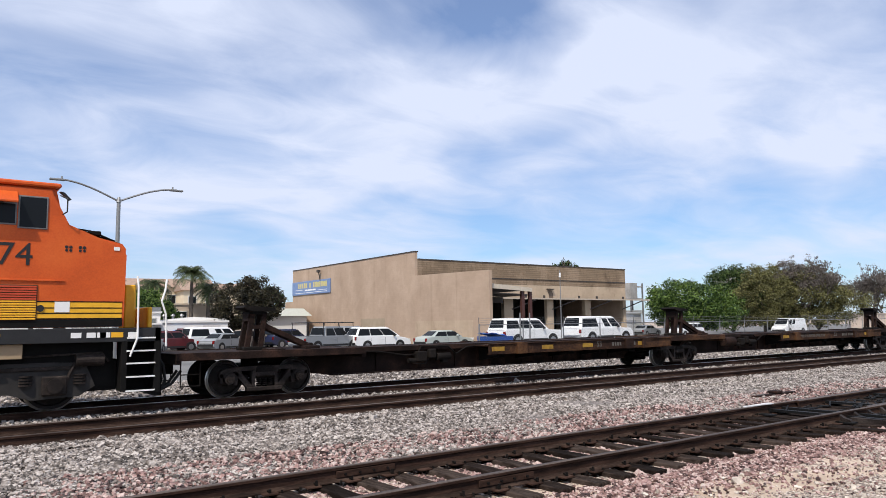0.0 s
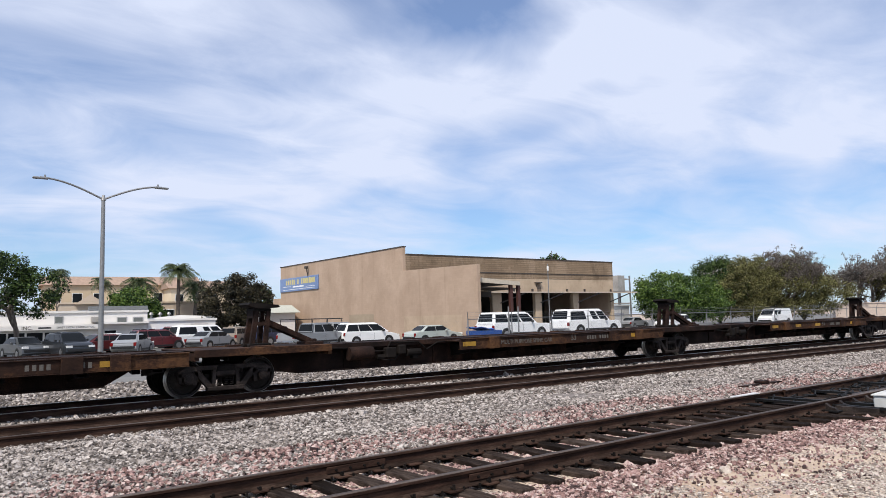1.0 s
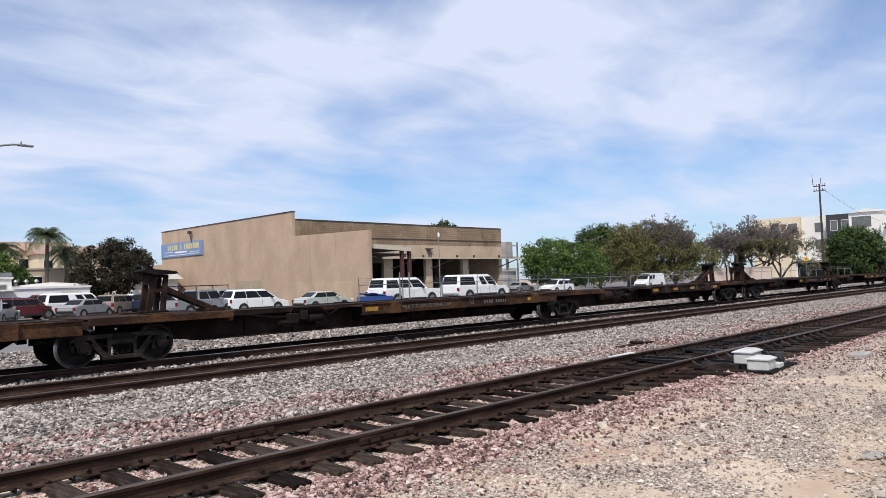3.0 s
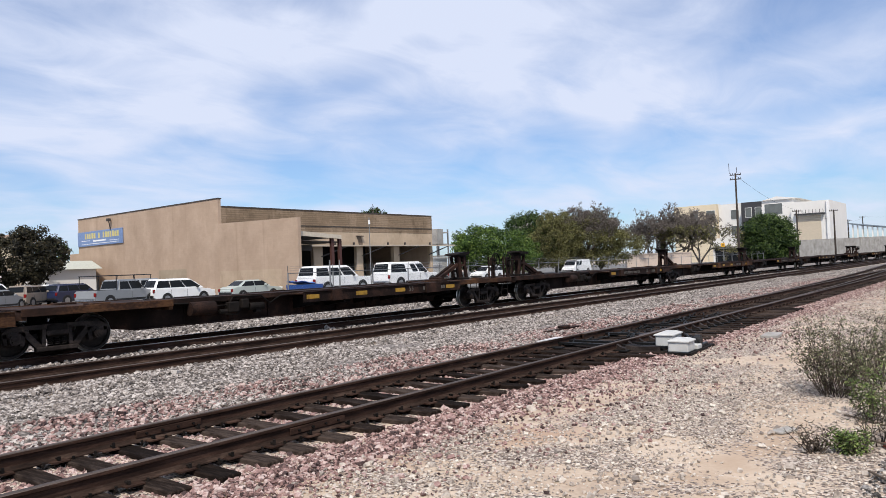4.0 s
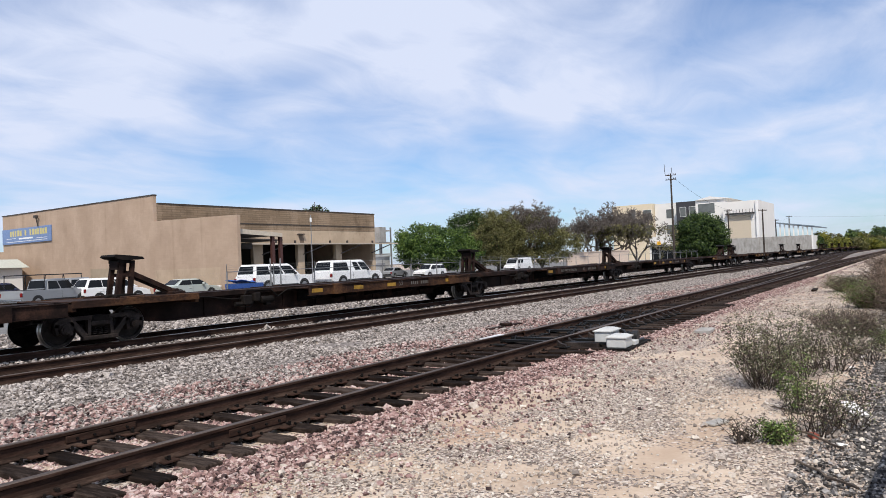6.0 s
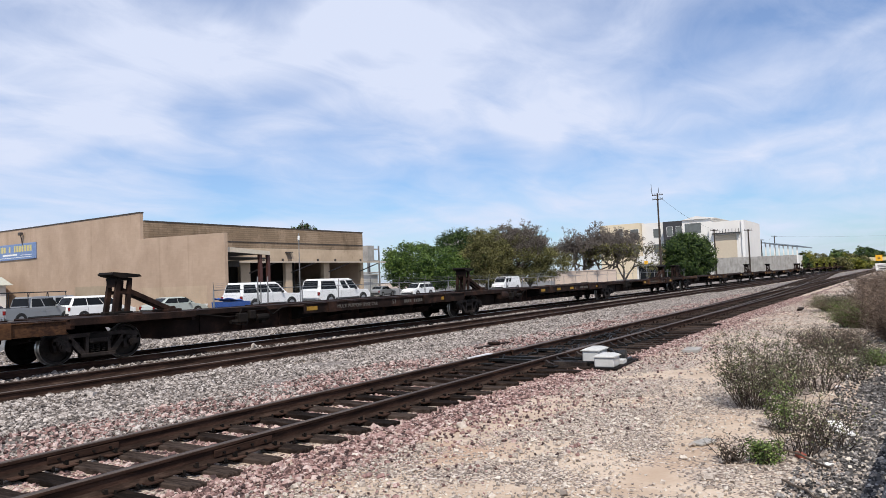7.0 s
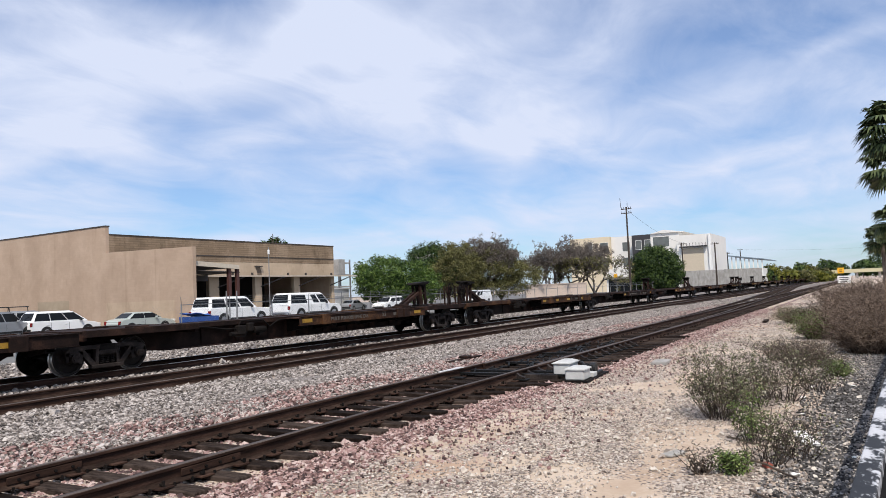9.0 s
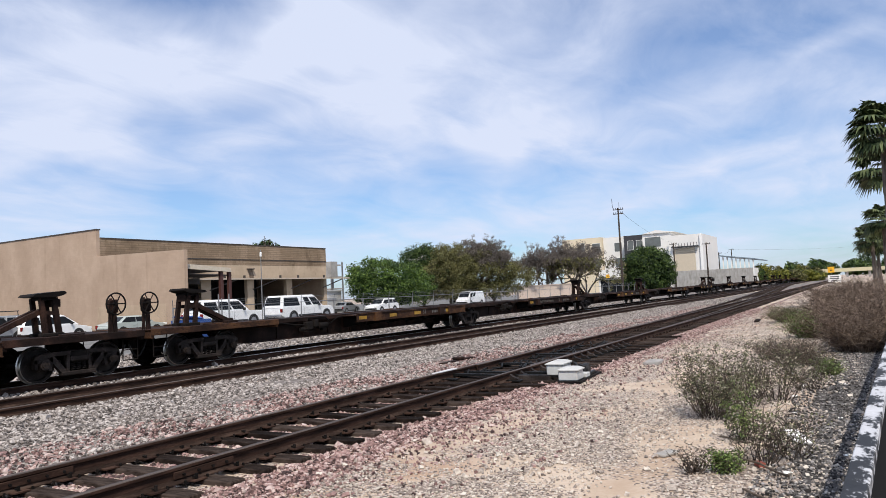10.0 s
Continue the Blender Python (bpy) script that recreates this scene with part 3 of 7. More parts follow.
def disc_profile(bm, cx, cz, y0, prof, seg=28):
    """Turns a profile of (radius, y, material) round the axle at cx, cz."""
    rings = []
    for r, y, _ in prof:
        rings.append([bm.verts.new((cx + math.cos(2 * math.pi * i / seg) * r, y0 + y, cz + math.sin(2 * math.pi * i / seg) * r)) for i in range(seg)])
    for (a, b, p) in zip(rings, rings[1:], prof[1:]):
        for i in range(seg):
            j = (i + 1) % seg
            bm.faces.new((a[i], a[j], b[j], b[i])).material_index = p[2]
    bm.faces.new(rings[0]); bm.faces.new(rings[-1][::-1])


def wheelset_mesh():
    bm = B()
    tube(bm, (0, -0.95, 0), (0, 0.95, 0), 0.08, seg=12)
    for s in (-1, 1):
        disc_profile(bm, 0, 0, s * 0.753, [(0.10, -s * -0.11, 0), (0.14, s * 0.10, 0), (0.17, s * 0.03, 0), (0.35, s * 0.00, 0), (0.37, s * 0.065, 0), (WHEEL_R - 0.015, s * 0.07, 0), (WHEEL_R, s * 0.055, 1), (WHEEL_R + 0.004, s * -0.035, 1), (WHEEL_R + 0.03, s * -0.05, 1), (WHEEL_R + 0.03, s * -0.068, 0), (0.36, s * -0.07, 0), (0.34, s * -0.03, 0), (0.16, s * -0.02, 0), (0.10, s * -0.10, 0)])
        for k in range(4):  # cast marks and dirt pads on the plate, so that the turning shows
            a = 2 * math.pi * k / 4 + 0.3
            tube(bm, (0.25 * math.cos(a), s * 0.755, 0.25 * math.sin(a)), (0.25 * math.cos(a), s * 0.78, 0.25 * math.sin(a)), 0.035, seg=8)
    me = bpy.data.meshes.new("wheelset")
    bmesh.ops.recalc_face_normals(bm, faces=bm.faces)
    for fc in bm.faces:
        fc.smooth = True
    bm.to_mesh(me); bm.free()
    me.set_sharp_from_angle(angle=radians(35))
    me.materials.append(M_WHEEL); me.materials.append(M_TREAD)
    return me


def bar(bm, p, q, h, y0, y1):
    """A flat bar from p to q in x, z, of height h, between y0 and y1."""
    p, q = Vector(p), Vector(q)
    d = (q - p).normalized()
    n = Vector((-d.y, d.x)) * h / 2
    prism(bm, [tuple(p + n), tuple(p - n), tuple(q - n), tuple(q + n)], y0, y1)


def side_frame_mesh():
    bm = B()
    wb, y0, y1 = 0.915, -0.07, 0.07
    top = [(-1.16, 0.50), (-1.14, 0.62), (-1.02, 0.70), (-0.70, 0.735), (0.70, 0.735), (1.02, 0.70), (1.14, 0.62), (1.16, 0.50), (1.05, 0.50), (1.0, 0.58), (0.66, 0.635), (-0.66, 0.635), (-1.0, 0.58), (-1.05, 0.50)]
    prism(bm, top, y0, y1)
    bar(bm, (-0.72, 0.62), (-0.36, 0.20), 0.13, y0, y1)
    bar(bm, (0.72, 0.62), (0.36, 0.20), 0.13, y0, y1)
    box(bm, -0.46, 0.46, y0 - 0.02, y1 + 0.02, 0.13, 0.235, 0.02)
    bar(bm, (-0.30, 0.22), (-0.28, 0.66), 0.08, y0, y1)
    bar(bm, (0.30, 0.22), (0.28, 0.66), 0.08, y0, y1)
    box(bm, -0.24, 0.24, y0 - 0.05, y1 + 0.02, 0.47, 0.60, 0.03)
    for s in (-1, 1):
        x = s * wb
        bar(bm, (x - s * 0.20, 0.60), (x - s * 0.16, 0.30), 0.09, y0, y1)
        bar(bm, (x + s * 0.19, 0.58), (x + s * 0.17, 0.36), 0.07, y0, y1)
        box(bm, x - 0.14, x + 0.14, y0 - 0.03, y1 + 0.03, 0.44 + 0.03, 0.60, 0.02)
        tube(bm, (x, -0.15, 0.44), (x, 0.10, 0.44), 0.115, seg=14)
        tube(bm, (x, -0.18, 0.44), (x, -0.15, 0.44), 0.075, seg=10)
        for a in range(3):
            c, sn = math.cos(a * 2.094 + 0.5) * 0.045, math.sin(a * 2.094 + 0.5) * 0.045
            tube(bm, (x + c, -0.195, 0.44 + sn), (x + c, -0.18, 0.44 + sn), 0.014, seg=6)
    me = bpy.data.meshes.new("side_frame")
    bmesh.ops.recalc_face_normals(bm, faces=bm.faces)
    bm.to_mesh(me); bm.free()
    me.materials.append(M_TRUCK)
    return me


def spring_mesh():
    """One coil spring: a wire that winds up five turns."""
    bm = B()
    n = 50
    pts = [(0.052 * math.cos(2 * math.pi * 5 * k / n), 0.052 * math.sin(2 * math.pi * 5 * k / n), 0.24 + 0.235 * k / n) for k in range(n + 1)]
    rings = []
    for k, (x, y, z) in enumerate(pts):
        a = 2 * math.pi * 5 * k / n
        rings.append([bm.verts.new((x + 0.017 * math.cos(b) * math.cos(a), y + 0.017 * math.cos(b) * math.sin(a), z + 0.017 * math.sin(b))) for b in (0.0, 1.57, 3.14, 4.71)])
    for p, q in zip(rings, rings[1:]):
        for k in range(4):
            bm.faces.new((p[k], p[(k + 1) % 4], q[(k + 1) % 4], q[k]))
    me = bpy.data.meshes.new("spring")
    bmesh.ops.recalc_face_normals(bm, faces=bm.faces)
    bm.to_mesh(me); bm.free()
    me.materials.append(M_CAR_DARK)
    return me


bm_l = B()
box(bm_l, 0, 0.075, -0.003, 0.003, 0, 0.12)
ME_LETTER = bpy.data.meshes.new("letter_bar")
bm_l.to_mesh(ME_LETTER); bm_l.free()
ME_LETTER.materials.append(M_LETTER)
ME_WHEELSET, ME_FRAME, ME_SPRING = wheelset_mesh(), side_frame_mesh(), spring_mesh()


def bogie(parent, x, spin=True):
    """A two-axle freight truck under its car, its centre at x."""
    bm = B()
    box(bm, -0.24, 0.24, -1.1, 1.1, 0.44, 0.74, 0.04)
    tube(bm, (0, 0, 0.74), (0, 0, 0.98), 0.22, seg=16)
    for s in (-1, 1):
        bar(bm, (s * 0.42, 0.32), (s * 0.42, 0.52), 0.1, -0.9, 0.9)
    b = part("truck", bm, M_CAR_DARK, parent)
    b.location = (x, 0, 0)
    for s in (-1, 1):
        f = link("side_frame", ME_FRAME, None, b)
        f.matrix_local = pose(0, s * 1.0, 0, 0, 0, 0 if s < 0 else 180)
        for dx in (-0.15, 0.0, 0.15):
            g = link("spring", ME_SPRING, None, f)
            g.matrix_local = pose(dx, -0.02, 0)
        w = link("wheelset", ME_WHEELSET, None, b)
        w.matrix_local = pose(s * 0.915, 0, 0.44)
        if spin:
            SPINNING.append((w, s * 0.915))
    return b


def hitch(parent, x, way=1):
    """The folding trailer hitch: two leaning legs, a head plate, a long strut."""
    bm = B()
    z = 1.10
    box(bm, x - 0.02, x + 0.1, -0.2, 0.2, z + 0.75, z + 0.95)
    h = part("hitch", head_plate(x, z, way), M_CAR_DARK, parent)
    part("crosspiece", bm, M_CAR_BROWN, h)
    for y in (-0.20, 0.20):
        bm = B()
        prism(bm, [(x - way * 0.13, z), (x + way * 0.00, z), (x + way * 0.09, z + 0.55), (x + way * 0.31, z + 0.55), (x + way * 0.25, z), (x + way * 0.37, z), (x + way * 0.47, z + 0.98), (x + way * 0.37, z + 0.98), (x + way * 0.32, z + 0.65), (x + way * 0.10, z + 0.65), (x + way * 0.15, z + 1.02), (x + way * 0.04, z + 1.02)], y - 0.05, y + 0.05)
        part("leg", bm, M_CAR_BROWN, h)
        bm = B()
        box(bm, min(x - way * 0.15, x + way * 0.45), max(x - way * 0.15, x + way * 0.45), y - 0.1, y + 0.1, z - 0.01, z + 0.09, 0.02)
        part("foot", bm, M_CAR_DARK, h)
    bm = B()
    for y in (-0.12, 0.12):
        bar(bm, (x + way * 0.38, z + 0.66), (x + way * 1.75, z + 0.06), 0.13, y - 0.06, y + 0.06)
    tube(bm, (x + way * 1.7, -0.35, z + 0.09), (x + way * 1.7, 0.35, z + 0.09), 0.07, seg=10)
    box(bm, min(x + way * 1.5, x + way * 1.95), max(x + way * 1.5, x + way * 1.95), -0.4, 0.4, z - 0.01, z + 0.08, 0.02)
    part("strut", bm, M_CAR_BROWN, h)


def head_plate(x, z, way):
    bm = B()
    prism(bm, [(x - way * 0.10, z + 1.05), (x - way * 0.20, z + 1.10), (x - way * 0.14, z + 1.16), (x + way * 0.25, z + 1.13), (x + way * 0.64, z + 1.09), (x + way * 0.70, z + 1.03), (x + way * 0.55, z + 1.01), (x + way * 0.1, z + 1.0)], -0.34, 0.34)
    box(bm, min(x, x + way * 0.45), max(x, x + way * 0.45), -0.26, 0.26, z + 0.93, z + 1.0)
    return bm


def spine_unit(length, first=False, last=False, seed=0, spin=True, raised=True, wheel=True):
    rng = random.Random(seed)
    lo = -2.25 if first else -0.85
    hi = length + (1.75 if last else -0.95)
    t = thing("spine_car", pose(0, 0, 0), "empty rust-brown intermodal spine car unit on the far track", "rail car", "spine cars of the train")
    bm = B()
    prism(bm, [(1.15, 0.80), (1.55, 0.44), (2.2, 0.37), (length - 2.6, 0.37), (length - 1.6, 0.92), (length - 0.3, 0.98), (length - 0.3, 1.05), (0.3, 1.05), (0.3, 0.80)], -0.40, 0.40)
    for k in range(8):
        x = 3.6 + (length - 7.0) * k / 7
        box(bm, x - 0.015, x + 0.015, -0.44, 0.44, 0.42, 1.04)
    box(bm, 2.2, length - 2.6, -0.5, 0.5, 0.355, 0.385)
    part("spine", bm, M_CAR_BROWN, t)
    bm = B()
    box(bm, 0.5, length - 0.6, -0.62, 0.62, 1.055, 1.085)
    for y in (-0.64, 0.60):
        box(bm, 2.6, length - 1.5, y, y + 0.04, 0.96, 1.095)
    part("top_flange", bm, M_CAR_BROWN, t)
    # end platform over the truck
    for a, b, nm in ((lo, 2.75, "end_platform"),) + (((length - 2.0, hi, "end_platform"),) if last else ()):
        bm = B()
        box(bm, a, b, -1.32, 1.32, 1.04, 1.10, 0.01)
        for y in (-1.34, 1.28):
            box(bm, a, b, y, y + 0.06, 0.94, 1.12, 0.01)
        box(bm, a, a + 0.12, -1.3, 1.3, 0.86, 1.11, 0.01)
        box(bm, b - 0.12, b, -1.3, 1.3, 0.86, 1.11, 0.01)
        for y in (-0.9, 0.9):
            box(bm, (a + b) / 2 - 0.2, (a + b) / 2 + 0.3, y - 0.18, y + 0.18, 1.10, 1.15, 0.01)
        part(nm, bm, M_CAR_RUST if rng.random() < 0.3 else M_CAR_BROWN, t)
    # the side platforms that carry container corners and trailer wheels
    x0, x1 = 7.0, length - (2.05 if last else 1.0)
    bm = B()
    box(bm, x0, x1, -1.40, 1.40, 1.01, 1.045)
    part("deck", bm, M_CAR_RUST, t)
    for s in (-1, 1):
        bm = B()
        ya, yb = (-1.42, -1.36) if s < 0 else (1.36, 1.42)
        box(bm, x0, x1, ya, yb, 0.78, 1.07, 0.008)
        box(bm, x0, x1, min(s * 1.30, s * 1.46), max(s * 1.30, s * 1.46), 1.07, 1.09)
        box(bm, x0, x1, min(s * 1.30, s * 1.46), max(s * 1.30, s * 1.46), 0.765, 0.78)
        for x in (x0 + 1.1, (x0 + x1) / 2 + 1.8, x1 - 1.7):
            box(bm, x, x + 0.42, min(s * 1.36, s * 1.50), max(s * 1.36, s * 1.50), 0.75, 1.11, 0.01)
        part("side_sill", bm, [M_CAR_RUST, M_CAR_BROWN][rng.random() < 0.45], t)
        n = 6
        for k in range(n):
            x = x0 + 0.5 + (x1 - x0 - 1.2) * k / (n - 1)
            bm = B()
            prism(bm, [(s * 1.38, 0.77), (s * 1.38, 0.68), (s * 0.9, 0.62), (s * 0.41, 0.55), (s * 0.41, 1.0)], x - 0.1, x + 0.1, "x")
            box(bm, x - 0.14, x + 0.14, min(s * 0.9, s * 1.38), max(s * 0.9, s * 1.38), 0.66, 0.73)
            part("bracket", bm, M_CAR_DARK, t)
        # reflective patches and stencils on the sill
        for x in (x0 + 0.1, *(() if seed % 2 else (9.2, 11.1)), length - 2.9):
            bm = B()
            box(bm, x, x + 0.50, s * 1.424 - 0.004, s * 1.424 + 0.004, 0.86, 0.99)
            part("reflector", bm, M_YELLOW, t)
        bx = 12.6
        for k in range(10):
            if k != 4:
                o = link("letter_bar", ME_LETTER, None, t)
                o.matrix_local = pose(bx + k * 0.13, s * 1.424, 0.865)
    words("53", 0.26, pose(11.8, -1.4225, 0.86, 90), M_LETTER, t)
    if seed % 2:
        words("MULTI PURPOSE SPINE CAR", 0.185, pose(8.62, -1.4225, 0.86, 90), M_LETTER, t)
    # brake gear and its pipes
    for y in (-0.66, 0.66):
        bm = B()
        box(bm, 4.8, 5.15, y - 0.12, y + 0.12, 0.62, 0.92, 0.03)
        box(bm, 5.25, 5.5, y - 0.10, y + 0.14, 0.70, 0.98, 0.03)
        tube(bm, (5.55, y, 0.74), (6.05, y, 0.74), 0.11, seg=12)
        tube(bm, (4.55, y, 0.66), (4.8, y, 0.66), 0.07, seg=8)
        box(bm, 5.75, 5.95, y - 0.06, y + 0.1, 0.55, 0.7, 0.02)
        path_tube(bm, [(2.7, y * 0.98, 1.0), (3.6, y * 0.98, 0.95), (4.4, y * 0.98, 0.83), (4.8, y * 0.98, 0.83)], 0.022)
        path_tube(bm, [(4.9, y, 0.9), (5.0, y, 1.06), (6.0, y, 1.04), (6.3, y, 0.8), (6.7, y, 1.0), (7.2, y, 1.02)], 0.022)
        path_tube(bm, [(5.3, y, 0.72), (5.1, y * 1.1, 0.55), (4.7, y * 1.1, 0.58)], 0.018)
        for x in (4.95, 5.4, 5.85):
            box(bm, x - 0.03, x + 0.03, y * 0.6, y, 0.8, 0.84)
        part("brake_gear", bm, M_CAR_DARK, t)
    if seed % 3 == 1:
        bm = B()
        tube(bm, (3.6, -0.68, 0.80), (4.35, -0.68, 0.80), 0.19, seg=16)
        part("air_tank", bm, M_CAR_BROWN, t, smooth=True)
    # side bearing arms that reach down past the truck
    for y in (-0.55, 0.55):
        bm = B()
        bar(bm, (length - 2.6, 0.62), (length - 1.5, 0.95), 0.05, y - 0.1, y + 0.1)
        part("arm", bm, M_CAR_DARK, t)
    if raised:
        hitch(t, 1.05 if not first else -0.1)
    bogie(t, 0, spin)
    if last:
        hitch(t, length - 0.03, -1)
        bogie(t, length, spin)
    for flag, x, way in ((first, lo, -1), (last, hi, 1)):
        if flag:
            bm = B()
            box(bm, min(x, x + way * 0.35), max(x, x + way * 0.35), -0.1, 0.1, 0.62, 0.82, 0.03)
            box(bm, min(x + way * 0.3, x + way * 0.6), max(x + way * 0.3, x + way * 0.6), -0.16, 0.16, 0.58, 0.86, 0.05)
            box(bm, x - 0.25, x + 0.25, -0.25, 0.25, 0.6, 0.95)
            part("coupler", bm, M_CAR_DARK, t)
            bm = B()
            pts = [(x + way * (0.15 + 0.12 * k), -0.4, 0.72 - 0.42 * math.sin(math.pi * k / 5) + 0.02 * k) for k in range(6)]
            path_tube(bm, pts, 0.028)
            part("air_hose", bm, M_RUBBER, t)
            bm = B()
            for y in (-1.2, 1.2):
                path_tube(bm, [(x - way * 0.15, y, 0.95), (x - way * 0.15, y, 0.35), (x - way * 0.6, y, 0.35), (x - way * 0.6, y, 0.95)], 0.016)
                path_tube(bm, [(x - way * 0.15, y, 0.62), (x - way * 0.6, y, 0.62)], 0.014)
            part("step", bm, M_CAR_DARK, t)
            if not wheel:
                continue
            # hand brake wheel on its stand
            wx = x - (0.62 if way > 0 else -0.22)
            bm = B()
            for k in range(18):
                a, b = 2 * math.pi * k / 18, 2 * math.pi * (k + 1) / 18
                tube(bm, (wx + 0.29 * math.cos(a), -0.98, 1.86 + 0.29 * math.sin(a)), (wx + 0.29 * math.cos(b), -0.98, 1.86 + 0.29 * math.sin(b)), 0.022, seg=6)
            for k in range(6):
                a = 2 * math.pi * k / 6
                tube(bm, (wx, -0.98, 1.86), (wx + 0.29 * math.cos(a), -0.98, 1.86 + 0.29 * math.sin(a)), 0.016, seg=6)
            tube(bm, (wx, -1.0, 1.86), (wx, -0.8, 1.86), 0.05, seg=10)
            part("brake_wheel", bm, M_CAR_DARK, t)
            bm = B()
            box(bm, wx - 0.14, wx + 0.14, -0.9, -0.75, 1.62, 1.98, 0.03)
            bar(bm, (wx + 0.08, 1.08), (wx + 0.05, 1.7), 0.09, -0.86, -0.78)
            bar(bm, (wx - 0.10, 1.08), (wx - 0.07, 1.9), 0.06, -0.86, -0.80)
            bar(bm, (wx + 0.2, 1.08), (wx + 0.2, 2.02), 0.05, -0.5, -0.44)
            part("brake_stand", bm, M_CAR_BROWN, t)
    return t


def locomotive():
    t = thing("locomotive", pose(0, 0, 0), "orange wide-cab diesel locomotive with yellow and black stripes", "locomotive")
    org = material("orange engine paint", [(0.46, 0.068, 0.010), (0.58, 0.092, 0.014), (0.65, 0.125, 0.022)], 0.9, 0.5, 0, 0.03, 30, coat=0.05, specular=0.25)
    yel = plain("yellow engine paint", (0.78, 0.40, 0.02), 0.5)
    blk = plain("black engine paint", (0.006, 0.0055, 0.005), 0.75, var=0.5, scale=3.0, specular=0.15)
    gry = plain("dark grey sill paint", (0.016, 0.016, 0.017), 0.6, var=0.25)
    red = plain("red grille slat", (0.50, 0.06, 0.02), 0.5)
    # cab and nose, lengthwise outline
    bm = B()
    prism(bm, [(0.2, 1.75), (3.52, 1.75), (3.55, 3.45), (3.47, 3.56), (2.32, 3.83), (2.16, 4.56), (2.10, 4.70), (-1.2, 4.70), (-1.2, 1.75)], -1.52, 1.52)
    bmesh.ops.bevel(bm, geom=[e for e in bm.edges if abs((e.verts[0].co - e.verts[1].co).y) < 0.01 and min(e.verts[0].co.z, e.verts[1].co.z) > 3.3], offset=0.09, segments=2, affect="EDGES")
    cab = part("cab", bm, org, t)
    bm = B()
    box(bm, -1.3, 2.22, -1.56, 1.56, 4.66, 4.76, 0.03)
    part("roof", bm, org, t)
    bm = B()
    box(bm, 0.0, 0.9, -0.5, 0.5, 4.76, 4.95, 0.03)
    part("air_conditioner", bm, plain("tan roof box", (0.45, 0.38, 0.28), 0.7), t)
    bm = B()
    box(bm, -18.0, -1.2, -0.95, 0.95, 1.75, 4.55, 0.08)
    box(bm, -16.5, -12.5, -1.5, 1.5, 3.7, 4.6, 0.08)
    part("hood", bm, org, t)
    bm = B()
    for s in (-1, 1):
        box(bm, -18.0, -1.2, s * 0.955 - 0.004, s * 0.955 + 0.004, 1.9, 2.35)
        box(bm, -1.2, 3.48, s * 1.524 - 0.004, s * 1.524 + 0.004, 1.94, 2.27)
    part("yellow_band", bm, yel, t)
    for s in (-1, 1):
        bm = B()
        box(bm, -1.2, 3.5, s * 1.527 - 0.005, s * 1.527 + 0.005, 1.752, 1.913)
        part("cab_skirt", bm, blk, t)
    for z in (1.915, 2.03, 2.14, 2.27):
        for s in (-1, 1):
            bm = B()
            box(bm, -1.2, 3.49, s * 1.529 - 0.004, s * 1.529 + 0.004, z, z + 0.022)
            part("stripe", bm, blk, t)
    for s in (-1, 1):
        bm = B()
        box(bm, -1.2, 1.86, s * 1.535 - 0.006, s * 1.535 + 0.006, 1.90, 2.62, 0.004)
        grille = part("louvre", bm, plain("dark louvre gap", (0.10, 0.035, 0.012), 0.7), t)
        for k in range(14):
            bm = B()
            box(bm, -1.17, 1.84, s * 1.55 - 0.012, s * 1.55 + 0.012, 1.912 + 0.050 * k, 1.945 + 0.050 * k, 0.004)
            part("slat", bm, yel if k < 8 else red, grille)
        bm = B()
        box(bm, -1.2, 2.35, s * 1.54 - 0.012, s * 1.54 + 0.012, 2.70, 2.735, 0.004)
        part("rain_strip", bm, org, t)
        bm = B()
        prism(bm, [(s * 1.53, 4.52), (s * 1.53, 4.50), (s * 1.84, 4.26), (s * 1.84, 4.29)], -0.6, 1.42, "x")
        part("sun_shade", bm, org, t)
    # windows
    for a, b, z0, z1 in ((1.48, 1.96, 3.80, 4.42), (0.70, 1.40, 3.86, 4.26)):
        for s in (-1, 1):
            bm = B()
            box(bm, a - 0.03, b + 0.03, s * 1.53 - 0.016, s * 1.53 + 0.016, z0 - 0.03, z1 + 0.03, 0.008)
            w = part("side_window", bm, plain("dull window frame", (0.16, 0.16, 0.155), 0.5), t)
            bm = B()
            box(bm, a, b, s * 1.54 - 0.01, s * 1.54 + 0.01, z0, z1)
            part("pane", bm, M_GLASS, w)
    bm = B()
    for y in (-1.1, 0.1):
        prism(bm, [(2.335, 3.92), (2.225, 4.48), (2.215, 4.47), (2.325, 3.91)], y, y + 1.0)
    part("windscreen", bm, M_GLASS, t)
    bm = B()
    prism(bm, [(2.2, 4.60), (2.27, 4.60), (2.42, 4.45), (2.38, 4.44)], -1.5, -1.35)
    path_tube(bm, [(2.2, -1.58, 4.5), (2.32, -1.70, 4.42), (2.32, -1.70, 4.15), (2.25, -1.6, 4.1)], 0.014)
    part("mirror", bm, M_BLACK, t)
    bm = B()
    prism(bm, [(2.45, 3.835), (3.45, 3.595), (3.45, 3.615), (2.45, 3.855)], -1.1, 1.1)
    path_tube(bm, [(2.5, -1.0, 3.9), (2.9, -1.0, 3.86), (3.4, -1.0, 3.66)], 0.02)
    box(bm, 2.85, 3.1, -1.1, -0.8, 3.76, 3.86, 0.02)
    part("nose_top", bm, blk, t)
    words("74", 0.66, pose(1.10, -1.526, 3.02, 90), M_BLACK, t, "number")
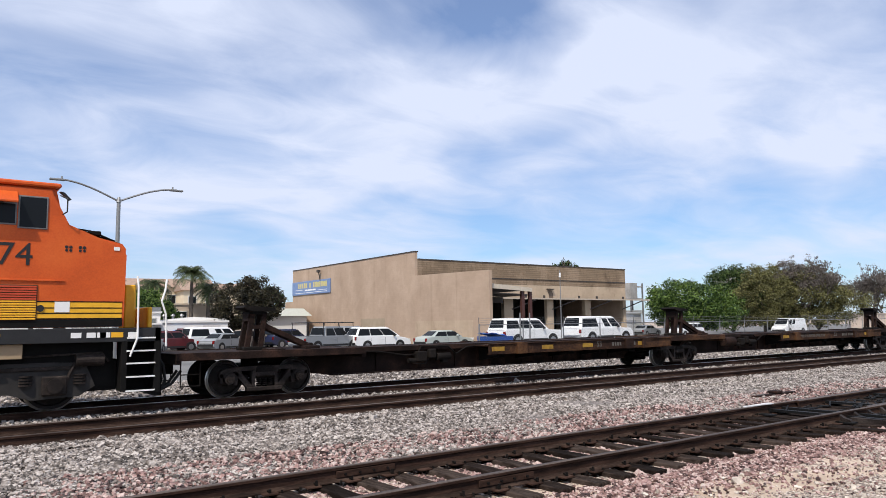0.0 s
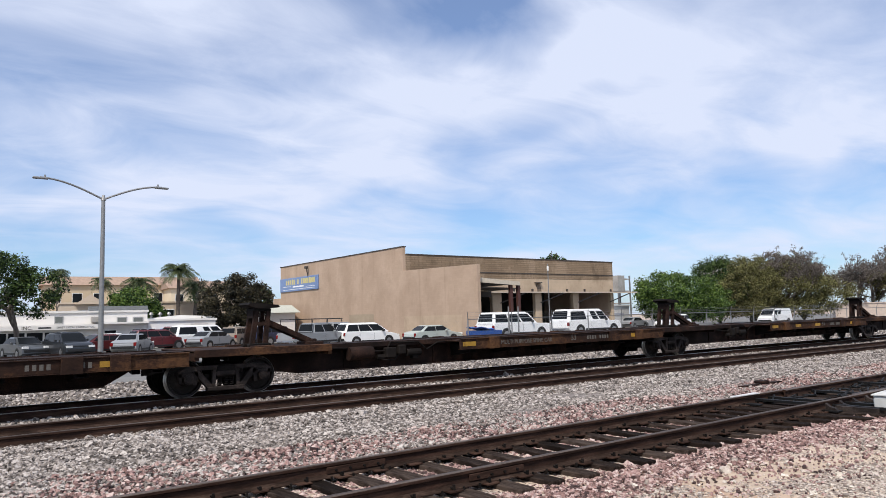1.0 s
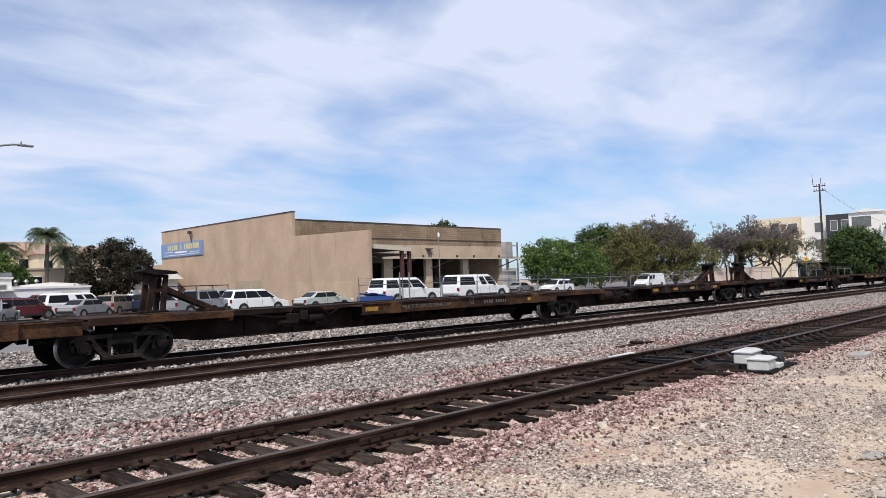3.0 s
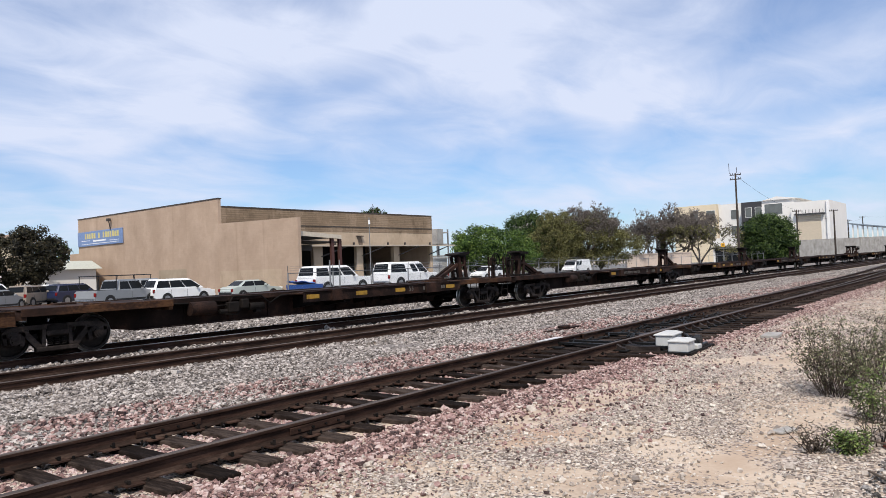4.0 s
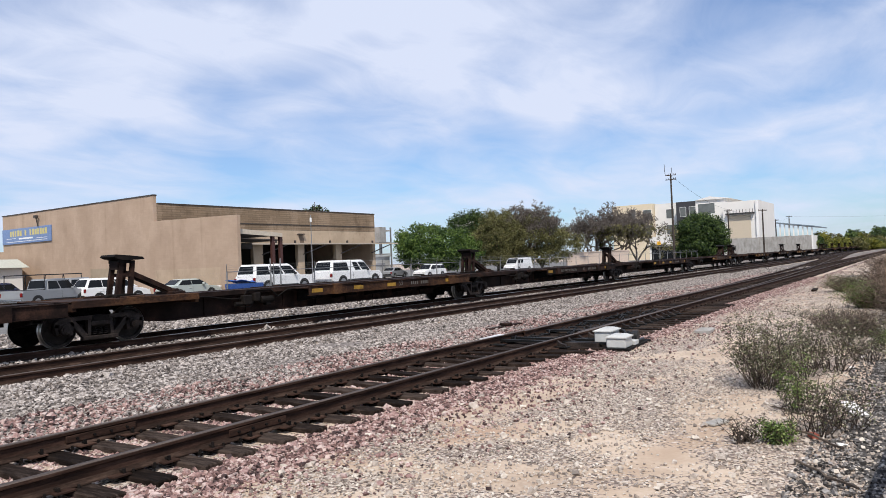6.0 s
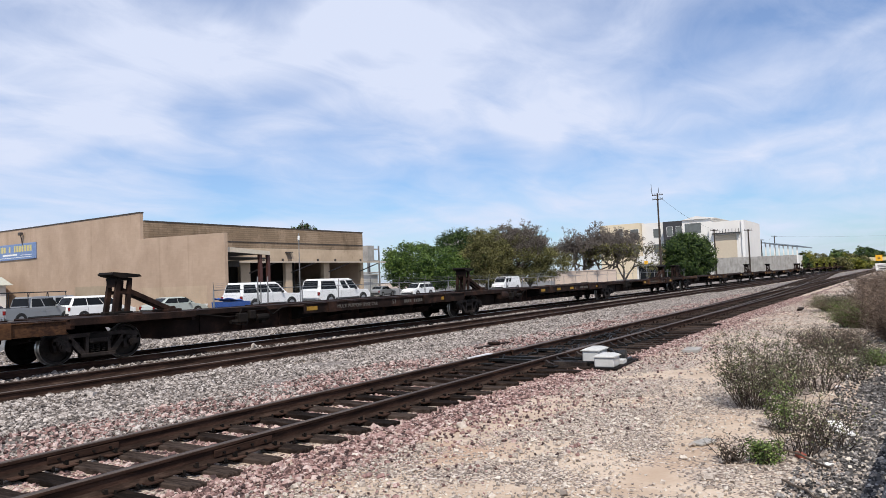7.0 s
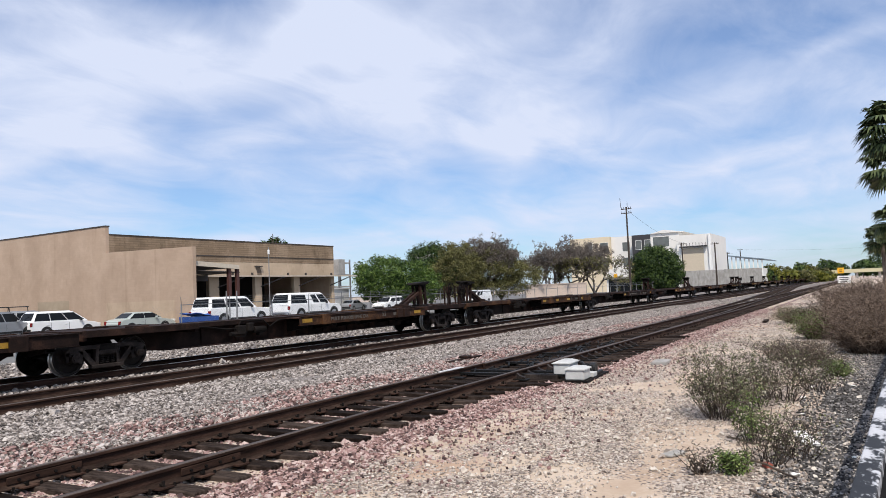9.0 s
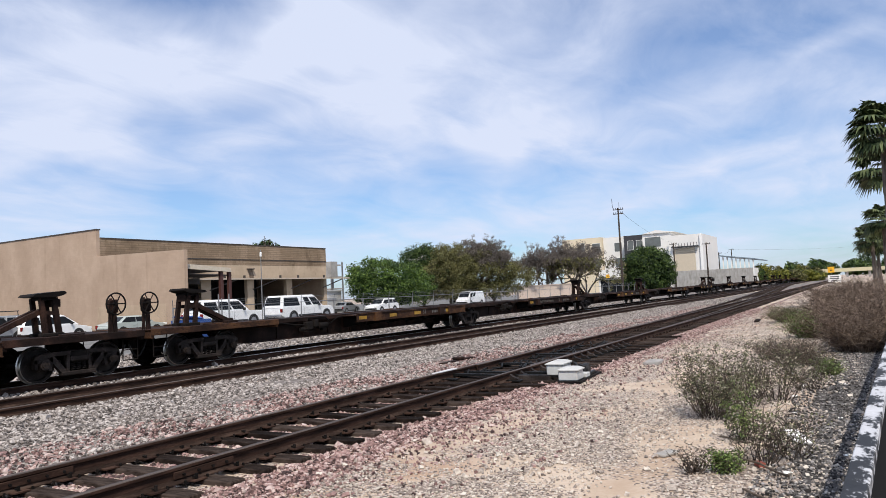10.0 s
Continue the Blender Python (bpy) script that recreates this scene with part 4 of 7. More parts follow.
    for x in (2.36, 2.44, 2.62, 2.70):
        for z, r in ((3.43, 0.035), (3.36, 0.03)):
            bm = B()
            tube(bm, (x, -1.53, z), (x, -1.527, z), r, seg=8)
            part("vent_hole", bm, M_BLACK, t)
    for a, b, z0, z1, m in ((2.18, 2.46, 2.06, 2.28, M_WHITE), (3.28, 3.40, 3.40, 3.48, M_WHITE)):
        bm = B()
        box(bm, a, b, -1.536, -1.53, z0, z1)
        part("placard", bm, m, t)
    bm = B()
    tube(bm, (1.92, -1.555, 2.14), (1.92, -1.545, 2.14), 0.07, seg=12)
    part("filler_cap", bm, M_BLACK, t)
    # sill and its blocks
    bm = B()
    box(bm, -18.4, 4.3, -1.55, 1.55, 1.42, 1.72, 0.01)
    part("sill", bm, gry, t)
    for x, m in ((1.0, yel), (2.50, M_WHITE), (2.80, M_WHITE), (2.98, M_WHITE), (3.06, M_WHITE), (3.28, yel), (3.62, M_WHITE)):
        bm = B()
        box(bm, x, x + (0.24 if m is not M_WHITE else 0.2), -1.558, -1.55, 1.52, 1.63)
        part("sill_block", bm, m, t)
    # steps and rails at the cab end
    bm = B()
    box(bm, 3.50, 3.62, -1.55, -1.1, 0.35, 1.45, 0.01)
    box(bm, 4.18, 4.32, -1.55, -1.1, 0.30, 1.72, 0.01)
    box(bm, 3.6, 4.2, -1.12, -1.08, 0.35, 1.5)
    st = part("steps", bm, blk, t)
    for z in (0.36, 0.66, 0.95, 1.22, 1.50):
        bm = B()
        box(bm, 3.60, 4.20, -1.575, -1.555, z - 0.016, z + 0.016)
        part("tread_edge", bm, M_WHITE, st)
        bm = B()
        box(bm, 3.62, 4.18, -1.552, -1.12, z - 0.02, z + 0.01)
        part("tread", bm, blk, st)
    for pts in ([(3.78, -1.56, 2.85), (3.80, -1.60, 2.6), (3.80, -1.62, 1.5), (3.66, -1.60, 1.10)], [(4.42, -1.5, 2.80), (4.38, -1.55, 2.55), (4.30, -1.58, 2.3), (4.40, -1.58, 2.0), (4.42, -1.58, 1.3)]):
        bm = B()
        path_tube(bm, pts, 0.022, 8)
        part("handrail", bm, M_WHITE, t)
    for x, y in ((4.0, 0.1), (4.15, 0.7), (4.15, 1.3)):
        bm = B()
        box(bm, x - 0.12, x + 0.12, y - 0.06, y + 0.06, 1.72, 2.75, 0.02)
        part("gate_post", bm, yel, t)
    bm = B()
    box(bm, 4.25, 4.35, -0.6, 0.6, 1.72, 2.2, 0.02)
    part("end_plate", bm, yel, t)
    # plough, coupler and hoses
    bm = B()
    prism(bm, [(4.2, 1.45), (4.36, 1.3), (4.42, 0.2), (4.28, 0.2)], -1.3, 1.3)
    box(bm, 4.3, 4.75, -0.14, 0.14, 0.58, 0.88, 0.04)
    part("pilot", bm, blk, t)
    for y in (-0.9, -0.6):
        bm = B()
        path_tube(bm, [(4.38, y, 1.1), (4.55, y, 0.85), (4.6, y, 0.5), (4.5, y, 0.3), (4.75, y, 0.42), (4.95, y, 0.7)], 0.035, 8)
        part("hose", bm, M_RUBBER, t)
    # trucks
    for cx in (0.55, -14.2):
        bm = B()
        for s in (-1, 1):
            y0, y1 = s * 1.16 - 0.1, s * 1.16 + 0.1
            prism(bm, [(cx - 2.4, 0.62), (cx - 2.2, 1.0), (cx + 1.7, 1.02), (cx + 2.3, 0.98), (cx + 2.5, 0.5), (cx + 2.2, 0.30), (cx + 1.3, 0.26), (cx + 0.9, 0.40), (cx - 0.9, 0.40), (cx - 1.4, 0.26), (cx - 2.3, 0.30)], y0, y1)
        tr = part("truck", bm, plain("grimy black truck frame", (0.022, 0.019, 0.017), 0.7, var=0.45, scale=2.5, bump=0.15), t)
        for s in (-1, 1):
            for x in (cx - 2.0, cx, cx + 1.72):
                bm = B()
                box(bm, x - 0.24, x + 0.24, min(s * 1.27, s * 1.36), max(s * 1.27, s * 1.36), 0.34, 0.74, 0.03)
                tube(bm, (x, s * 1.34, 0.54), (x, s * 1.42, 0.54), 0.15, seg=14)
                part("axle_box", bm, M_TRUCK, tr)
            bm = B()
            box(bm, cx - 2.1, cx + 2.2, min(s * 1.26, s * 1.30), max(s * 1.26, s * 1.30), 0.86, 0.94, 0.01)
            part("frame_lip", bm, M_TRUCK, tr)
        for s in (-1, 1):
            bm = B()
            for x in (cx + 2.2, cx + 0.2):
                tube(bm, (x - 0.1, s * 1.3, 1.05), (x + 0.45, s * 1.3, 1.05), 0.13, seg=14)
                tube(bm, (x - 0.1, s * 1.3, 1.0), (x - 0.25, s * 1.3, 0.65), 0.04, seg=8)
            path_tube(bm, [(cx - 1.5, s * 1.3, 1.12), (cx + 1.0, s * 1.3, 1.15), (cx + 2.6, s * 1.3, 1.2), (cx + 2.75, s * 1.3, 1.0)], 0.02)
            for x in (cx + 1.2, cx + 2.2):
                for k in range(4):
                    tube(bm, (x, s * 1.24, 0.56 + 0.06 * k), (x, s * 1.24, 0.59 + 0.06 * k), 0.13, seg=12)
            part("brake_cylinder", bm, M_TRUCK, tr)
        for x in (cx - 2.0, cx, cx + 1.72):
            w = link("wheelset", ME_WHEELSET, None, tr)
            w.matrix_local = Matrix.Translation((x, 0, 0.53)) @ Matrix.Diagonal((1.2, 1.0, 1.2, 1))
    bm = B()
    box(bm, -10.5, -3.2, -1.35, 1.35, 0.5, 1.4, 0.1)
    part("fuel_tank", bm, blk, t)
    bm = B()
    box(bm, 0.9, 3.4, -1.2, 1.2, 1.0, 1.42)
    box(bm, 2.75, 3.5, -1.15, 1.15, 0.38, 1.05, 0.02)
    part("underframe", bm, blk, t)
    bm = B()
    box(bm, 1.25, 1.65, -1.45, -1.3, 1.12, 1.42, 0.01)
    part("junction_box", bm, plain("tan box", (0.35, 0.25, 0.15), 0.7), t)
    return t


MOVING.append((locomotive(), 0.09))
SET_START = (7.05, 98.8, 191.25, 283.35, 375.5, 467.6)
UNIT_LENGTHS = ((16.9, 17.9, 17.75, 18.05, 16.85), (16.8, 17.95, 18.2, 18.25, 17.05), (16.75, 17.95, 17.9, 18.1, 17.0))
protos = {}
for k in range(6):
    for i, ln in enumerate(UNIT_LENGTHS[min(k, 2)]):
        s0 = SET_START[k] + sum(UNIT_LENGTHS[min(k, 2)][:i])
        if k < 3:
            MOVING.append((spine_unit(ln, i == 0, i == 4, 7 * k + i, k < 2 or i < 1, i != 4 and (k, i) != (2, 1), (k, i) != (0, 0)), s0))
        else:
            if i not in protos:
                protos[i] = spine_unit(ln, i == 0, i == 4, i, False)
                MOVING.append((protos[i], s0))
            else:
                MOVING.append((copy_thing(protos[i], pose(s0, 0, 0)), s0))
# ---- vehicles in the lot ----
M_TYRE = plain("tyre rubber", (0.018, 0.018, 0.018), 0.85)
M_RIM = plain("alloy rim", (0.35, 0.35, 0.36), 0.35, 0.8)
M_LAMP_R = plain("red tail lamp", (0.18, 0.008, 0.008), 0.25)
M_LAMP_W = plain("clear head lamp", (0.7, 0.7, 0.68), 0.15)
PAINT = {n: plain(n + " car paint", c, 0.32, 0.0, 0.06, 1.0, 0.0, coat=0.5) for n, c in {
    "white": (0.78, 0.78, 0.77), "silver": (0.25, 0.26, 0.27), "grey": (0.07, 0.075, 0.08), "black": (0.015, 0.017, 0.02), "red": (0.095, 0.009, 0.011),
    "maroon": (0.10, 0.015, 0.018), "blue": (0.015, 0.022, 0.06), "tan": (0.24, 0.20, 0.16), "pale green": (0.42, 0.46, 0.43)}.items()}
# kind: length, width, lower outline (x, z) from the tail, cabin (bottom x0, x1, top x0, x1, belt z, roof z), side panes, axles, wheel radius
KINDS = {
    "sedan": (4.75, 1.80, [(0.0, 0.42), (0.02, 0.80), (0.25, 0.98), (1.05, 1.02), (3.35, 0.96), (4.45, 0.80), (4.72, 0.62), (4.75, 0.35), (4.4, 0.22), (0.3, 0.24)], (0.55, 3.65, 1.35, 2.75, 0.95, 1.46), ((0.08, 0.485), (0.505, 0.94)), (0.95, 3.75), 0.33),
    "suv": (4.70, 1.86, [(0.0, 0.48), (0.02, 0.95), (0.10, 1.12), (3.40, 1.08), (4.45, 0.95), (4.68, 0.75), (4.70, 0.42), (4.4, 0.28), (0.3, 0.30)], (0.06, 3.65, 0.40, 2.85, 1.06, 1.70), ((0.04, 0.29), (0.31, 0.61), (0.63, 0.95)), (0.95, 3.70), 0.37),
    "minivan": (5.09, 1.98, [(0.0, 0.48), (0.02, 1.0), (0.10, 1.15), (3.7, 1.06), (4.75, 0.90), (5.05, 0.70), (5.09, 0.40), (4.8, 0.25), (0.3, 0.27)], (0.06, 4.15, 0.45, 3.0, 1.05, 1.80), ((0.03, 0.315), (0.33, 0.63), (0.645, 0.95)), (1.05, 4.05), 0.35),
    "suburban": (5.55, 2.0, [(0.0, 0.52), (0.02, 1.0), (0.06, 1.18), (4.0, 1.14), (5.4, 1.08), (5.52, 0.80), (5.55, 0.50), (5.2, 0.36), (0.3, 0.38)], (0.06, 4.2, 0.26, 3.35, 1.14, 1.92), ((0.04, 0.33), (0.37, 0.62), (0.66, 0.93)), (1.15, 4.45), 0.40),
    "camper": (5.80, 2.02, [(0.0, 0.58), (0.02, 1.0), (0.04, 1.16), (4.25, 1.14), (5.55, 1.08), (5.76, 0.82), (5.80, 0.55), (5.4, 0.40), (0.3, 0.42)], (0.05, 4.6, 0.32, 3.75, 1.12, 1.98), ((0.04, 0.42), (0.58, 0.72), (0.76, 0.95)), (1.2, 4.85), 0.41),
    "pickup": (5.80, 2.0, [(0.0, 0.58), (0.02, 1.0), (0.04, 1.20), (4.25, 1.14), (5.55, 1.06), (5.76, 0.82), (5.80, 0.55), (5.4, 0.40), (0.3, 0.42)], (1.95, 4.65, 2.15, 3.75, 1.12, 1.90), ((0.05, 0.42), (0.46, 0.93)), (1.2, 4.85), 0.40),
    "van": (5.60, 2.0, [(0.0, 0.50), (0.02, 1.0), (0.05, 1.25), (4.6, 1.20), (5.35, 1.05), (5.56, 0.80), (5.60, 0.45), (5.2, 0.30), (0.3, 0.32)], (0.05, 5.1, 0.12, 4.25, 1.2, 2.08), ((0.62, 0.76), (0.80, 0.95)), (1.1, 4.5), 0.36),
}
NAMES = {"sedan": "sedan_car", "suv": "suv_car", "minivan": "minivan", "suburban": "suv_car", "camper": "pickup_truck", "pickup": "pickup_truck", "van": "cargo_van"}


def vehicle(kind, x, y, turn, paint, label, z=-0.04):
    ln, wd, low, cab, panes, axles, wr = KINDS[kind]
    t = thing(NAMES[kind], pose(x, y, z, 0, 0, turn), label, "car" if kind not in ("camper", "pickup", "van") else "truck", "vehicles parked in the lot")
    h = wd / 2
    pm = PAINT[paint]
    bm = B()
    prism(bm, [(u - ln / 2, v) for u, v in low], -h, h)
    bmesh.ops.bevel(bm, geom=[e for e in bm.edges if min(v.co.z for v in e.verts) > 0.5], offset=0.07, segments=2, affect="EDGES")
    body = part("body", bm, pm, t, smooth=True)
    b0, b1, t0, t1, zb, zt = cab
    b0, b1, t0, t1 = (v - ln / 2 for v in (b0, b1, t0, t1))
    hb, ht = h - 0.05, h - (0.22 if kind != "van" else 0.12)
    bm = B()
    lo = [Vector(p) for p in ((b0, -hb, zb), (b1, -hb, zb), (b1, hb, zb), (b0, hb, zb))]
    up = [Vector(p) for p in ((t0, -ht, zt), (t1, -ht, zt), (t1, ht, zt), (t0, ht, zt))]
    va, vb = [bm.verts.new(p) for p in lo], [bm.verts.new(p) for p in up]
    bm.faces.new(vb)
    bm.faces.new(va[::-1])
    for i in range(4):
        j = (i + 1) % 4
        bm.faces.new((va[i], va[j], vb[j], vb[i]))
    bmesh.ops.bevel(bm, geom=[e for e in bm.edges if max(v.co.z for v in e.verts) > zt - 0.01], offset=0.11, segments=3, affect="EDGES")
    part("cabin", bm, pm, t, smooth=True)

    def pane(name, i, u0, u1, v0=0.12, v1=0.80):
        """A pane on one side of the cabin, slightly proud."""
        j = (i + 1) % 4
        nrm = (lo[j] - lo[i]).cross(up[i] - lo[i]).normalized() * 0.012

        def at(u, v):
            return (lo[i].lerp(lo[j], u)).lerp(up[i].lerp(up[j], u), v) + nrm
        bm = B()
        q = [at(u0, v0), at(u1, v0), at(u1, v1), at(u0, v1)]
        f0 = [bm.verts.new(p) for p in q]
        f1 = [bm.verts.new(p - nrm * 1.6) for p in q]
        bm.faces.new(f0); bm.faces.new(f1[::-1])
        for a in range(4):
            c = (a + 1) % 4
            bm.faces.new((f0[a], f1[a], f1[c], f0[c]))
        part(name, bm, M_GLASS, t)
    for u0, u1 in panes:
        pane("side_window", 0, u0, u1)
        pane("side_window", 2, 1 - u1, 1 - u0)
    pane("windscreen", 1, 0.07, 0.93, 0.08, 0.9)
    pane("rear_window", 3, 0.10, 0.90, 0.2, 0.85)
    if kind == "pickup":
        bm = B()
        box(bm, 0.12 - ln / 2, 1.85 - ln / 2, -h + 0.12, h - 0.12, 1.16, 1.212)
        part("bed_liner", bm, M_RUBBER, t)
    for ax in axles:
        for s in (-1, 1):
            bm = B()
            tube(bm, (ax - ln / 2, s * (h - 0.03), wr), (ax - ln / 2, s * (h + 0.006), wr), wr + 0.07, seg=20)
            part("wheel_arch", bm, M_BLACK, t)
            bm = B()
            tube(bm, (ax - ln / 2, s * (h - 0.22), wr), (ax - ln / 2, s * (h + 0.012), wr), wr, seg=20)
            wh = part("wheel", bm, M_TYRE, t)
            bm = B()
            tube(bm, (ax - ln / 2, s * (h + 0.008), wr), (ax - ln / 2, s * (h + 0.022), wr), wr * 0.62, seg=16)
            part("rim", bm, M_RIM, wh)
    for s in (-1, 1):
        bm = B()
        zz = 0.92 if kind not in ("sedan",) else 0.74
        box(bm, -ln / 2 - 0.012, -ln / 2 + 0.10, s * (h - 0.10) - 0.10, s * (h - 0.10) + 0.10, zz - 0.14, zz + 0.12, 0.02)
        part("tail_lamp", bm, M_LAMP_R, t)
        bm = B()
        box(bm, ln / 2 - 0.22, ln / 2 - 0.02, s * (h - 0.22) - 0.2, s * (h - 0.22) + 0.2, 0.66, 0.82, 0.02)
        part("head_lamp", bm, M_LAMP_W, t)
        bm = B()
        box(bm, b1 - 0.75, b1 - 0.6, min(s * h, s * (h + 0.18)), max(s * h, s * (h + 0.18)), zb + 0.02, zb + 0.18, 0.03)
        part("mirror", bm, pm if paint != "white" else M_BLACK, t)
        bm = B()
        box(bm, axles[0] - ln / 2 + wr + 0.1, axles[1] - ln / 2 - wr - 0.1, min(s * (h - 0.02), s * (h + 0.012)), max(s * (h - 0.02), s * (h + 0.012)), low[-1][1] + 0.02, low[-1][1] + 0.16, 0.006)
        part("side_skirt", bm, M_BLACK, t)
        for u in [0.5 * (panes[i][1] + panes[i + 1][0]) for i in range(len(panes) - 1)]:
            xd = b0 + (b1 - b0) * u
            bm = B()
            box(bm, xd - 0.008, xd + 0.008, min(s * (h - 0.01), s * (h + 0.004)), max(s * (h - 0.01), s * (h + 0.004)), low[-1][1] + 0.2, zb - 0.06)
            part("door_seam", bm, M_BLACK, t)
            bm = B()
            box(bm, xd - 0.32, xd - 0.14, min(s * h, s * (h + 0.03)), max(s * h, s * (h + 0.03)), zb - 0.2, zb - 0.15, 0.008)
            part("door_handle", bm, pm, t)
    for xx in (-ln / 2 - 0.03, ln / 2 - 0.06):
        bm = B()
        box(bm, xx, xx + 0.09, -h + 0.1, h - 0.1, 0.42, 0.60, 0.02)
        part("bumper", bm, M_CHROME if kind in ("suburban", "camper", "pickup") else M_BLACK, t)
    return t


vehicle("sedan", 7.0, 58.0, -78, "grey", "dark grey sedan parked nose to the railway")
vehicle("suv", 9.3, 55.2, -80, "black", "black crossover parked nose to the railway")
vehicle("sedan", 3.6, 56.6, -85, "red", "red sedan parked in the lot")
vehicle("sedan", 12.0, 58.6, 200, "red", "dark red sedan parked in the lot")
vehicle("sedan", 13.9, 56.6, 60, "silver", "silver sedan parked tail to the railway")
vehicle("suv", 17.0, 61.4, 10, "maroon", "maroon crossover parked sideways in the lot")
vehicle("sedan", 14.6, 65.5, 5, "white", "white sedan parked behind the others")
vehicle("camper", 21.0, 62.1, 8, "white", "white pickup with a camper shell")
vehicle("pickup", 20.1, 67.3, 10, "red", "red pickup truck parked in the lot")
vehicle("sedan", 20.8, 59.1, 30, "silver", "pale silver sedan parked in the lot")
vehicle("suv", 23.9, 61.1, 40, "tan", "tan crossover parked tail to the railway")
vehicle("suv", 27.3, 61.1, 14, "blue", "dark blue and white off-roader in the lot")
vehicle("suv", 26.4, 64.5, 14, "white", "white off-roader in the lot")
vehicle("pickup", 25.2, 49.5, 16, "silver", "silver-grey pickup truck with a pipe rack")
vehicle("pickup", 28.6, 52.4, 4, "silver", "silver pickup truck beside the workshop")
vehicle("minivan", 29.8, 49.5, 0, "white", "white minivan parked beside the workshop wall")
vehicle("sedan", 34.0, 46.2, 0, "pale green", "pale silver-green sedan by the wing wall")
vehicle("suburban", 34.2, 36.9, 0, "white", "long white off-roader parked behind the fence", 0.30)
vehicle("camper", 40.6, 36.0, 0, "white", "white pickup with a camper shell behind the fence", 0.34)
vehicle("sedan", 77.0, 60.0, 10, "silver", "small silver car in the far lot")
vehicle("suv", 72.0, 50.5, 180, "white", "white off-roader in the far lot")
vehicle("sedan", 110.0, 60.5, 5, "grey", "grey car in the far lot")
vehicle("van", 95.0, 50.4, 180, "white", "white cargo van in the far lot")


def pipe_rack():
    t = thing("pipe_rack", pose(25.2, 49.5, 1.86 - 0.04, 0, 0, 16), "black steel pipe rack fixed over a pickup", "rack")
    for y in (-0.8, 0.8):
        bm = B()
        tube(bm, (-2.7, y, 0.32), (2.2, y, 0.32), 0.03, seg=8)
        part("rail", bm, M_BLACK, t)
    for x in (-2.6, -1.0, 0.6, 2.1):
        bm = B()
        path_tube(bm, [(x, -0.85, -0.7 if x < 0 else 0.0), (x, -0.8, 0.32), (x, 0.8, 0.32), (x, 0.85, -0.7 if x < 0 else 0.0)], 0.03)
        part("hoop", bm, M_BLACK, t)


pipe_rack()


def raised_pad():
    bm = B()
    box(bm, 29.5, 60.0, 32.0, 43.0, -0.2, 0.28, 0.03)
    tagged(part("parking_pad", bm, M_ASPHALT), "raised asphalt yard behind the chain fence", "yard", kind="structure")


raised_pad()


def street_lamp():
    t = thing("street_lamp", pose(7.42, 36.0, -0.04), "galvanised street lamp with two curved arms", "street lamp")
    bm = B()
    tube(bm, (0, 0, 0), (0, 0, 8.02), 0.125, 0.085, seg=14)
    part("pole", bm, M_GALV, t, smooth=True)
    bm = B()
    tube(bm, (0, 0, 0), (0, 0, 0.5), 0.24, 0.18, seg=12)
    part("base", bm, M_CONC, t)
    bm = B()
    tube(bm, (0, 0, 7.9), (0, 0, 8.15), 0.12, 0.06, seg=10)
    part("cap", bm, M_GALV, t)
    for s in (-1, 1):
        pts = [(s * 2.65 * u, -0.05 * u, 7.95 + 0.80 * math.sin(u * math.pi / 2)) for u in [k / 10 for k in range(11)]]
        bm = B()
        path_tube(bm, pts, 0.045, 8)
        arm = part("arm", bm, M_GALV, t)
        bm = B()
        box(bm, min(s * 2.3, s * 2.95), max(s * 2.3, s * 2.95), -0.15, 0.05, 8.67, 8.76, 0.03)
        head = part("lantern", bm, M_GALV, t)
        bm = B()
        tube(bm, (s * 2.45, -0.05, 8.76), (s * 2.45, -0.05, 8.88), 0.04, seg=8)
        part("sensor", bm, M_GALV, head)


street_lamp()


def chain_fence():
    t = thing("chain_fence", pose(0, 0, 0), "grey chain link fence with leaning barb arms", "fence", kind="structure")
    y = 28.5
    xs = [23.2 + 3.05 * k for k in range(30)]
    for k, x in enumerate(xs):
        bm = B()
        tube(bm, (x, y, -0.05), (x, y, 1.85), 0.035, seg=8)
        p = part("post", bm, M_GALV, t)
        bm = B()
        tube(bm, (x, y, 1.85), (x - 0.2, y - 0.22, 2.2), 0.018, seg=6)
        part("barb_arm", bm, M_GALV, p)
    bm = B()
    tube(bm, (xs[0], y, 1.82), (xs[-1], y, 1.82), 0.022, seg=6)
    part("top_rail", bm, M_GALV, t)
    bm = B()
    for k in range(3):
        tube(bm, (xs[0], y - 0.06 - 0.06 * k, 1.95 + 0.1 * k), (xs[-1], y - 0.06 - 0.06 * k, 1.95 + 0.1 * k), 0.006, seg=4)
    part("barbed_wire", bm, M_GALV, t)
    # woven wire: thin crossing strands
    v, f = [], []
    pitch, r = 0.16, 0.0022
    for sgn in (1, -1):
        x = xs[0] - 1.8
        while x < 75.0:
            a, b = (x, 0.0), (x + 1.8, 1.8)
            if sgn < 0:
                a, b = (x + 1.8, 0.0), (x, 1.8)
            n = len(v)
            v += [(a[0] - r, y, a[1]), (a[0] + r, y, a[1]), (b[0] + r, y, b[1]), (b[0] - r, y, b[1])]
            f.append((n, n + 1, n + 2, n + 3))
            x += pitch
    ob = link("wire_mesh", raw_mesh("wire_mesh", np.array(v), np.array(f)), M_GALV, t)
    tagged(ob, kind="stuff")


chain_fence()


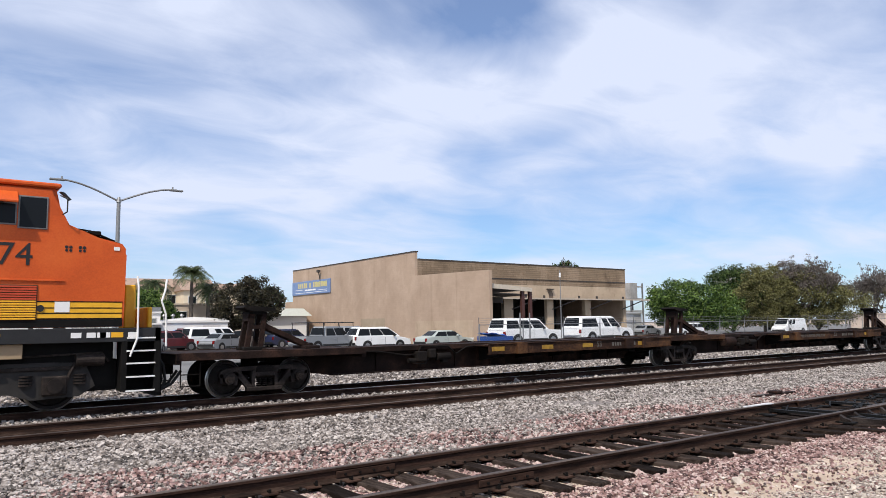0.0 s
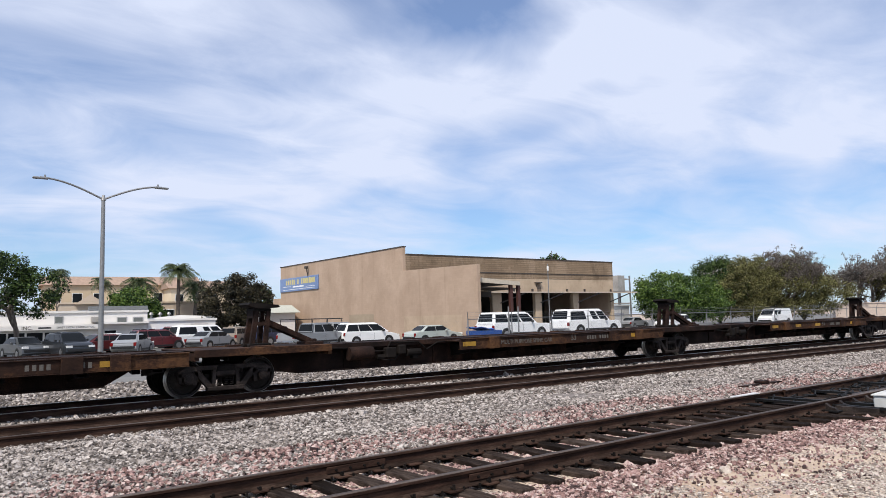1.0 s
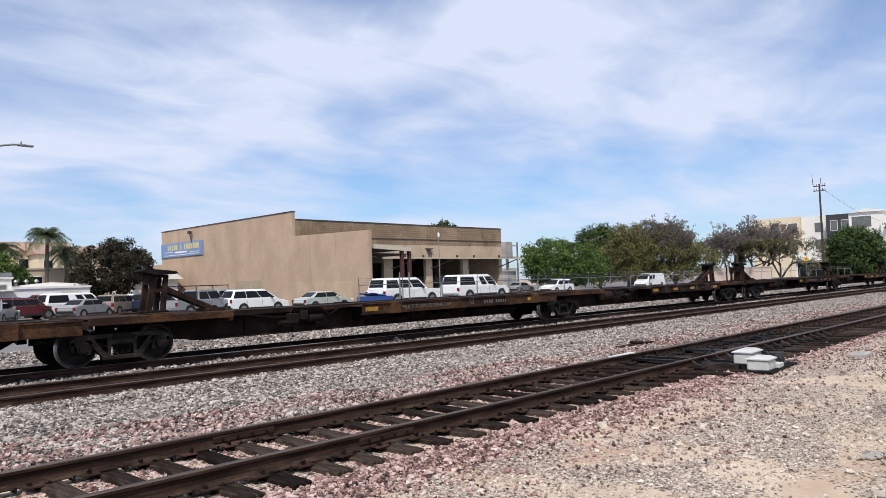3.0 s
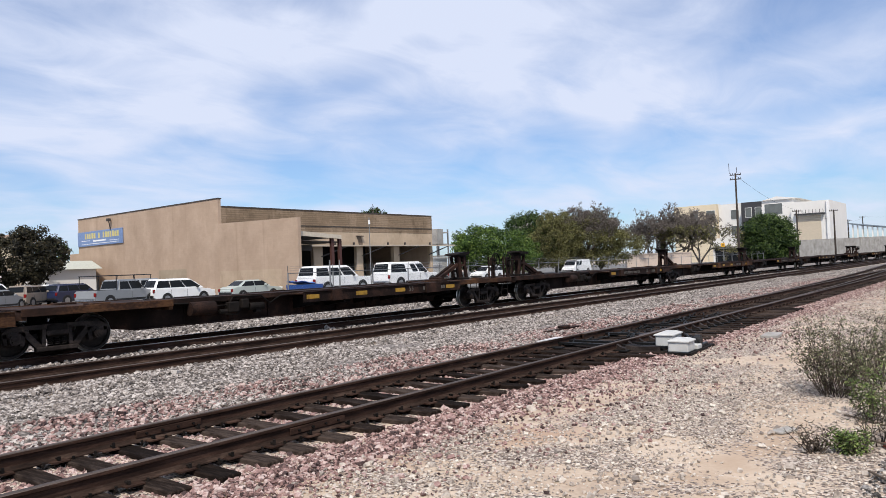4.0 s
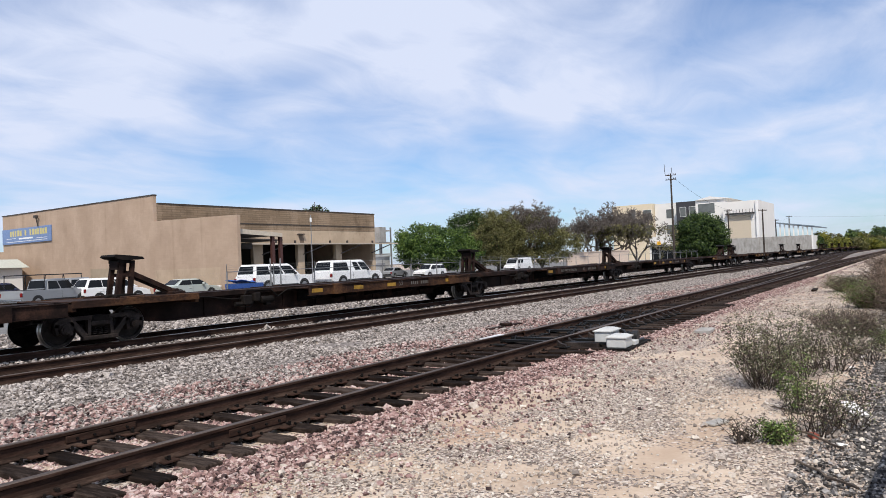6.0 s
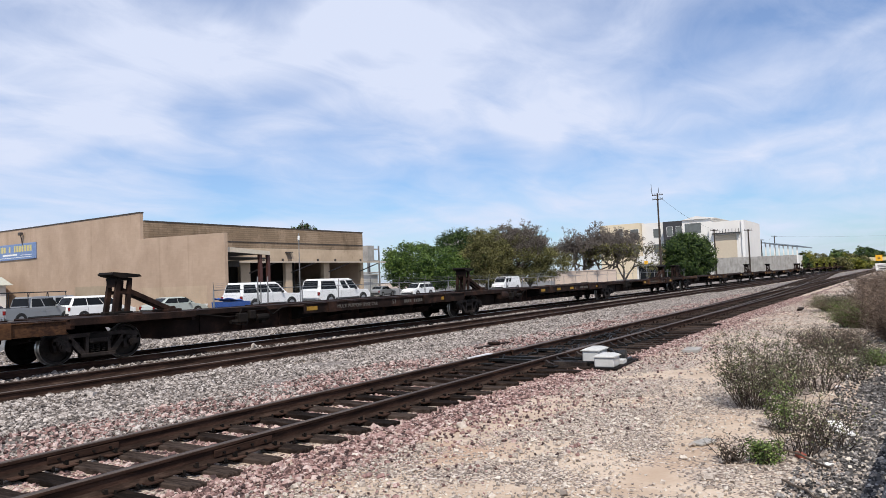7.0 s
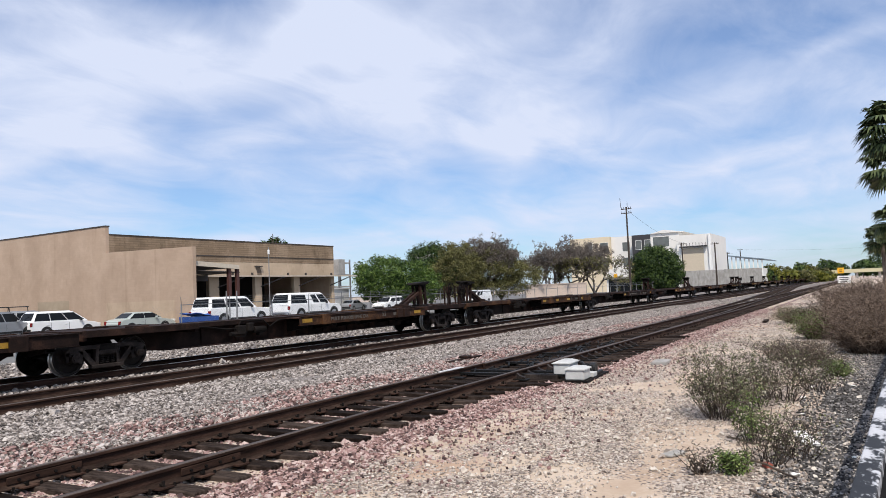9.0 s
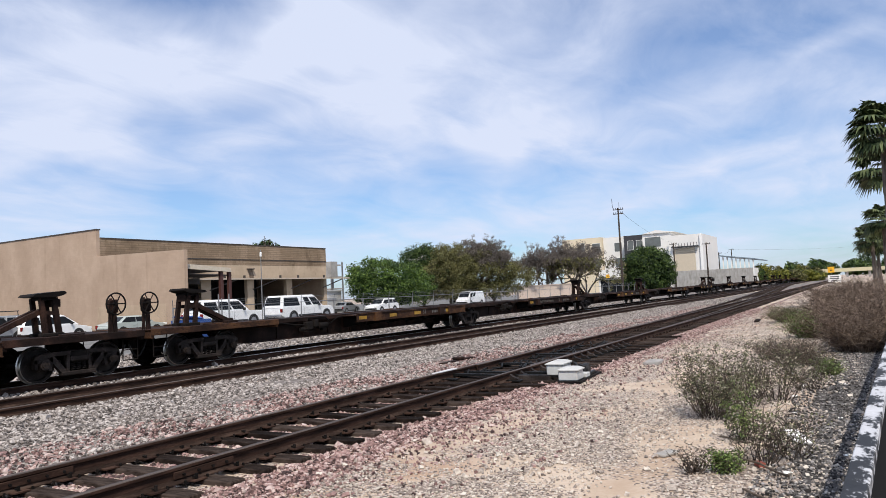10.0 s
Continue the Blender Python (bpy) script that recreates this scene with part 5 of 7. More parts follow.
def mast(x, y, h, label, r=0.03, z=-0.05, top=False):
    t = thing("mast", pose(x, y, z), label, "mast")
    bm = B()
    tube(bm, (0, 0, 0), (0, 0, h), r, r * 0.7, seg=8)
    part("pole", bm, M_GALV, t)
    if not top:
        return
    bm = B()
    box(bm, -0.05, 0.05, -0.05, 0.05, h - 0.4, h - 0.15, 0.02)
    part("sensor", bm, M_WHITE, t)


mast(28.85, 28.2, 4.85, "slim grey mast beside the chain fence", 0.03, top=True)
mast(26.5, 29.0, 2.5, "short grey gate pole by the fence", 0.05)
mast(27.4, 29.2, 2.5, "short grey gate pole beside the yard", 0.05)


def tote():
    t = thing("refuse_skip", pose(28.9, 34.0, -0.05), "blue steel skip with a crumpled cover", "skip")
    bm = B()
    prism(bm, [(-0.6, 0.05), (0.7, 0.05), (0.85, 1.15), (-0.75, 1.15)], -0.8, 0.8)
    part("bin", bm, plain("blue steel", (0.02, 0.07, 0.26), 0.5), t)
    bm = B()
    bmesh.ops.create_grid(bm, x_segments=10, y_segments=8, size=1.0)
    for v in bm.verts:
        v.co = (v.co.x * 0.7, v.co.y * 0.8, 1.22 + 0.16 * noise.noise((v.co.x * 2, v.co.y * 2, 3)) - 0.14 * v.co.x)
    ob = part("cover", bm, plain("blue tarpaulin", (0.03, 0.10, 0.36), 0.55), t)
    sol = ob.modifiers.new("thick", "SOLIDIFY")
    sol.thickness = 0.02


tote()

# ---- trees ----
def leaves_mat(name, dark, mid, light):
    m = material(name, [dark, mid, light], 0.6, 0.6, 0, 0, 8, island=True, spread=0.55, specular=0.25)
    b = m.node_tree.nodes["Principled BSDF"]
    b.inputs["Subsurface Weight"].default_value = 0.0
    return m


M_LEAF = leaves_mat("green leaves", (0.008, 0.020, 0.006), (0.032, 0.062, 0.014), (0.09, 0.135, 0.032))
M_LEAF_BRIGHT = leaves_mat("fresh green leaves", (0.012, 0.030, 0.006), (0.05, 0.098, 0.016), (0.135, 0.20, 0.04))
M_LEAF_OLIVE = leaves_mat("olive leaves", (0.034, 0.035, 0.013), (0.115, 0.110, 0.038), (0.21, 0.195, 0.072))
M_LEAF_DARK = leaves_mat("dark brown-green leaves", (0.010, 0.010, 0.006), (0.026, 0.024, 0.013), (0.058, 0.048, 0.024))
M_LEAF_YEL = leaves_mat("yellow-green leaves", (0.05, 0.055, 0.008), (0.14, 0.15, 0.02), (0.26, 0.25, 0.04))
M_PALM = leaves_mat("palm fronds", (0.014, 0.026, 0.010), (0.045, 0.066, 0.024), (0.12, 0.145, 0.06))
M_BARK = material("grey-brown bark", [(0.05, 0.04, 0.032), (0.11, 0.09, 0.075), (0.19, 0.165, 0.14)], 4, 0.95, 0, 0.5, 30, stretch=(2, 2, 0.4))
M_TWIG = material("bare twigs", [(0.06, 0.05, 0.045), (0.125, 0.105, 0.092), (0.20, 0.175, 0.155)], 3, 0.95, 0, 0, 20)


def leaf_mesh(clumps, per, size, seed, flat=0.6):
    """Quads in clumps: clumps are rows of x, y, z, radius."""
    rng = np.random.default_rng(seed)
    c = np.repeat(np.asarray(clumps, float), per, axis=0)
    n = len(c)
    d = rng.normal(size=(n, 3)); d /= np.linalg.norm(d, axis=1)[:, None]
    p = c[:, :3] + d * (c[:, 3] * rng.uniform(0.45, 1.05, n))[:, None] * np.array([1, 1, 0.8])
    nrm = d * 0.7 + rng.normal(size=(n, 3)) * 0.6 + np.array([0, 0, flat])
    nrm /= np.linalg.norm(nrm, axis=1)[:, None]
    a = np.cross(nrm, rng.normal(size=(n, 3))); a /= np.linalg.norm(a, axis=1)[:, None]
    b = np.cross(nrm, a)
    s = size * rng.uniform(0.6, 1.4, n)[:, None]
    v = np.stack([p - a * s, p - b * s * 0.55, p + a * s, p + b * s * 0.55], 1).reshape(-1, 3)
    return raw_mesh("crown", v, np.arange(4 * n).reshape(-1, 4))


def limbs(bm, p, d, length, r, depth, rng, bend=0.35, tips=None, seg=6, shrink=0.72, fork=(2, 3)):
    """Grows a limb and its forks."""
    q = p
    k = 3 if depth > 1 else 2
    for i in range(k):
        d = (d + Vector([rng.uniform(-1, 1) * bend * 0.35 for _ in range(3)])).normalized()
        q2 = q + d * length / k
        tube(bm, q, q2, r * (1 - 0.25 * i / k), r * (1 - 0.25 * (i + 1) / k), seg=seg if r > 0.03 else 4, cap=False)
        q = q2
    if tips is not None:
        tips.append(q)
    if depth > 0:
        for _ in range(rng.randint(*fork)):
            e = (d + Vector((rng.uniform(-1, 1), rng.uniform(-1, 1), rng.uniform(-0.3, 0.8))) * (0.55 + bend)).normalized()
            limbs(bm, q, e, length * shrink * rng.uniform(0.8, 1.15), max(r * 0.66, 0.030), depth - 1, rng, bend, tips, seg, shrink, fork)


def tree(x, y, height, blobs, mat, label, seed, clumps=150, per=60, size=0.16, trunk=0.18, base=0.3, name="tree", clump_r=(0.45, 0.85), group=""):
    """blobs: crown volumes (x, y, z, rx, ry, rz) round the trunk's foot."""
    rng = random.Random(seed)
    t = thing(name, pose(x, y, -0.06), label, "tree", group)
    bm = B()
    limbs(bm, Vector((0, 0, 0)), Vector((rng.uniform(-0.08, 0.08), 0, 1)), height * base, trunk, 3, rng, 0.4, None, 8)
    part("trunk", bm, M_BARK, t)
    rows = []
    vol = [b[3] * b[4] * b[5] for b in blobs]
    for _ in range(clumps):
        b = rng.choices(blobs, vol)[0]
        d = Vector((rng.gauss(0, 1), rng.gauss(0, 1), rng.gauss(0, 1))).normalized() * rng.uniform(0.45, 1.0) ** 0.5
        rows.append((b[0] + d.x * b[3], b[1] + d.y * b[4], b[2] + d.z * b[5], rng.uniform(*clump_r)))
    link("crown", leaf_mesh(rows, per, size, seed), mat, t)
    return t


def bare_tree(x, y, height, label, seed, depth=6, spread=0.55, leaf=None, trunk=0.2):
    rng = random.Random(seed)
    t = thing("bare_tree", pose(x, y, -0.06), label, "tree")
    bm = B()
    tips = []
    for k in range(3):
        a = 2.1 * k + 0.4
        limbs(bm, Vector((0, 0, 0.3)), Vector((0.55 * math.cos(a), 0.55 * math.sin(a), 1)).normalized(), height * 0.24, trunk * 0.8, depth, rng, spread, tips, 5, 0.78, (2, 3))
    part("limb", bm, M_TWIG, t)
    rows = [(*p, rng.uniform(0.25, 0.5)) for p in tips if p.z > height * 0.3]
    link("twig", leaf_mesh(rows, 7, 0.12, seed + 50, 0.0), M_TWIG, t)
    if leaf:
        pick = [(*p, rng.uniform(0.35, 0.7)) for p in tips if p.z < height * leaf[1] and rng.random() < leaf[2]]
        if pick:
            link("leaves", leaf_mesh(pick, leaf[3], 0.13, seed), leaf[0], t)
    return t


tree(82.3, 56.8, 7.6, [(0, 0, 4.2, 6.0, 6.2, 2.7), (-0.8, 1.4, 5.6, 3.6, 3.6, 1.9), (0.7, -1.2, 3.0, 5.6, 6.0, 1.7), (-2.6, 2.0, 6.6, 1.5, 1.5, 1.2), (0.5, -0.5, 1.9, 5.2, 5.4, 1.3)], M_LEAF_BRIGHT, "round bright green broadleaf tree behind the fence", 1, 380, 105, 0.135, 0.25, 0.22, clump_r=(0.5, 1.15))
tree(103.0, 63.6, 10.6, [(0, 0, 7.2, 3.6, 3.8, 3.2), (0.6, -0.8, 4.6, 3.8, 3.8, 3.0)], M_LEAF, "dark green broadleaf tree in a row of trees", 2, 260, 90, 0.16, 0.28, 0.2, clump_r=(0.8, 1.4))
tree(103.5, 58.6, 10.2, [(0, 0, 5.6, 5.2, 4.6, 3.6), (0, 0, 8.2, 3.6, 3.6, 2.0), (0, 0, 2.4, 4.6, 4.2, 1.6)], M_LEAF_OLIVE, "olive-brown tree with thin fine foliage", 23, 420, 90, 0.115, 0.28, 0.2, clump_r=(0.5, 1.2))
tree(111.3, 57.6, 10.2, [(0, 0, 5.4, 7.0, 7.5, 3.6), (0, 0.5, 8.0, 5.0, 5.5, 2.6), (2.6, -5.0, 4.2, 4.6, 5.0, 2.8), (-3.0, 5.0, 5.8, 3.6, 4.2, 3.2), (0, -1.0, 2.3, 6.4, 7.0, 1.6)], M_LEAF_OLIVE, "wide olive-coloured tree with thin foliage", 3, 720, 85, 0.12, 0.28, 0.2, clump_r=(0.5, 1.3))
bare_tree(108.0, 57.0, 13.0, "leafless twiggy tree standing above olive foliage", 4, 6, 0.6)
bare_tree(112.5, 55.0, 12.2, "leafless twiggy tree with open branches", 14, 6, 0.6)
bare_tree(138.5, 55.0, 12.6, "leafless grey-brown twiggy tree", 5, 6, 0.62, (M_LEAF_OLIVE, 0.6, 0.8, 20), 0.26)
bare_tree(141.5, 52.0, 14.0, "tall leafless grey-brown twiggy tree", 26, 6, 0.55, (M_LEAF_OLIVE, 0.55, 0.8, 20), 0.28)
bare_tree(147.0, 49.8, 13.4, "leafless grey-brown twiggy tree beside another", 6, 6, 0.62, (M_LEAF_OLIVE, 0.55, 0.8, 20), 0.26)
bare_tree(134.5, 55.5, 11.0, "low leafless twiggy tree", 16, 6, 0.65, (M_LEAF_OLIVE, 0.5, 0.6, 16), 0.2)
tree(155.3, 38.7, 10.2, [(0, 0, 5.0, 5.4, 5.6, 4.6), (0, 0, 3.0, 5.8, 5.8, 2.4), (0, 0.5, 7.6, 3.6, 3.6, 2.2)], M_LEAF, "dense round dark green tree beside the far track", 7, 420, 110, 0.18, 0.3, 0.15, clump_r=(0.8, 1.5))
tree(6.9, 61.6, 7.9, [(-1.4, 0, 5.5, 2.7, 2.6, 2.2), (0.9, 0, 4.8, 2.2, 2.2, 1.9), (-3.4, 0, 4.4, 2.4, 2.2, 1.8)], M_LEAF, "dark green street tree with forked trunk", 8, 190, 95, 0.10, 0.22, 0.26, clump_r=(0.4, 0.8))
tree(26.8, 70.0, 7.2, [(0, 0, 4.3, 3.7, 3.2, 2.3), (1.0, 0, 5.6, 1.9, 2.2, 1.5), (-0.8, 0, 2.8, 2.9, 2.6, 1.6), (3.2, 0, 5.3, 1.0, 1.2, 0.8), (-2.4, 0, 5.6, 1.3, 1.3, 0.9), (-0.6, 0, 6.4, 0.9, 0.9, 0.7)], M_LEAF_DARK, "dark brown-green tree beside the workshop", 9, 230, 100, 0.11, 0.22, 0.2, clump_r=(0.35, 0.8))
tree(20.6, 84.0, 6.2, [(0, 0, 4.5, 2.5, 2.5, 1.6), (0.5, 0, 3.2, 2.9, 2.6, 1.8)], M_LEAF_BRIGHT, "bright green rounded tree behind the white building", 10, 240, 85, 0.13, 0.2, 0.2, clump_r=(0.5, 0.9))
tree(36.0, 86.5, 7.0, [(0, 0, 4.8, 1.6, 2.2, 2.2)], M_LEAF, "green tree behind the workshop corner", 11, 70, 50, 0.17, 0.15, 0.3)
tree(88.0, 84.0, 12.0, [(-1.2, 0, 10.6, 1.6, 1.4, 1.5), (1.4, 0, 10.4, 1.3, 1.4, 1.3), (0, 0, 7.5, 2.0, 2.0, 3.0)], M_LEAF, "tall tree top showing over the workshop roof", 12, 90, 50, 0.2, 0.2, 0.4)
rng_t = random.Random(77)
for k in range(16):  # the far green belt
    u = k / 15
    x, y = 236 + 60 * u + rng_t.uniform(-5, 5), 30 - 20 * u + rng_t.uniform(-2, 3)
    hh = rng_t.uniform(4.6, 7.0) - 1.2 * u
    tree(x, y, hh, [(0, 0, hh * 0.55, 3.4, 3.2, hh * 0.42), (1, 0, hh * 0.35, 3.8, 3.2, hh * 0.33)], (M_LEAF_YEL, M_LEAF, M_LEAF_OLIVE)[k % 3], ("yellow-green", "dark green", "olive")[k % 3] + " tree in the far belt along the track", 100 + k, 70, 34, 0.34, 0.2, 0.2, clump_r=(0.7, 1.3), group="far tree belt")
for k in range(14):
    x, y = 520 + rng_t.uniform(-40, 40), 34 - 7.5 * k + rng_t.uniform(-3, 3)
    hh = rng_t.uniform(9, 14)
    tree(x, y, hh, [(0, 0, hh * 0.55, 6, 5.5, hh * 0.42)], M_LEAF, "dark tree on the far skyline", 140 + k, 50, 26, 0.8, 0.4, 0.2, clump_r=(1.5, 2.6), group="far skyline trees")


def palm(x, y, height, label, seed, fronds=30, reach=2.2, fan=False, trunk=0.22, skirt=False):
    rng = np.random.default_rng(seed)
    t = thing("palm_tree", pose(x, y, -0.06), label, "palm tree")
    bm = B()
    k = 10
    pts = [Vector((0.12 * math.sin(2.0 * i / k + seed), 0.1 * math.sin(1.4 * i / k), height * i / k)) for i in range(k + 1)]
    for i in range(k):
        tube(bm, pts[i], pts[i + 1], trunk * (1.25 - 0.5 * i / k) * (1.06 if i % 2 else 1.0), trunk * (1.25 - 0.5 * (i + 1) / k), seg=10, cap=False)
    part("trunk", bm, M_BARK, t)
    top = np.array(pts[-1])
    v, f = [], []

    def quad(a, b, c, d):
        n = len(v)
        v.extend([a, b, c, d])
        f.append((n, n + 1, n + 2, n + 3))
    up = np.array([0, 0, 1.0])
    for i in range(fronds):
        az, el = rng.uniform(0, 2 * math.pi), rng.uniform(-0.75 if skirt else -0.35, 1.25)
        h = np.array([math.cos(az), math.sin(az), 0])
        side = np.cross(h, up)
        ln = reach * rng.uniform(0.8, 1.15)
        if fan:
            stalk = top + (h * math.cos(el) + up * math.sin(el)) * ln * 0.5
            quad(top - side * 0.03, top + side * 0.03, stalk + side * 0.02, stalk - side * 0.02)
            out = h * math.cos(el) + up * math.sin(el)
            for j in range(17):
                a = -1.45 + 2.9 * j / 16
                d = out * math.cos(a) + side * math.sin(a)
                mid = stalk + d * ln * 0.38
                end = stalk + d * ln * 0.6 - up * ln * 0.20 * rng.uniform(0.6, 1.4)
                wv = (-out * math.sin(a) + side * math.cos(a)) * 0.045 * reach
                quad(stalk, mid + wv, end, mid - wv)
        else:
            prev = top
            for j in range(9):
                u = (j + 1) / 9
                p = top + h * ln * u * math.cos(el * (1 - 0.3 * u)) + up * ln * (math.sin(el) * u - 0.65 * u * u)
                wv = side * 0.03
                quad(prev - wv, prev + wv, p + wv, p - wv)
                for s in (-1, 1):
                    for g in (0.25, 0.75):
                        b0 = prev + (p - prev) * g
                        tip = b0 + side * s * ln * 0.24 * (1.1 - 0.7 * abs(u - 0.45)) + (p - prev) * 0.7 - up * ln * 0.12
                        quad(b0, b0 + (p - prev) * 0.22, tip, tip - (p - prev) * 0.08)
                prev = p
    link("fronds", raw_mesh("fronds", np.array(v), np.array(f)), M_PALM, t)


palm(19.9, 128.3, 11.0, "feather palm in front of the apartments", 1, 60, 2.0)
palm(26.4, 127.4, 9.6, "feather palm beside the apartments", 2, 54, 2.0)
palm(22.3, 88.0, 7.2, "bushy feather palm behind the white building", 3, 66, 2.1)
palm(25.6, 84.0, 8.4, "tall feather palm behind the lot", 4, 72, 2.1)
palm(27.8, 85.0, 6.6, "shorter feather palm beside another palm", 5, 60, 2.0)
palm(45.0, -1.95, 9.6, "tall fan palm beside the railway path", 6, 46, 2.0, True, 0.28, True)
palm(52.0, -2.2, 8.5, "tall fan palm in a row beside the path", 7, 46, 2.0, True, 0.28, True)
palm(75.0, -2.6, 6.5, "fan palm in a row beside the path", 8, 46, 2.0, True, 0.26, True)
palm(108.0, -2.2, 6.2, "smaller fan palm far along the path", 9, 46, 2.4, True, 0.26, True)
palm(128.0, -3.2, 6.0, "small fan palm far along the path", 10, 46, 2.4, True, 0.26, True)


# ---- poles and signs ----
def utility_pole(x, y, h, label, arms=1, r=0.14, seed=0, spikes=False):
    t = thing("utility_pole", pose(x, y, -0.06), label, "utility pole")
    bm = B()
    tube(bm, (0, 0, 0), (0, 0, h), r * 1.25, r * 0.8, seg=10)
    part("pole", bm, M_WOODPOLE, t)
    for k in range(arms):
        bm = B()
        z = h - 0.35 - 0.7 * k
        box(bm, -0.06, 0.06, -0.85, 0.85, z, z + 0.12)
        a = part("crossarm", bm, M_WOODPOLE, t)
        for yy in (-0.75, -0.4, 0.4, 0.75):
            bm = B()
            tube(bm, (0, yy, z + 0.14), (0, yy, z + 0.38), 0.05, 0.03, seg=8)
            part("insulator", bm, M_CAR_DARK, a)
    if spikes:
        bm = B()
        tube(bm, (0, 0.9, h), (0, 0.95, h + 1.6), 0.035, seg=6)
        tube(bm, (0, -0.2, h), (0, -0.2, h + 0.9), 0.035, seg=6)
        part("aerial", bm, M_WOODPOLE, t)
    return t


utility_pole(115.4, 33.0, 14.6, "tall dark wooden utility pole with crossarms", 2, 0.15, 0, True)
utility_pole(166.3, 35.4, 10.9, "wooden utility pole by the concrete wall", 1, 0.17)
utility_pole(167.6, 28.55, 10.5, "wooden utility pole in front of the white building", 1, 0.17)
utility_pole(227.3, 35.3, 10.3, "distant wooden utility pole by the shed", 1, 0.18)
utility_pole(257.5, 35.9, 12.3, "distant wooden utility pole behind the shed", 1, 0.18)


def power_line():
    t = thing("power_line", pose(0, 0, 0), "thin black overhead wires between the poles", "wire")
    for a, b in (((166.3, 35.4, 10.9), (227.3, 35.3, 10.3)), ((227.3, 35.3, 10.4), (257.5, 35.9, 12.0)), ((257.5, 35.9, 12.0), (380.0, -12.0, 14.5)), ((115.4, 33.0, 14.2), (166.3, 35.4, 10.8))):
        pts = [tuple(Vector(a).lerp(Vector(b), k / 8) - Vector((0, 0, 0.8 * math.sin(math.pi * k / 8)))) for k in range(9)]
        bm = B()
        path_tube(bm, pts, 0.018, 4)
        part("wire", bm, M_BLACK, t)


power_line()


def track_sign(x, y, z0, w, h, mat, label, post=True, rows=()):
    t = thing("track_sign", pose(x, y, -0.06), label, "sign")
    bm = B()
    tube(bm, (0.03, 0, 0), (0.03, 0, z0 + h), 0.035, seg=8)
    part("post", bm, M_GALV, t)
    bm = B()
    box(bm, -0.02, 0.0, -w / 2, w / 2, z0, z0 + h, 0.004)
    b = part("plate", bm, mat, t)
    for u0, u1, v0, v1 in rows:
        bm = B()
        box(bm, -0.026, -0.021, -w / 2 + w * u0, -w / 2 + w * u1, z0 + h * v0, z0 + h * v1)
        part("letter_bar", bm, M_BLACK, b)


M_SIGNY = plain("yellow sign", (0.80, 0.42, 0.02), 0.5)
track_sign(120.0, 3.15, 2.25, 0.85, 0.85, M_SIGNY, "yellow warning sign beside the track", rows=((0.3, 0.7, 0.3, 0.42), (0.3, 0.7, 0.55, 0.67)))
track_sign(88.0, 2.05, 1.15, 1.25, 0.75, M_WHITE, "white lettered sign board beside the track", rows=((0.15, 0.85, 0.68, 0.8), (0.15, 0.85, 0.44, 0.56), (0.25, 0.75, 0.18, 0.3)))
track_sign(132.0, 40.5, 3.4, 0.65, 0.65, M_SIGNY, "yellow warning sign beside the street", rows=((0.3, 0.7, 0.3, 0.42), (0.3, 0.7, 0.55, 0.67)))


# ---- buildings behind ----
def windows(t, place, w, h, frame_mat=None, pane_mat=None):
    """A window with a recessed pane, at a pose whose x runs along the wall and whose -y faces out."""
    bm = B()
    box(bm, -w / 2 - 0.08, w / 2 + 0.08, -0.06, 0.02, -0.08, h + 0.08)
    o = part("window", bm, frame_mat or M_WHITE, t)
    o.matrix_local = place
    bm = B()
    box(bm, -w / 2, w / 2, -0.075, -0.061, 0, h)
    part("pane", bm, pane_mat or M_GLASS, o)


def block_house(name, x, y, turn, w, d, h, mat, label, wins=(), roof=None, group=""):
    """A plain house block: x along its front, wins: x, z, width, height on the front."""
    t = thing(name, pose(x, y, -0.06, 0, 0, turn), label, "building", group)
    bm = B()
    box(bm, 0, w, 0, d, 0, h)
    part("wall", bm, mat, t)
    bm = B()
    if roof is None:
        box(bm, -0.12, w + 0.12, -0.12, d + 0.12, h + 0.003, h + 0.18)
        part("roof", bm, mat, t)
    else:
        prism(bm, [(-0.5, h + 0.003), (d + 0.5, h + 0.003), (d * 0.7, h + roof[1]), (d * 0.3, h + roof[1])], -0.5, w + 0.5, "x")
        part("roof", bm, roof[0], t)
    for wx, wz, ww, wh in wins:
        windows(t, pose(wx, 0, wz), ww, wh)
    return t


M_CREAM = plain("cream stucco", (0.52, 0.42, 0.29), 0.9, var=0.08, scale=0.5)
M_CREAM_P = plain("pale yellow stucco", (0.68, 0.58, 0.42), 0.9, var=0.06, scale=0.3)
M_BONE = plain("white stucco", (0.74, 0.72, 0.68), 0.9, var=0.05, scale=0.3)
M_OFFW = plain("whitewashed wall", (0.72, 0.70, 0.67), 0.9, var=0.06, scale=0.6)
M_PINKW = plain("pinkish stucco", (0.54, 0.44, 0.34), 0.9, var=0.06, scale=0.4)
M_TILEROOF = plain("pale clay roof tiles", (0.34, 0.24, 0.18), 0.9, var=0.2, scale=2.0)
M_CHAR = plain("charcoal cladding", (0.045, 0.045, 0.05), 0.8, var=0.1)
M_PALEPANE = plain("pale curtained glass", (0.13, 0.14, 0.135), 0.2, 0, 0.25, 0.6, 0.0)
M_AWNING = plain("blue cloth", (0.12, 0.25, 0.55), 0.8)

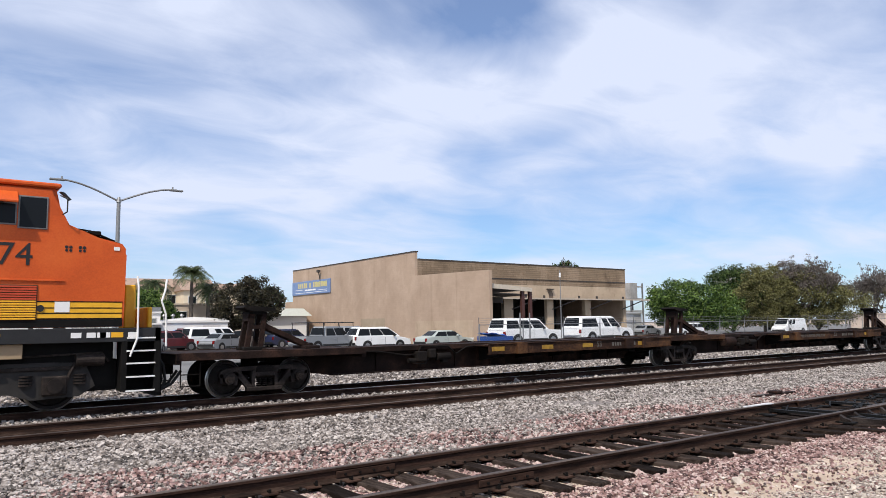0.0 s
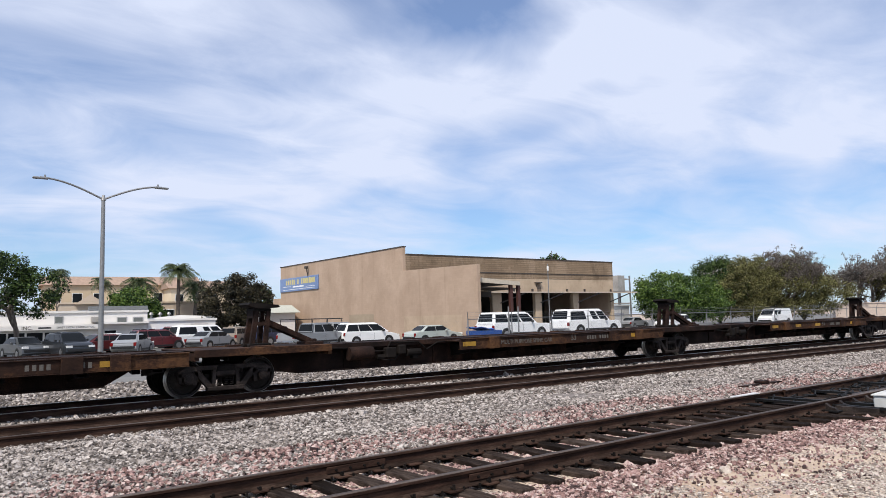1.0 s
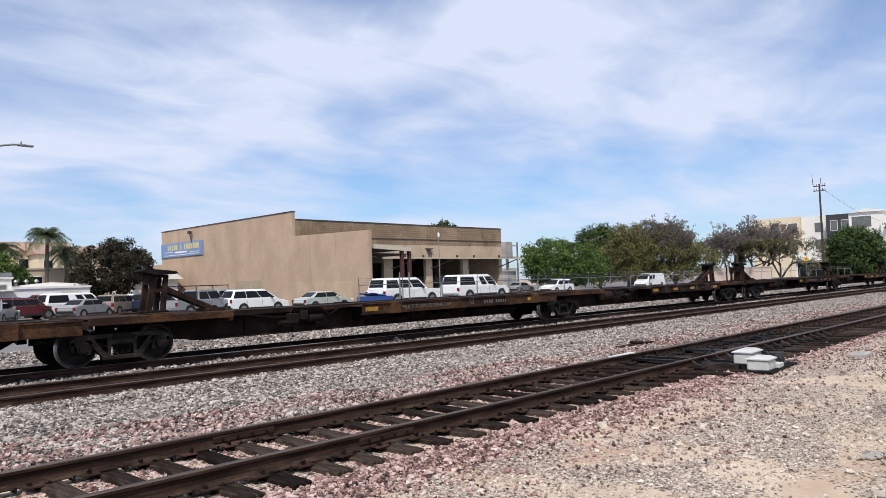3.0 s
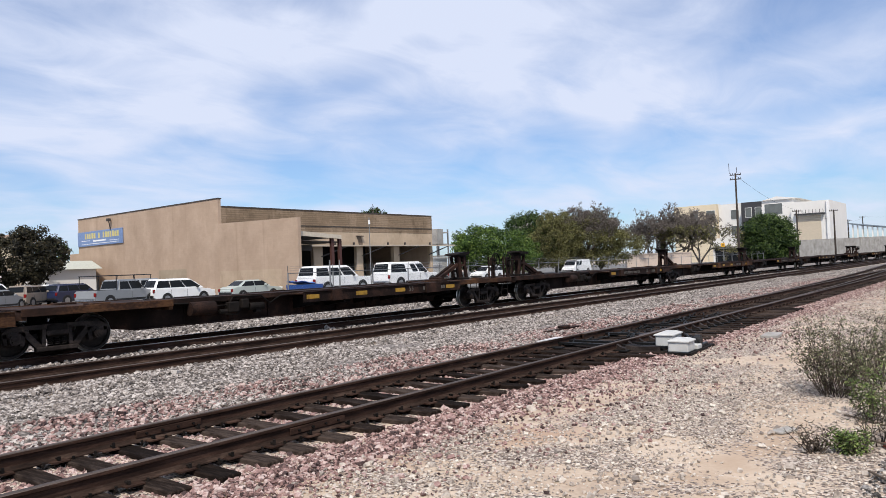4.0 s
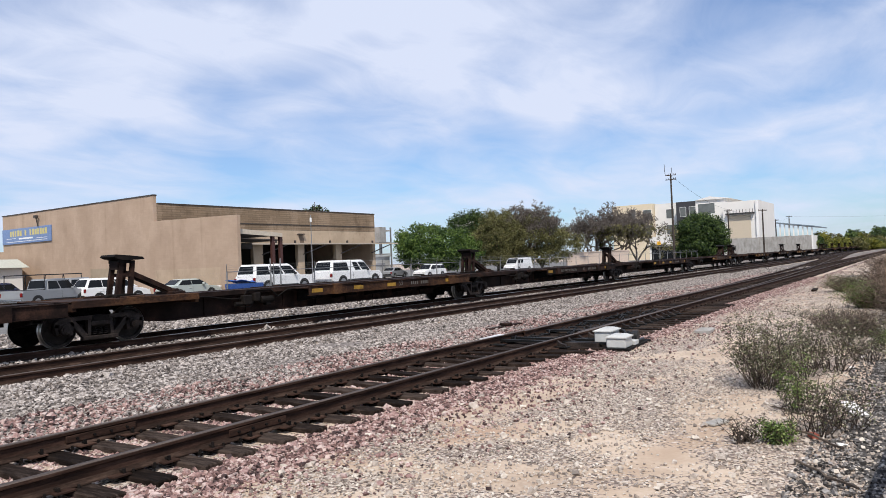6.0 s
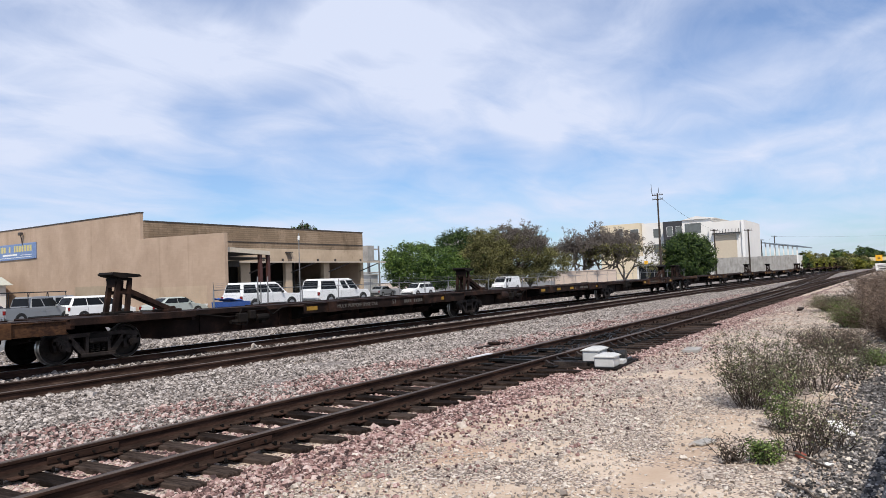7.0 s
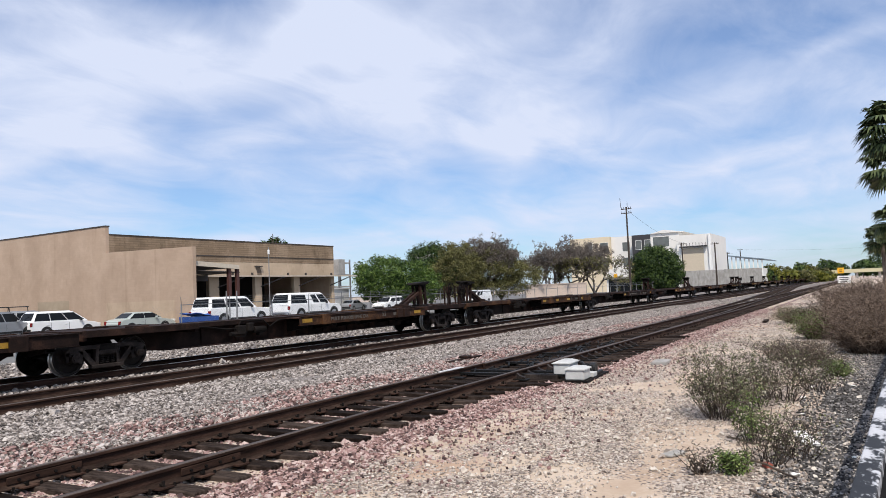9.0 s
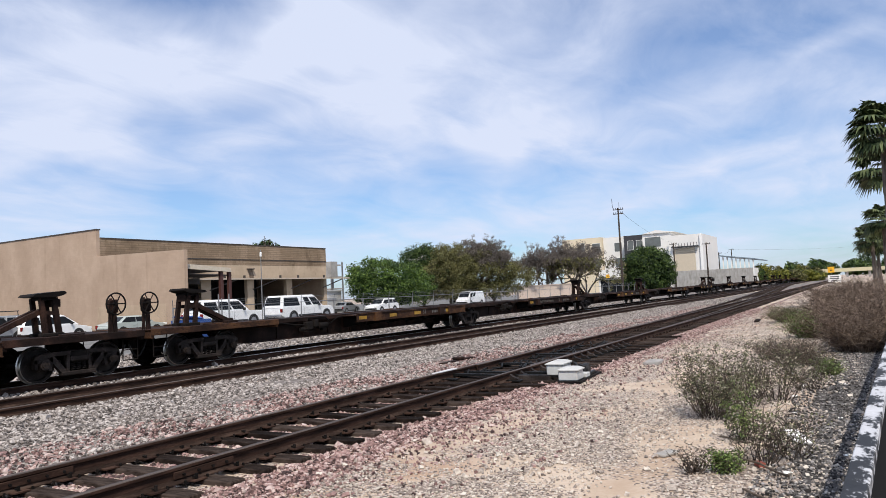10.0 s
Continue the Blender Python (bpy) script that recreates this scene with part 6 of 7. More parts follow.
# white single-storey works at the back of the lot
wb = block_house("white_workshop", 3.0, 71.0, -7, 15.3, 12, 3.35, M_OFFW, "long low white workshop behind parked cars", [(k * 1.35 + 0.9, 0.55, 1.2, 1.15) for k in range(7)] + [(12.2, 1.1, 0.95, 0.62), (14.35, 1.15, 0.62, 0.60), (15.0, 1.15, 0.5, 0.60)])
for x, z, ww, hh in ((8.1, 2.50, 0.55, 0.52), (13.15, 2.38, 0.72, 0.46), (14.5, 2.42, 0.75, 0.40)):
    windows(wb, pose(x, 0, z), ww, hh, plain("grey window trim", (0.36, 0.36, 0.36), 0.8), M_PALEPANE)
bm = B()
box(bm, 10.4, 15.32, -0.14, 0.25, 3.54, 3.90)
part("parapet", bm, plain("grey parapet sheet", (0.20, 0.21, 0.215), 0.8, var=0.15), wb)
bm = B()
box(bm, -0.2, 11.4, -0.95, -0.05, 1.92, 2.30)
part("fascia", bm, M_OFFW, wb)
bm = B()
box(bm, 11.403, 15.35, -0.95, -0.05, 2.30, 2.44)
part("low_roof", bm, M_OFFW, wb)
words("INC.", 0.42, pose(5.3, -0.957, 1.97, 90), M_BLACK, wb)
words("SHEET METAL FABRICATION", 0.235, pose(7.9, -0.957, 2.02, 90), M_BLACK, wb)
bm = B()
box(bm, 6.55, 7.5, -0.957, -0.951, 2.03, 2.16)
part("letter_bar", bm, M_BLACK, wb)
for k in range(3):
    bm = B()
    tube(bm, (15.9 + 0.8 * k, 2.0, 2.6), (15.9 + 0.8 * k, 2.0, 3.1), 0.12, seg=10)
    tube(bm, (15.9 + 0.8 * k, 2.0, 3.1), (15.9 + 0.8 * k, 2.0, 3.32), 0.24, 0.10, seg=10)
    part("roof_vent", bm, M_GALV, wb)
bm = B()
box(bm, 10.6, 11.4, -0.9, -0.1, 2.46, 2.95, 0.03)
part("roof_unit", bm, M_CONC, wb)
wb2 = block_house("white_workshop", 18.22, 69.12, -7, 6.1, 9, 2.45, M_OFFW, "low white workshop annex with sloping roof", [(0.35, 1.15, 0.55, 0.60), (2.9, 0.75, 0.4, 1.2)])
bm = B()
prism(bm, [(0.0, 2.64), (6.2, 2.64), (6.2, 2.80), (3.0, 3.0), (0.0, 2.72)], 0.6, 1.0)
part("lean_roof", bm, M_OFFW, wb2)
bm = B()
box(bm, 3.8, 5.4, -0.03, -0.005, 1.95, 2.2)
part("name_board", bm, plain("faded name board", (0.55, 0.52, 0.50), 0.8, var=0.2, scale=6.0), wb2)
bm = B()
prism(bm, [(0, 1.75), (-0.9, 1.35), (-0.9, 0.85), (-0.8, 0.85), (0, 1.2)], 1.1, 1.95, "x")
part("awning", bm, M_AWNING, wb2)
block_house("white_shed", 30.5, 74.0, -5, 4.6, 8, 3.1, M_OFFW, "small white shed with a shallow gable", [], (plain("pale roof sheet", (0.45, 0.46, 0.40), 0.7), 0.9))
block_house("tan_house", 14.0, 88.6, -8, 22.0, 10, 4.7, M_PINKW, "pinkish stucco commercial building with flat roof", [(k * 4.4 + 2.2, 2.6, 1.9, 1.3) for k in range(5)])
bm = B()
prism(bm, [(-1.6, 0), (1.6, 0), (0, 1.1)], -0.3, 0.3)
gb = part("gable", bm, M_PINKW)
gb.matrix_world = pose(17.0, 88.0, 4.6, 0, 0, -8)
tagged(gb, "small pinkish gable on the stucco building", "gable")
block_house("apartment_building", 21.0, 150.0, -6, 28.0, 14, 10.2, M_CREAM, "cream stucco apartment building with tiled roof", [(2.0 + 3.6 * k, z, 1.6, 1.7) for k in range(7) for z in (3.6, 6.9)], (M_TILEROOF, 1.9))
block_house("apartment_building", 41.0, 140.0, -6, 14.0, 14, 9.2, M_CREAM_P, "pale yellow stucco apartment building with tiled roof", [(1.6 + 3.2 * k, z, 1.4, 1.6) for k in range(4) for z in (3.0, 6.4)], (M_TILEROOF, 1.6))
block_house("apartment_building", -6.0, 120.0, 0, 15.5, 12, 11.6, M_BONE, "white stucco apartment block with flat roof", [(2.0 + 3.0 * k, z, 1.5, 1.6) for k in range(4) for z in (3.6, 7.2)])
# storage sheds and the stair tower beyond the workshop
st = block_house("storage_shed", 73.0, 60.5, 15, 6.0, 5, 3.0, M_OFFW, "white storage shed beside the workshop")
bm = B()
box(bm, 0.8, 4.2, -0.02, -0.005, 1.7, 2.1)
part("letter_bar", bm, plain("grey lettering", (0.45, 0.45, 0.47), 0.8), st)
block_house("brown_shed", 74.5, 68.0, 15, 12.0, 8, 4.4, plain("brown tiled wall", (0.18, 0.10, 0.08), 0.9), "brown-roofed shed behind the white shed")


def stair_tower():
    t = thing("stair_tower", pose(85.5, 69.0, -0.06), "grey open steel stair tower behind the workshop", "tower")
    for z in (1.6, 3.4, 5.2, 7.0):
        bm = B()
        box(bm, -1.4, 1.4, -1.0, 1.0, z, z + 0.18)
        part("landing", bm, M_CONC, t)
    for x in (-1.35, 1.35):
        for y in (-0.95, 0.95):
            bm = B()
            box(bm, x - 0.09, x + 0.09, y - 0.09, y + 0.09, 0, 7.6)
            part("column", bm, M_GALV, t)
    bm = B()
    box(bm, -1.5, 0.0, -1.1, 1.1, 5.3, 7.6)
    part("enclosure", bm, M_CONC, t)


stair_tower()
block_house("concrete_tower", 125.6, 80.0, -30, 3.4, 3, 10.7, M_CONC, "narrow grey concrete tower behind trees")
block_house("tan_kiosk", 131.0, 58.5, -62, 12.0, 6, 2.6, plain("pale pink wall", (0.55, 0.45, 0.38), 0.9), "low pale wall building behind the trees")


def modern_blocks():
    """The apartment blocks beyond the far track, facing the camera along x."""
    t = thing("apartment_block", pose(0, 0, -0.06), "modern white, charcoal and yellow apartment block", "building")

    def w(name, mat, *b):
        bm = B()
        box(bm, *b)
        return part(name, bm, mat, t)
    w("wall_yellow", M_CREAM_P, 209.5, 226.0, 65.6, 78.0, 0, 16.6)
    w("wall_white", M_BONE, 211.0, 226.0, 58.2, 65.5, 0, 16.4)
    w("wall_charcoal", M_CHAR, 207.0, 225.0, 52.0, 58.1, 0, 16.2)
    w("wall_tall", M_BONE, 204.0, 224.0, 44.0, 51.9, 0, 16.0)
    w("wall_tall", M_BONE, 200.0, 224.0, 35.0, 43.9, 0, 14.7)
    bm = B()
    prism(bm, [(42.5, 16.003), (51.9, 16.003), (48.0, 16.9)], 203.5, 224.0, "x")
    part("roof", bm, M_BONE, t)
    for x, y, z, ww, hh in ((209.5, 71.5, 12.6, 1.2, 2.6), (209.5, 67.3, 12.0, 2.4, 2.8), (209.5, 67.3, 7.4, 2.4, 2.8), (209.5, 71.5, 7.4, 2.0, 2.8), (211.0, 61.0, 12.0, 2.2, 2.6), (211.0, 61.0, 7.4, 2.2, 2.6), (207.0, 56.2, 12.0, 1.6, 2.6), (207.0, 53.6, 12.0, 1.6, 2.6), (204.0, 49.0, 12.2, 4.4, 2.8)):
        windows(t, pose(x, y, z, 0, 0, -90), ww, hh, None, M_PALEPANE)
    bm = B()
    box(bm, 199.9, 199.97, 37.0, 42.4, 3.0, 11.0)
    part("garage_panel", bm, plain("tan panel", (0.55, 0.47, 0.36), 0.9), t)
    bm = B()
    box(bm, 198.8, 200, 36.0, 43.0, 11.3, 11.6)
    for k in range(9):
        box(bm, 198.9, 199.0, 36.2 + 0.8 * k, 36.3 + 0.8 * k, 11.6, 12.5)
    part("balcony", bm, M_CHAR, t)
    w("white_frame", M_WHITE, 199.4, 200.0, 34.9, 35.6, 0, 14.6)
    t2 = thing("low_building", pose(178, 47.0, -0.06), "low white building with slatted canopy behind trees", "building")
    bm = B()
    box(bm, 0, 12, 0, 10, 0, 6.0)
    part("wall", bm, M_BONE, t2)
    bm = B()
    box(bm, -0.6, -0.02, -0.5, 10.5, 3.6, 4.0)
    part("canopy", bm, M_CONC, t2)
    bm = B()
    box(bm, -0.05, -0.01, 0.5, 9.5, 0.2, 3.4)
    part("shopfront", bm, M_GLASS, t2)


modern_blocks()


def far_wall():
    t = thing("block_wall", pose(0, 0, -0.06), "long grey concrete block wall beside the far track", "wall", kind="structure")
    a = Vector((166.2, 35.8, 0))
    n = 6
    for k in range(n):
        p, q = a.lerp(Vector((212.0, 24.5, 0)), k / n), a.lerp(Vector((212.0, 24.5, 0)), (k + 0.985) / n)
        d = (q - p).normalized()
        o = Vector((-d.y, d.x, 0)) * 0.2
        bm = B()
        z = 4.45 + 0.10 * k
        vs = [bm.verts.new(v) for v in (p - o, q - o, q + o, p + o)]
        vt = [bm.verts.new(v + Vector((0, 0, z))) for v in (p - o, q - o, q + o, p + o)]
        bm.faces.new(vs[::-1]); bm.faces.new(vt)
        for i in range(4):
            j = (i + 1) % 4
            bm.faces.new((vs[i], vs[j], vt[j], vt[i]))
        part("panel", bm, M_CONC, t)


far_wall()


def station_shed():
    t = thing("canopy_shed", pose(0, 0, -0.06), "pale open-sided shed with sloping metal roof", "shed")
    bm = B()
    prism(bm, [(35.5, 9.5), (25.4, 7.9), (25.4, 7.6), (35.5, 9.15)], 229.0, 262.0, "x")
    part("roof", bm, plain("blue-grey metal roof", (0.20, 0.25, 0.30), 0.5, 0.3), t)
    bm = B()
    box(bm, 230.0, 261.0, 26.2, 34.5, 0, 5.2)
    part("wall", bm, M_BONE, t)
    for k in range(8):
        bm = B()
        box(bm, 229.6, 230.0, 26.0 + 1.2 * k, 26.35 + 1.2 * k, 0, 7.6 + 0.19 * k)
        part("column", bm, M_WHITE, t)


station_shed()


def far_bridge():
    t = thing("road_bridge", pose(0, 0, -0.06), "long pale yellow road bridge on the skyline", "bridge")
    bm = B()
    box(bm, 505, 512, -25, 28, 3.4, 5.6)
    part("deck", bm, plain("pale yellow concrete", (0.55, 0.50, 0.33), 0.9), t)
    for y in (-20, -8, 4, 16, 26):
        bm = B()
        box(bm, 506, 511, y, y + 1.4, 0, 3.397)
        part("pier", bm, M_CONC, t)


far_bridge()
# ---- turnout in the near track ----
def turnout():
    t = thing("turnout", pose(0, 0, 0), "greasy black railway turnout leading to the main track", "turnout", kind="structure")
    xs_ = [15.0 + 3.2 * k for k in range(61)]
    for s in (-1, 1):
        pts = [(x, curve_y(x) + s * HALF + (-0.075 if s > 0 else 0.075) * max(0, 1 - (x - 15) / 9)) for x in xs_]
        part("rail", rail_mesh("rail", pts), [M_RAIL, M_HEAD, M_FLANGE], t)
    me = bpy.data.meshes.new("long_tie")
    bm = B()
    box(bm, -0.115, 0.115, -1.5, 1.5, -0.17, 0.004, 0.01)
    bm.to_mesh(me); bm.free()
    me.materials.append(M_TIE)
    x = 13.2
    rng = random.Random(9)
    while x < 190:
        y = curve_y(x)
        if x < 26 or (y > TRACKS["near"] + 0.3 and y < TRACKS["middle"] - 0.3):
            ob = link("tie", me, None, t)
            ob.matrix_local = pose(x, y if x >= 26 else 6.95, rng.uniform(0.0, 0.006), 0, 0, rng.uniform(-1, 1))
        x += 0.55
    # slide plates, rods and braces
    blk = plain("greased black steel", (0.008, 0.008, 0.008), 0.6, 0.0, specular=0.2)
    for k in range(16):
        x = 13.6 + 0.55 * k
        for s in (-1, 1):
            bm = B()
            box(bm, x - 0.1, x + 0.1, TRACKS["near"] + s * HALF - 0.32, TRACKS["near"] + s * HALF + 0.30, 0.006, 0.03)
            part("slide_plate", bm, blk, t)
        bm = B()
        y = TRACKS["near"] - HALF - 0.08
        prism(bm, [(y, 0.03), (y - 0.20, 0.03), (y - 0.17, 0.07), (y - 0.06, 0.10), (y, 0.15)], x - 0.045, x + 0.045, "x")
        part("brace", bm, M_TRUCK, t)
    for x in (14.0, 14.5, 16.2, 18.6):
        bm = B()
        box(bm, x - 0.05, x + 0.05, 5.4 if x < 15 else 6.5, 8.3, 0.045, 0.09)
        part("throw_rod", bm, blk, t)
    bm = B()
    prism(bm, [(13.1, 7.93), (14.05, 7.88), (14.05, 8.02), (13.1, 7.98)], 0.182, 0.20, "z")
    part("point_plate", bm, plain("bright worn steel", (0.72, 0.71, 0.69), 0.5, 0.2), t)
    bm = B()
    rng2 = random.Random(3)
    for k in range(60):
        x, y = rng2.uniform(14.2, 23.0), rng2.uniform(6.7, 7.8)
        a = rng2.uniform(-0.5, 0.5)
        tube(bm, (x, y, 0.04), (x + 0.35 * math.cos(a), y + 0.35 * math.sin(a), 0.05 + rng2.uniform(0, 0.06)), 0.018, seg=5)
    part("clips", bm, blk, t)
    bm = B()
    box(bm, 16.4, 18.2, 9.6, 9.75, 0.0, 0.05)
    box(bm, 17.2, 17.5, 9.55, 9.8, 0.05, 0.12, 0.02)
    part("loose_rod", bm, M_CAR_BROWN, t)


turnout()


def rail_fastenings():
    """Plates, spikes and anchors under the near rails."""
    bm = B()
    bp = B()
    rng = random.Random(21)
    for s in (-1, 1):
        x = -2.0
        while x < 34:
            y = TRACKS["near"] + s * HALF
            box(bp, x - 0.09, x + 0.09, y - 0.17, y + 0.17, 0.001, 0.016)
            for dy in (-0.115, 0.115):
                if rng.random() < 0.9:
                    px = x + rng.uniform(-0.05, 0.05)
                    box(bm, px - 0.012, px + 0.012, y + dy - 0.012, y + dy + 0.012, 0.0, 0.05 + rng.uniform(0, 0.03))
                    box(bm, px - 0.02, px + 0.02, y + dy * 0.8 - 0.02, y + dy * 0.8 + 0.02, 0.03, 0.048)
            for dx in (-0.15, 0.15):
                if rng.random() < 0.8:
                    path_tube(bm, [(x + dx, y - 0.10, 0.03), (x + dx, y - 0.10, -0.02), (x + dx, y + 0.10, -0.02), (x + dx, y + 0.11, 0.05)], 0.014, 4)
            x += 0.53
    o = link("tie_plates", bpy.data.meshes.new("tie_plates"), None)
    bp.to_mesh(o.data); bp.free()
    o.data.materials.append(M_RAIL)
    tagged(o, "rusty steel plates under the near rails", "tie plates", kind="stuff")
    o = link("rail_spikes", bpy.data.meshes.new("rail_spikes"), None)
    bm.to_mesh(o.data); bm.free()
    o.data.materials.append(M_CAR_DARK)
    tagged(o, "dark spikes and anchors along the near rails", "spikes", kind="stuff")


rail_fastenings()


def rail_joint(x, y):
    t = thing("rail_joint", pose(x, y, 0), "bolted joint bar on a rusty rail", "joint bar")
    for s in (-1, 1):
        bm = B()
        box(bm, -0.42, 0.42, min(s * 0.014, s * 0.034), max(s * 0.014, s * 0.034), 0.045, 0.125, 0.006)
        b = part("bar", bm, M_RAIL, t)
        for k in range(4):
            bm = B()
            tube(bm, (-0.3 + 0.2 * k, s * 0.034, 0.085), (-0.3 + 0.2 * k, s * 0.06, 0.085), 0.016, seg=6)
            part("bolt", bm, M_CAR_DARK, b)


rail_joint(5.6, TRACKS["near"] - HALF)
rail_joint(4.6, TRACKS["near"] + HALF)


def switch_machine():
    t = thing("switch_machine", pose(14.35, 5.35, -0.06, 0, 0, 4), "grey painted electric switch machine beside the track", "switch machine")
    g = plain("pale grey paint", (0.50, 0.50, 0.48), 0.6, var=0.12)
    for n, b in (("gear_case", (-0.50, -0.02, -0.30, 0.10, 0.05, 0.25)), ("motor_case", (-0.02, 0.62, 0.14, 0.50, 0.05, 0.32))):
        bm = B()
        box(bm, *b, 0.02)
        o = part(n, bm, g, t)
        bm = B()
        x0, x1, y0, y1, z = b[0] - 0.025, b[1] + 0.025, b[2] - 0.025, b[3] + 0.025, b[5] + 0.002
        lo4 = [bm.verts.new(v) for v in ((x0, y0, z), (x1, y0, z), (x1, y1, z), (x0, y1, z))]
        md4 = [bm.verts.new(v) for v in ((x0, y0, z + 0.02), (x1, y0, z + 0.02), (x1, y1, z + 0.02), (x0, y1, z + 0.02))]
        up4 = [bm.verts.new(v) for v in ((x0 + 0.11, y0 + 0.11, z + 0.065), (x1 - 0.11, y0 + 0.11, z + 0.065), (x1 - 0.11, y1 - 0.11, z + 0.065), (x0 + 0.11, y1 - 0.11, z + 0.065))]
        bm.faces.new(lo4[::-1]); bm.faces.new(up4)
        for p4, q4 in ((lo4, md4), (md4, up4)):
            for k in range(4):
                bm.faces.new((p4[k], p4[(k + 1) % 4], q4[(k + 1) % 4], q4[k]))
        part("lid", bm, g, o)
    bm = B()
    box(bm, -0.6, 1.2, -0.38, 0.54, 0.0, 0.05)
    part("base_plate", bm, M_CAR_DARK, t)
    bm = B()
    box(bm, 0.06, 0.36, -0.34, -0.10, 0.05, 0.14, 0.01)
    part("cover_plate", bm, g, t)
    bm = B()
    for k in range(5):
        tube(bm, (0.42 + 0.10 * k, -0.20 + 0.05 * k, 0.05), (0.42 + 0.10 * k, -0.20 + 0.05 * k, 0.26 - 0.02 * (k % 2)), 0.035, seg=8)
    path_tube(bm, [(0.4, -0.1, 0.2), (0.6, 0.05, 0.30), (0.85, 0.12, 0.24), (0.95, 0.2, 0.05)], 0.03)
    tube(bm, (0.55, -0.28, 0.18), (0.55, -0.16, 0.18), 0.12, seg=12)
    box(bm, 0.38, 1.0, -0.30, -0.22, 0.05, 0.11, 0.01)
    part("hand_throw", bm, M_BLACK, t)
    bm = B()
    box(bm, -0.45, -0.2, 0.28, 1.0, 0.06, 0.14)
    part("rod_cover", bm, M_TRUCK, t)


switch_machine()


def slab(x, y, w, d, h, turn, mat, label, name="concrete_slab"):
    bm = B()
    box(bm, -w / 2, w / 2, -d / 2, d / 2, 0, h, 0.008)
    o = part(name, bm, mat)
    o.matrix_world = pose(x, y, -0.055, 0, 0, turn)
    tagged(o, label, "slab")


slab(17.6, 4.4, 0.8, 0.35, 0.07, 5, M_CONC, "pale concrete slab lying on the gravel")
slab(35.0, 8.6 - 4.6, 1.6, 0.2, 0.08, 3, M_TIE, "old dark timber lying beside the track", "old_timber")
slab(9.6, 0.75, 0.75, 0.16, 0.03, 15, M_WHITE, "pale split plank on the grey gravel", "broken_board")
slab(8.3, 2.0, 0.30, 0.14, 0.03, -20, M_CONC, "flat pale stone on the dirt", "flat_stone")
slab(8.05, 1.0, 0.13, 0.07, 0.05, 30, plain("red brick", (0.32, 0.09, 0.06), 0.9), "piece of red brick among the weeds", "brick_piece")


# ---- weeds, brush and the barrier ----
M_STEM = material("dry brown stems", [(0.022, 0.016, 0.012), (0.055, 0.040, 0.030), (0.13, 0.10, 0.075)], 5, 0.95, 0, 0, 30, island=True, spread=0.4)
M_WEED = leaves_mat("dusty weed leaves", (0.03, 0.035, 0.016), (0.10, 0.11, 0.05), (0.24, 0.24, 0.13))
M_GRASS = leaves_mat("green grass", (0.045, 0.075, 0.016), (0.12, 0.175, 0.045), (0.25, 0.31, 0.10))
M_DRYW = leaves_mat("dead weed leaves", (0.045, 0.034, 0.024), (0.12, 0.09, 0.06), (0.22, 0.17, 0.12))
M_SEED = plain("pale seed heads", (0.60, 0.54, 0.42), 0.9)


def weed(x, y, height, radius, label, seed, stems=60, leafy=14, leaf=None, seeds=0.4):
    """A dry bush: many thin forked stems from one root, sparse leaves, pale seed heads."""
    rng = random.Random(seed)
    t = thing("weed_bush", pose(x, y, -0.06), label, "weed")
    bm, hd = B(), B()
    tips = []
    for _ in range(stems):
        a, rr = rng.uniform(0, 2 * math.pi), radius * math.sqrt(rng.random())
        p = Vector((0.5 * rr * math.cos(a), 0.5 * rr * math.sin(a), 0))
        d = Vector((rr * math.cos(a) * 0.7 + rng.uniform(-0.1, 0.1), rr * math.sin(a) * 0.7 + rng.uniform(-0.1, 0.1), height * rng.uniform(0.35, 1.0)))
        q = p
        for k in range(5):
            nx = p + d * (k + 1) / 5 + Vector([rng.uniform(-1, 1) * 0.045 for _ in range(3)])
            tube(bm, q, nx, 0.0055 * (1.2 - 0.18 * k), 0.0055 * (1.0 - 0.18 * k), seg=3, cap=False)
            if k > 0:
                for _ in range(3):
                    e = nx + Vector((rng.uniform(-1, 1), rng.uniform(-1, 1), rng.uniform(-0.1, 1.0))) * 0.13 * radius / 0.5
                    tube(bm, nx, e, 0.003, 0.002, seg=3, cap=False)
                    tips.append(e)
                    if rng.random() < seeds * 0.15:
                        bmesh.ops.create_icosphere(hd, subdivisions=1, radius=rng.uniform(0.007, 0.013), matrix=Matrix.Translation(e))
            q = nx
    part("stalk", bm, M_STEM, t)
    if len(hd.verts):
        tagged(part("seed_head", hd, M_SEED, t), kind="stuff")
    else:
        hd.free()
    rows = [(*p, 0.05) for p in tips if rng.random() < 0.8]
    if leafy and rows:
        link("leaves", leaf_mesh(rows, leafy, 0.014, seed, 0.3), leaf or M_WEED, t)
    return t


weed(10.75, 1.9, 1.0, 0.50, "dark dry weed bush with fine green-brown leaves", 1, 80, 6)
weed(12.6, 1.25, 0.95, 0.55, "brown dry weed bush with pale seed heads", 2, 48, 4, seeds=0.9)
weed(11.8, 1.62, 0.75, 0.40, "straw-coloured weed bush on gravel", 3, 36, 3, seeds=0.9)
weed(13.7, 0.85, 0.62, 0.42, "low dusty green weed bush", 4, 30, 4)
weed(9.3, 1.33, 0.62, 0.22, "narrow weed with fresh green top", 5, 22, 7, M_GRASS)
weed(8.2, 1.02, 0.72, 0.36, "open dry weed with red-brown stems", 6, 24, 2)
weed(8.6, 0.75, 0.46, 0.34, "sprawling dry weed among litter", 7, 22, 2)
weed(7.7, 1.27, 0.22, 0.12, "small tuft of green weeds", 8, 30, 5, M_GRASS, 0)
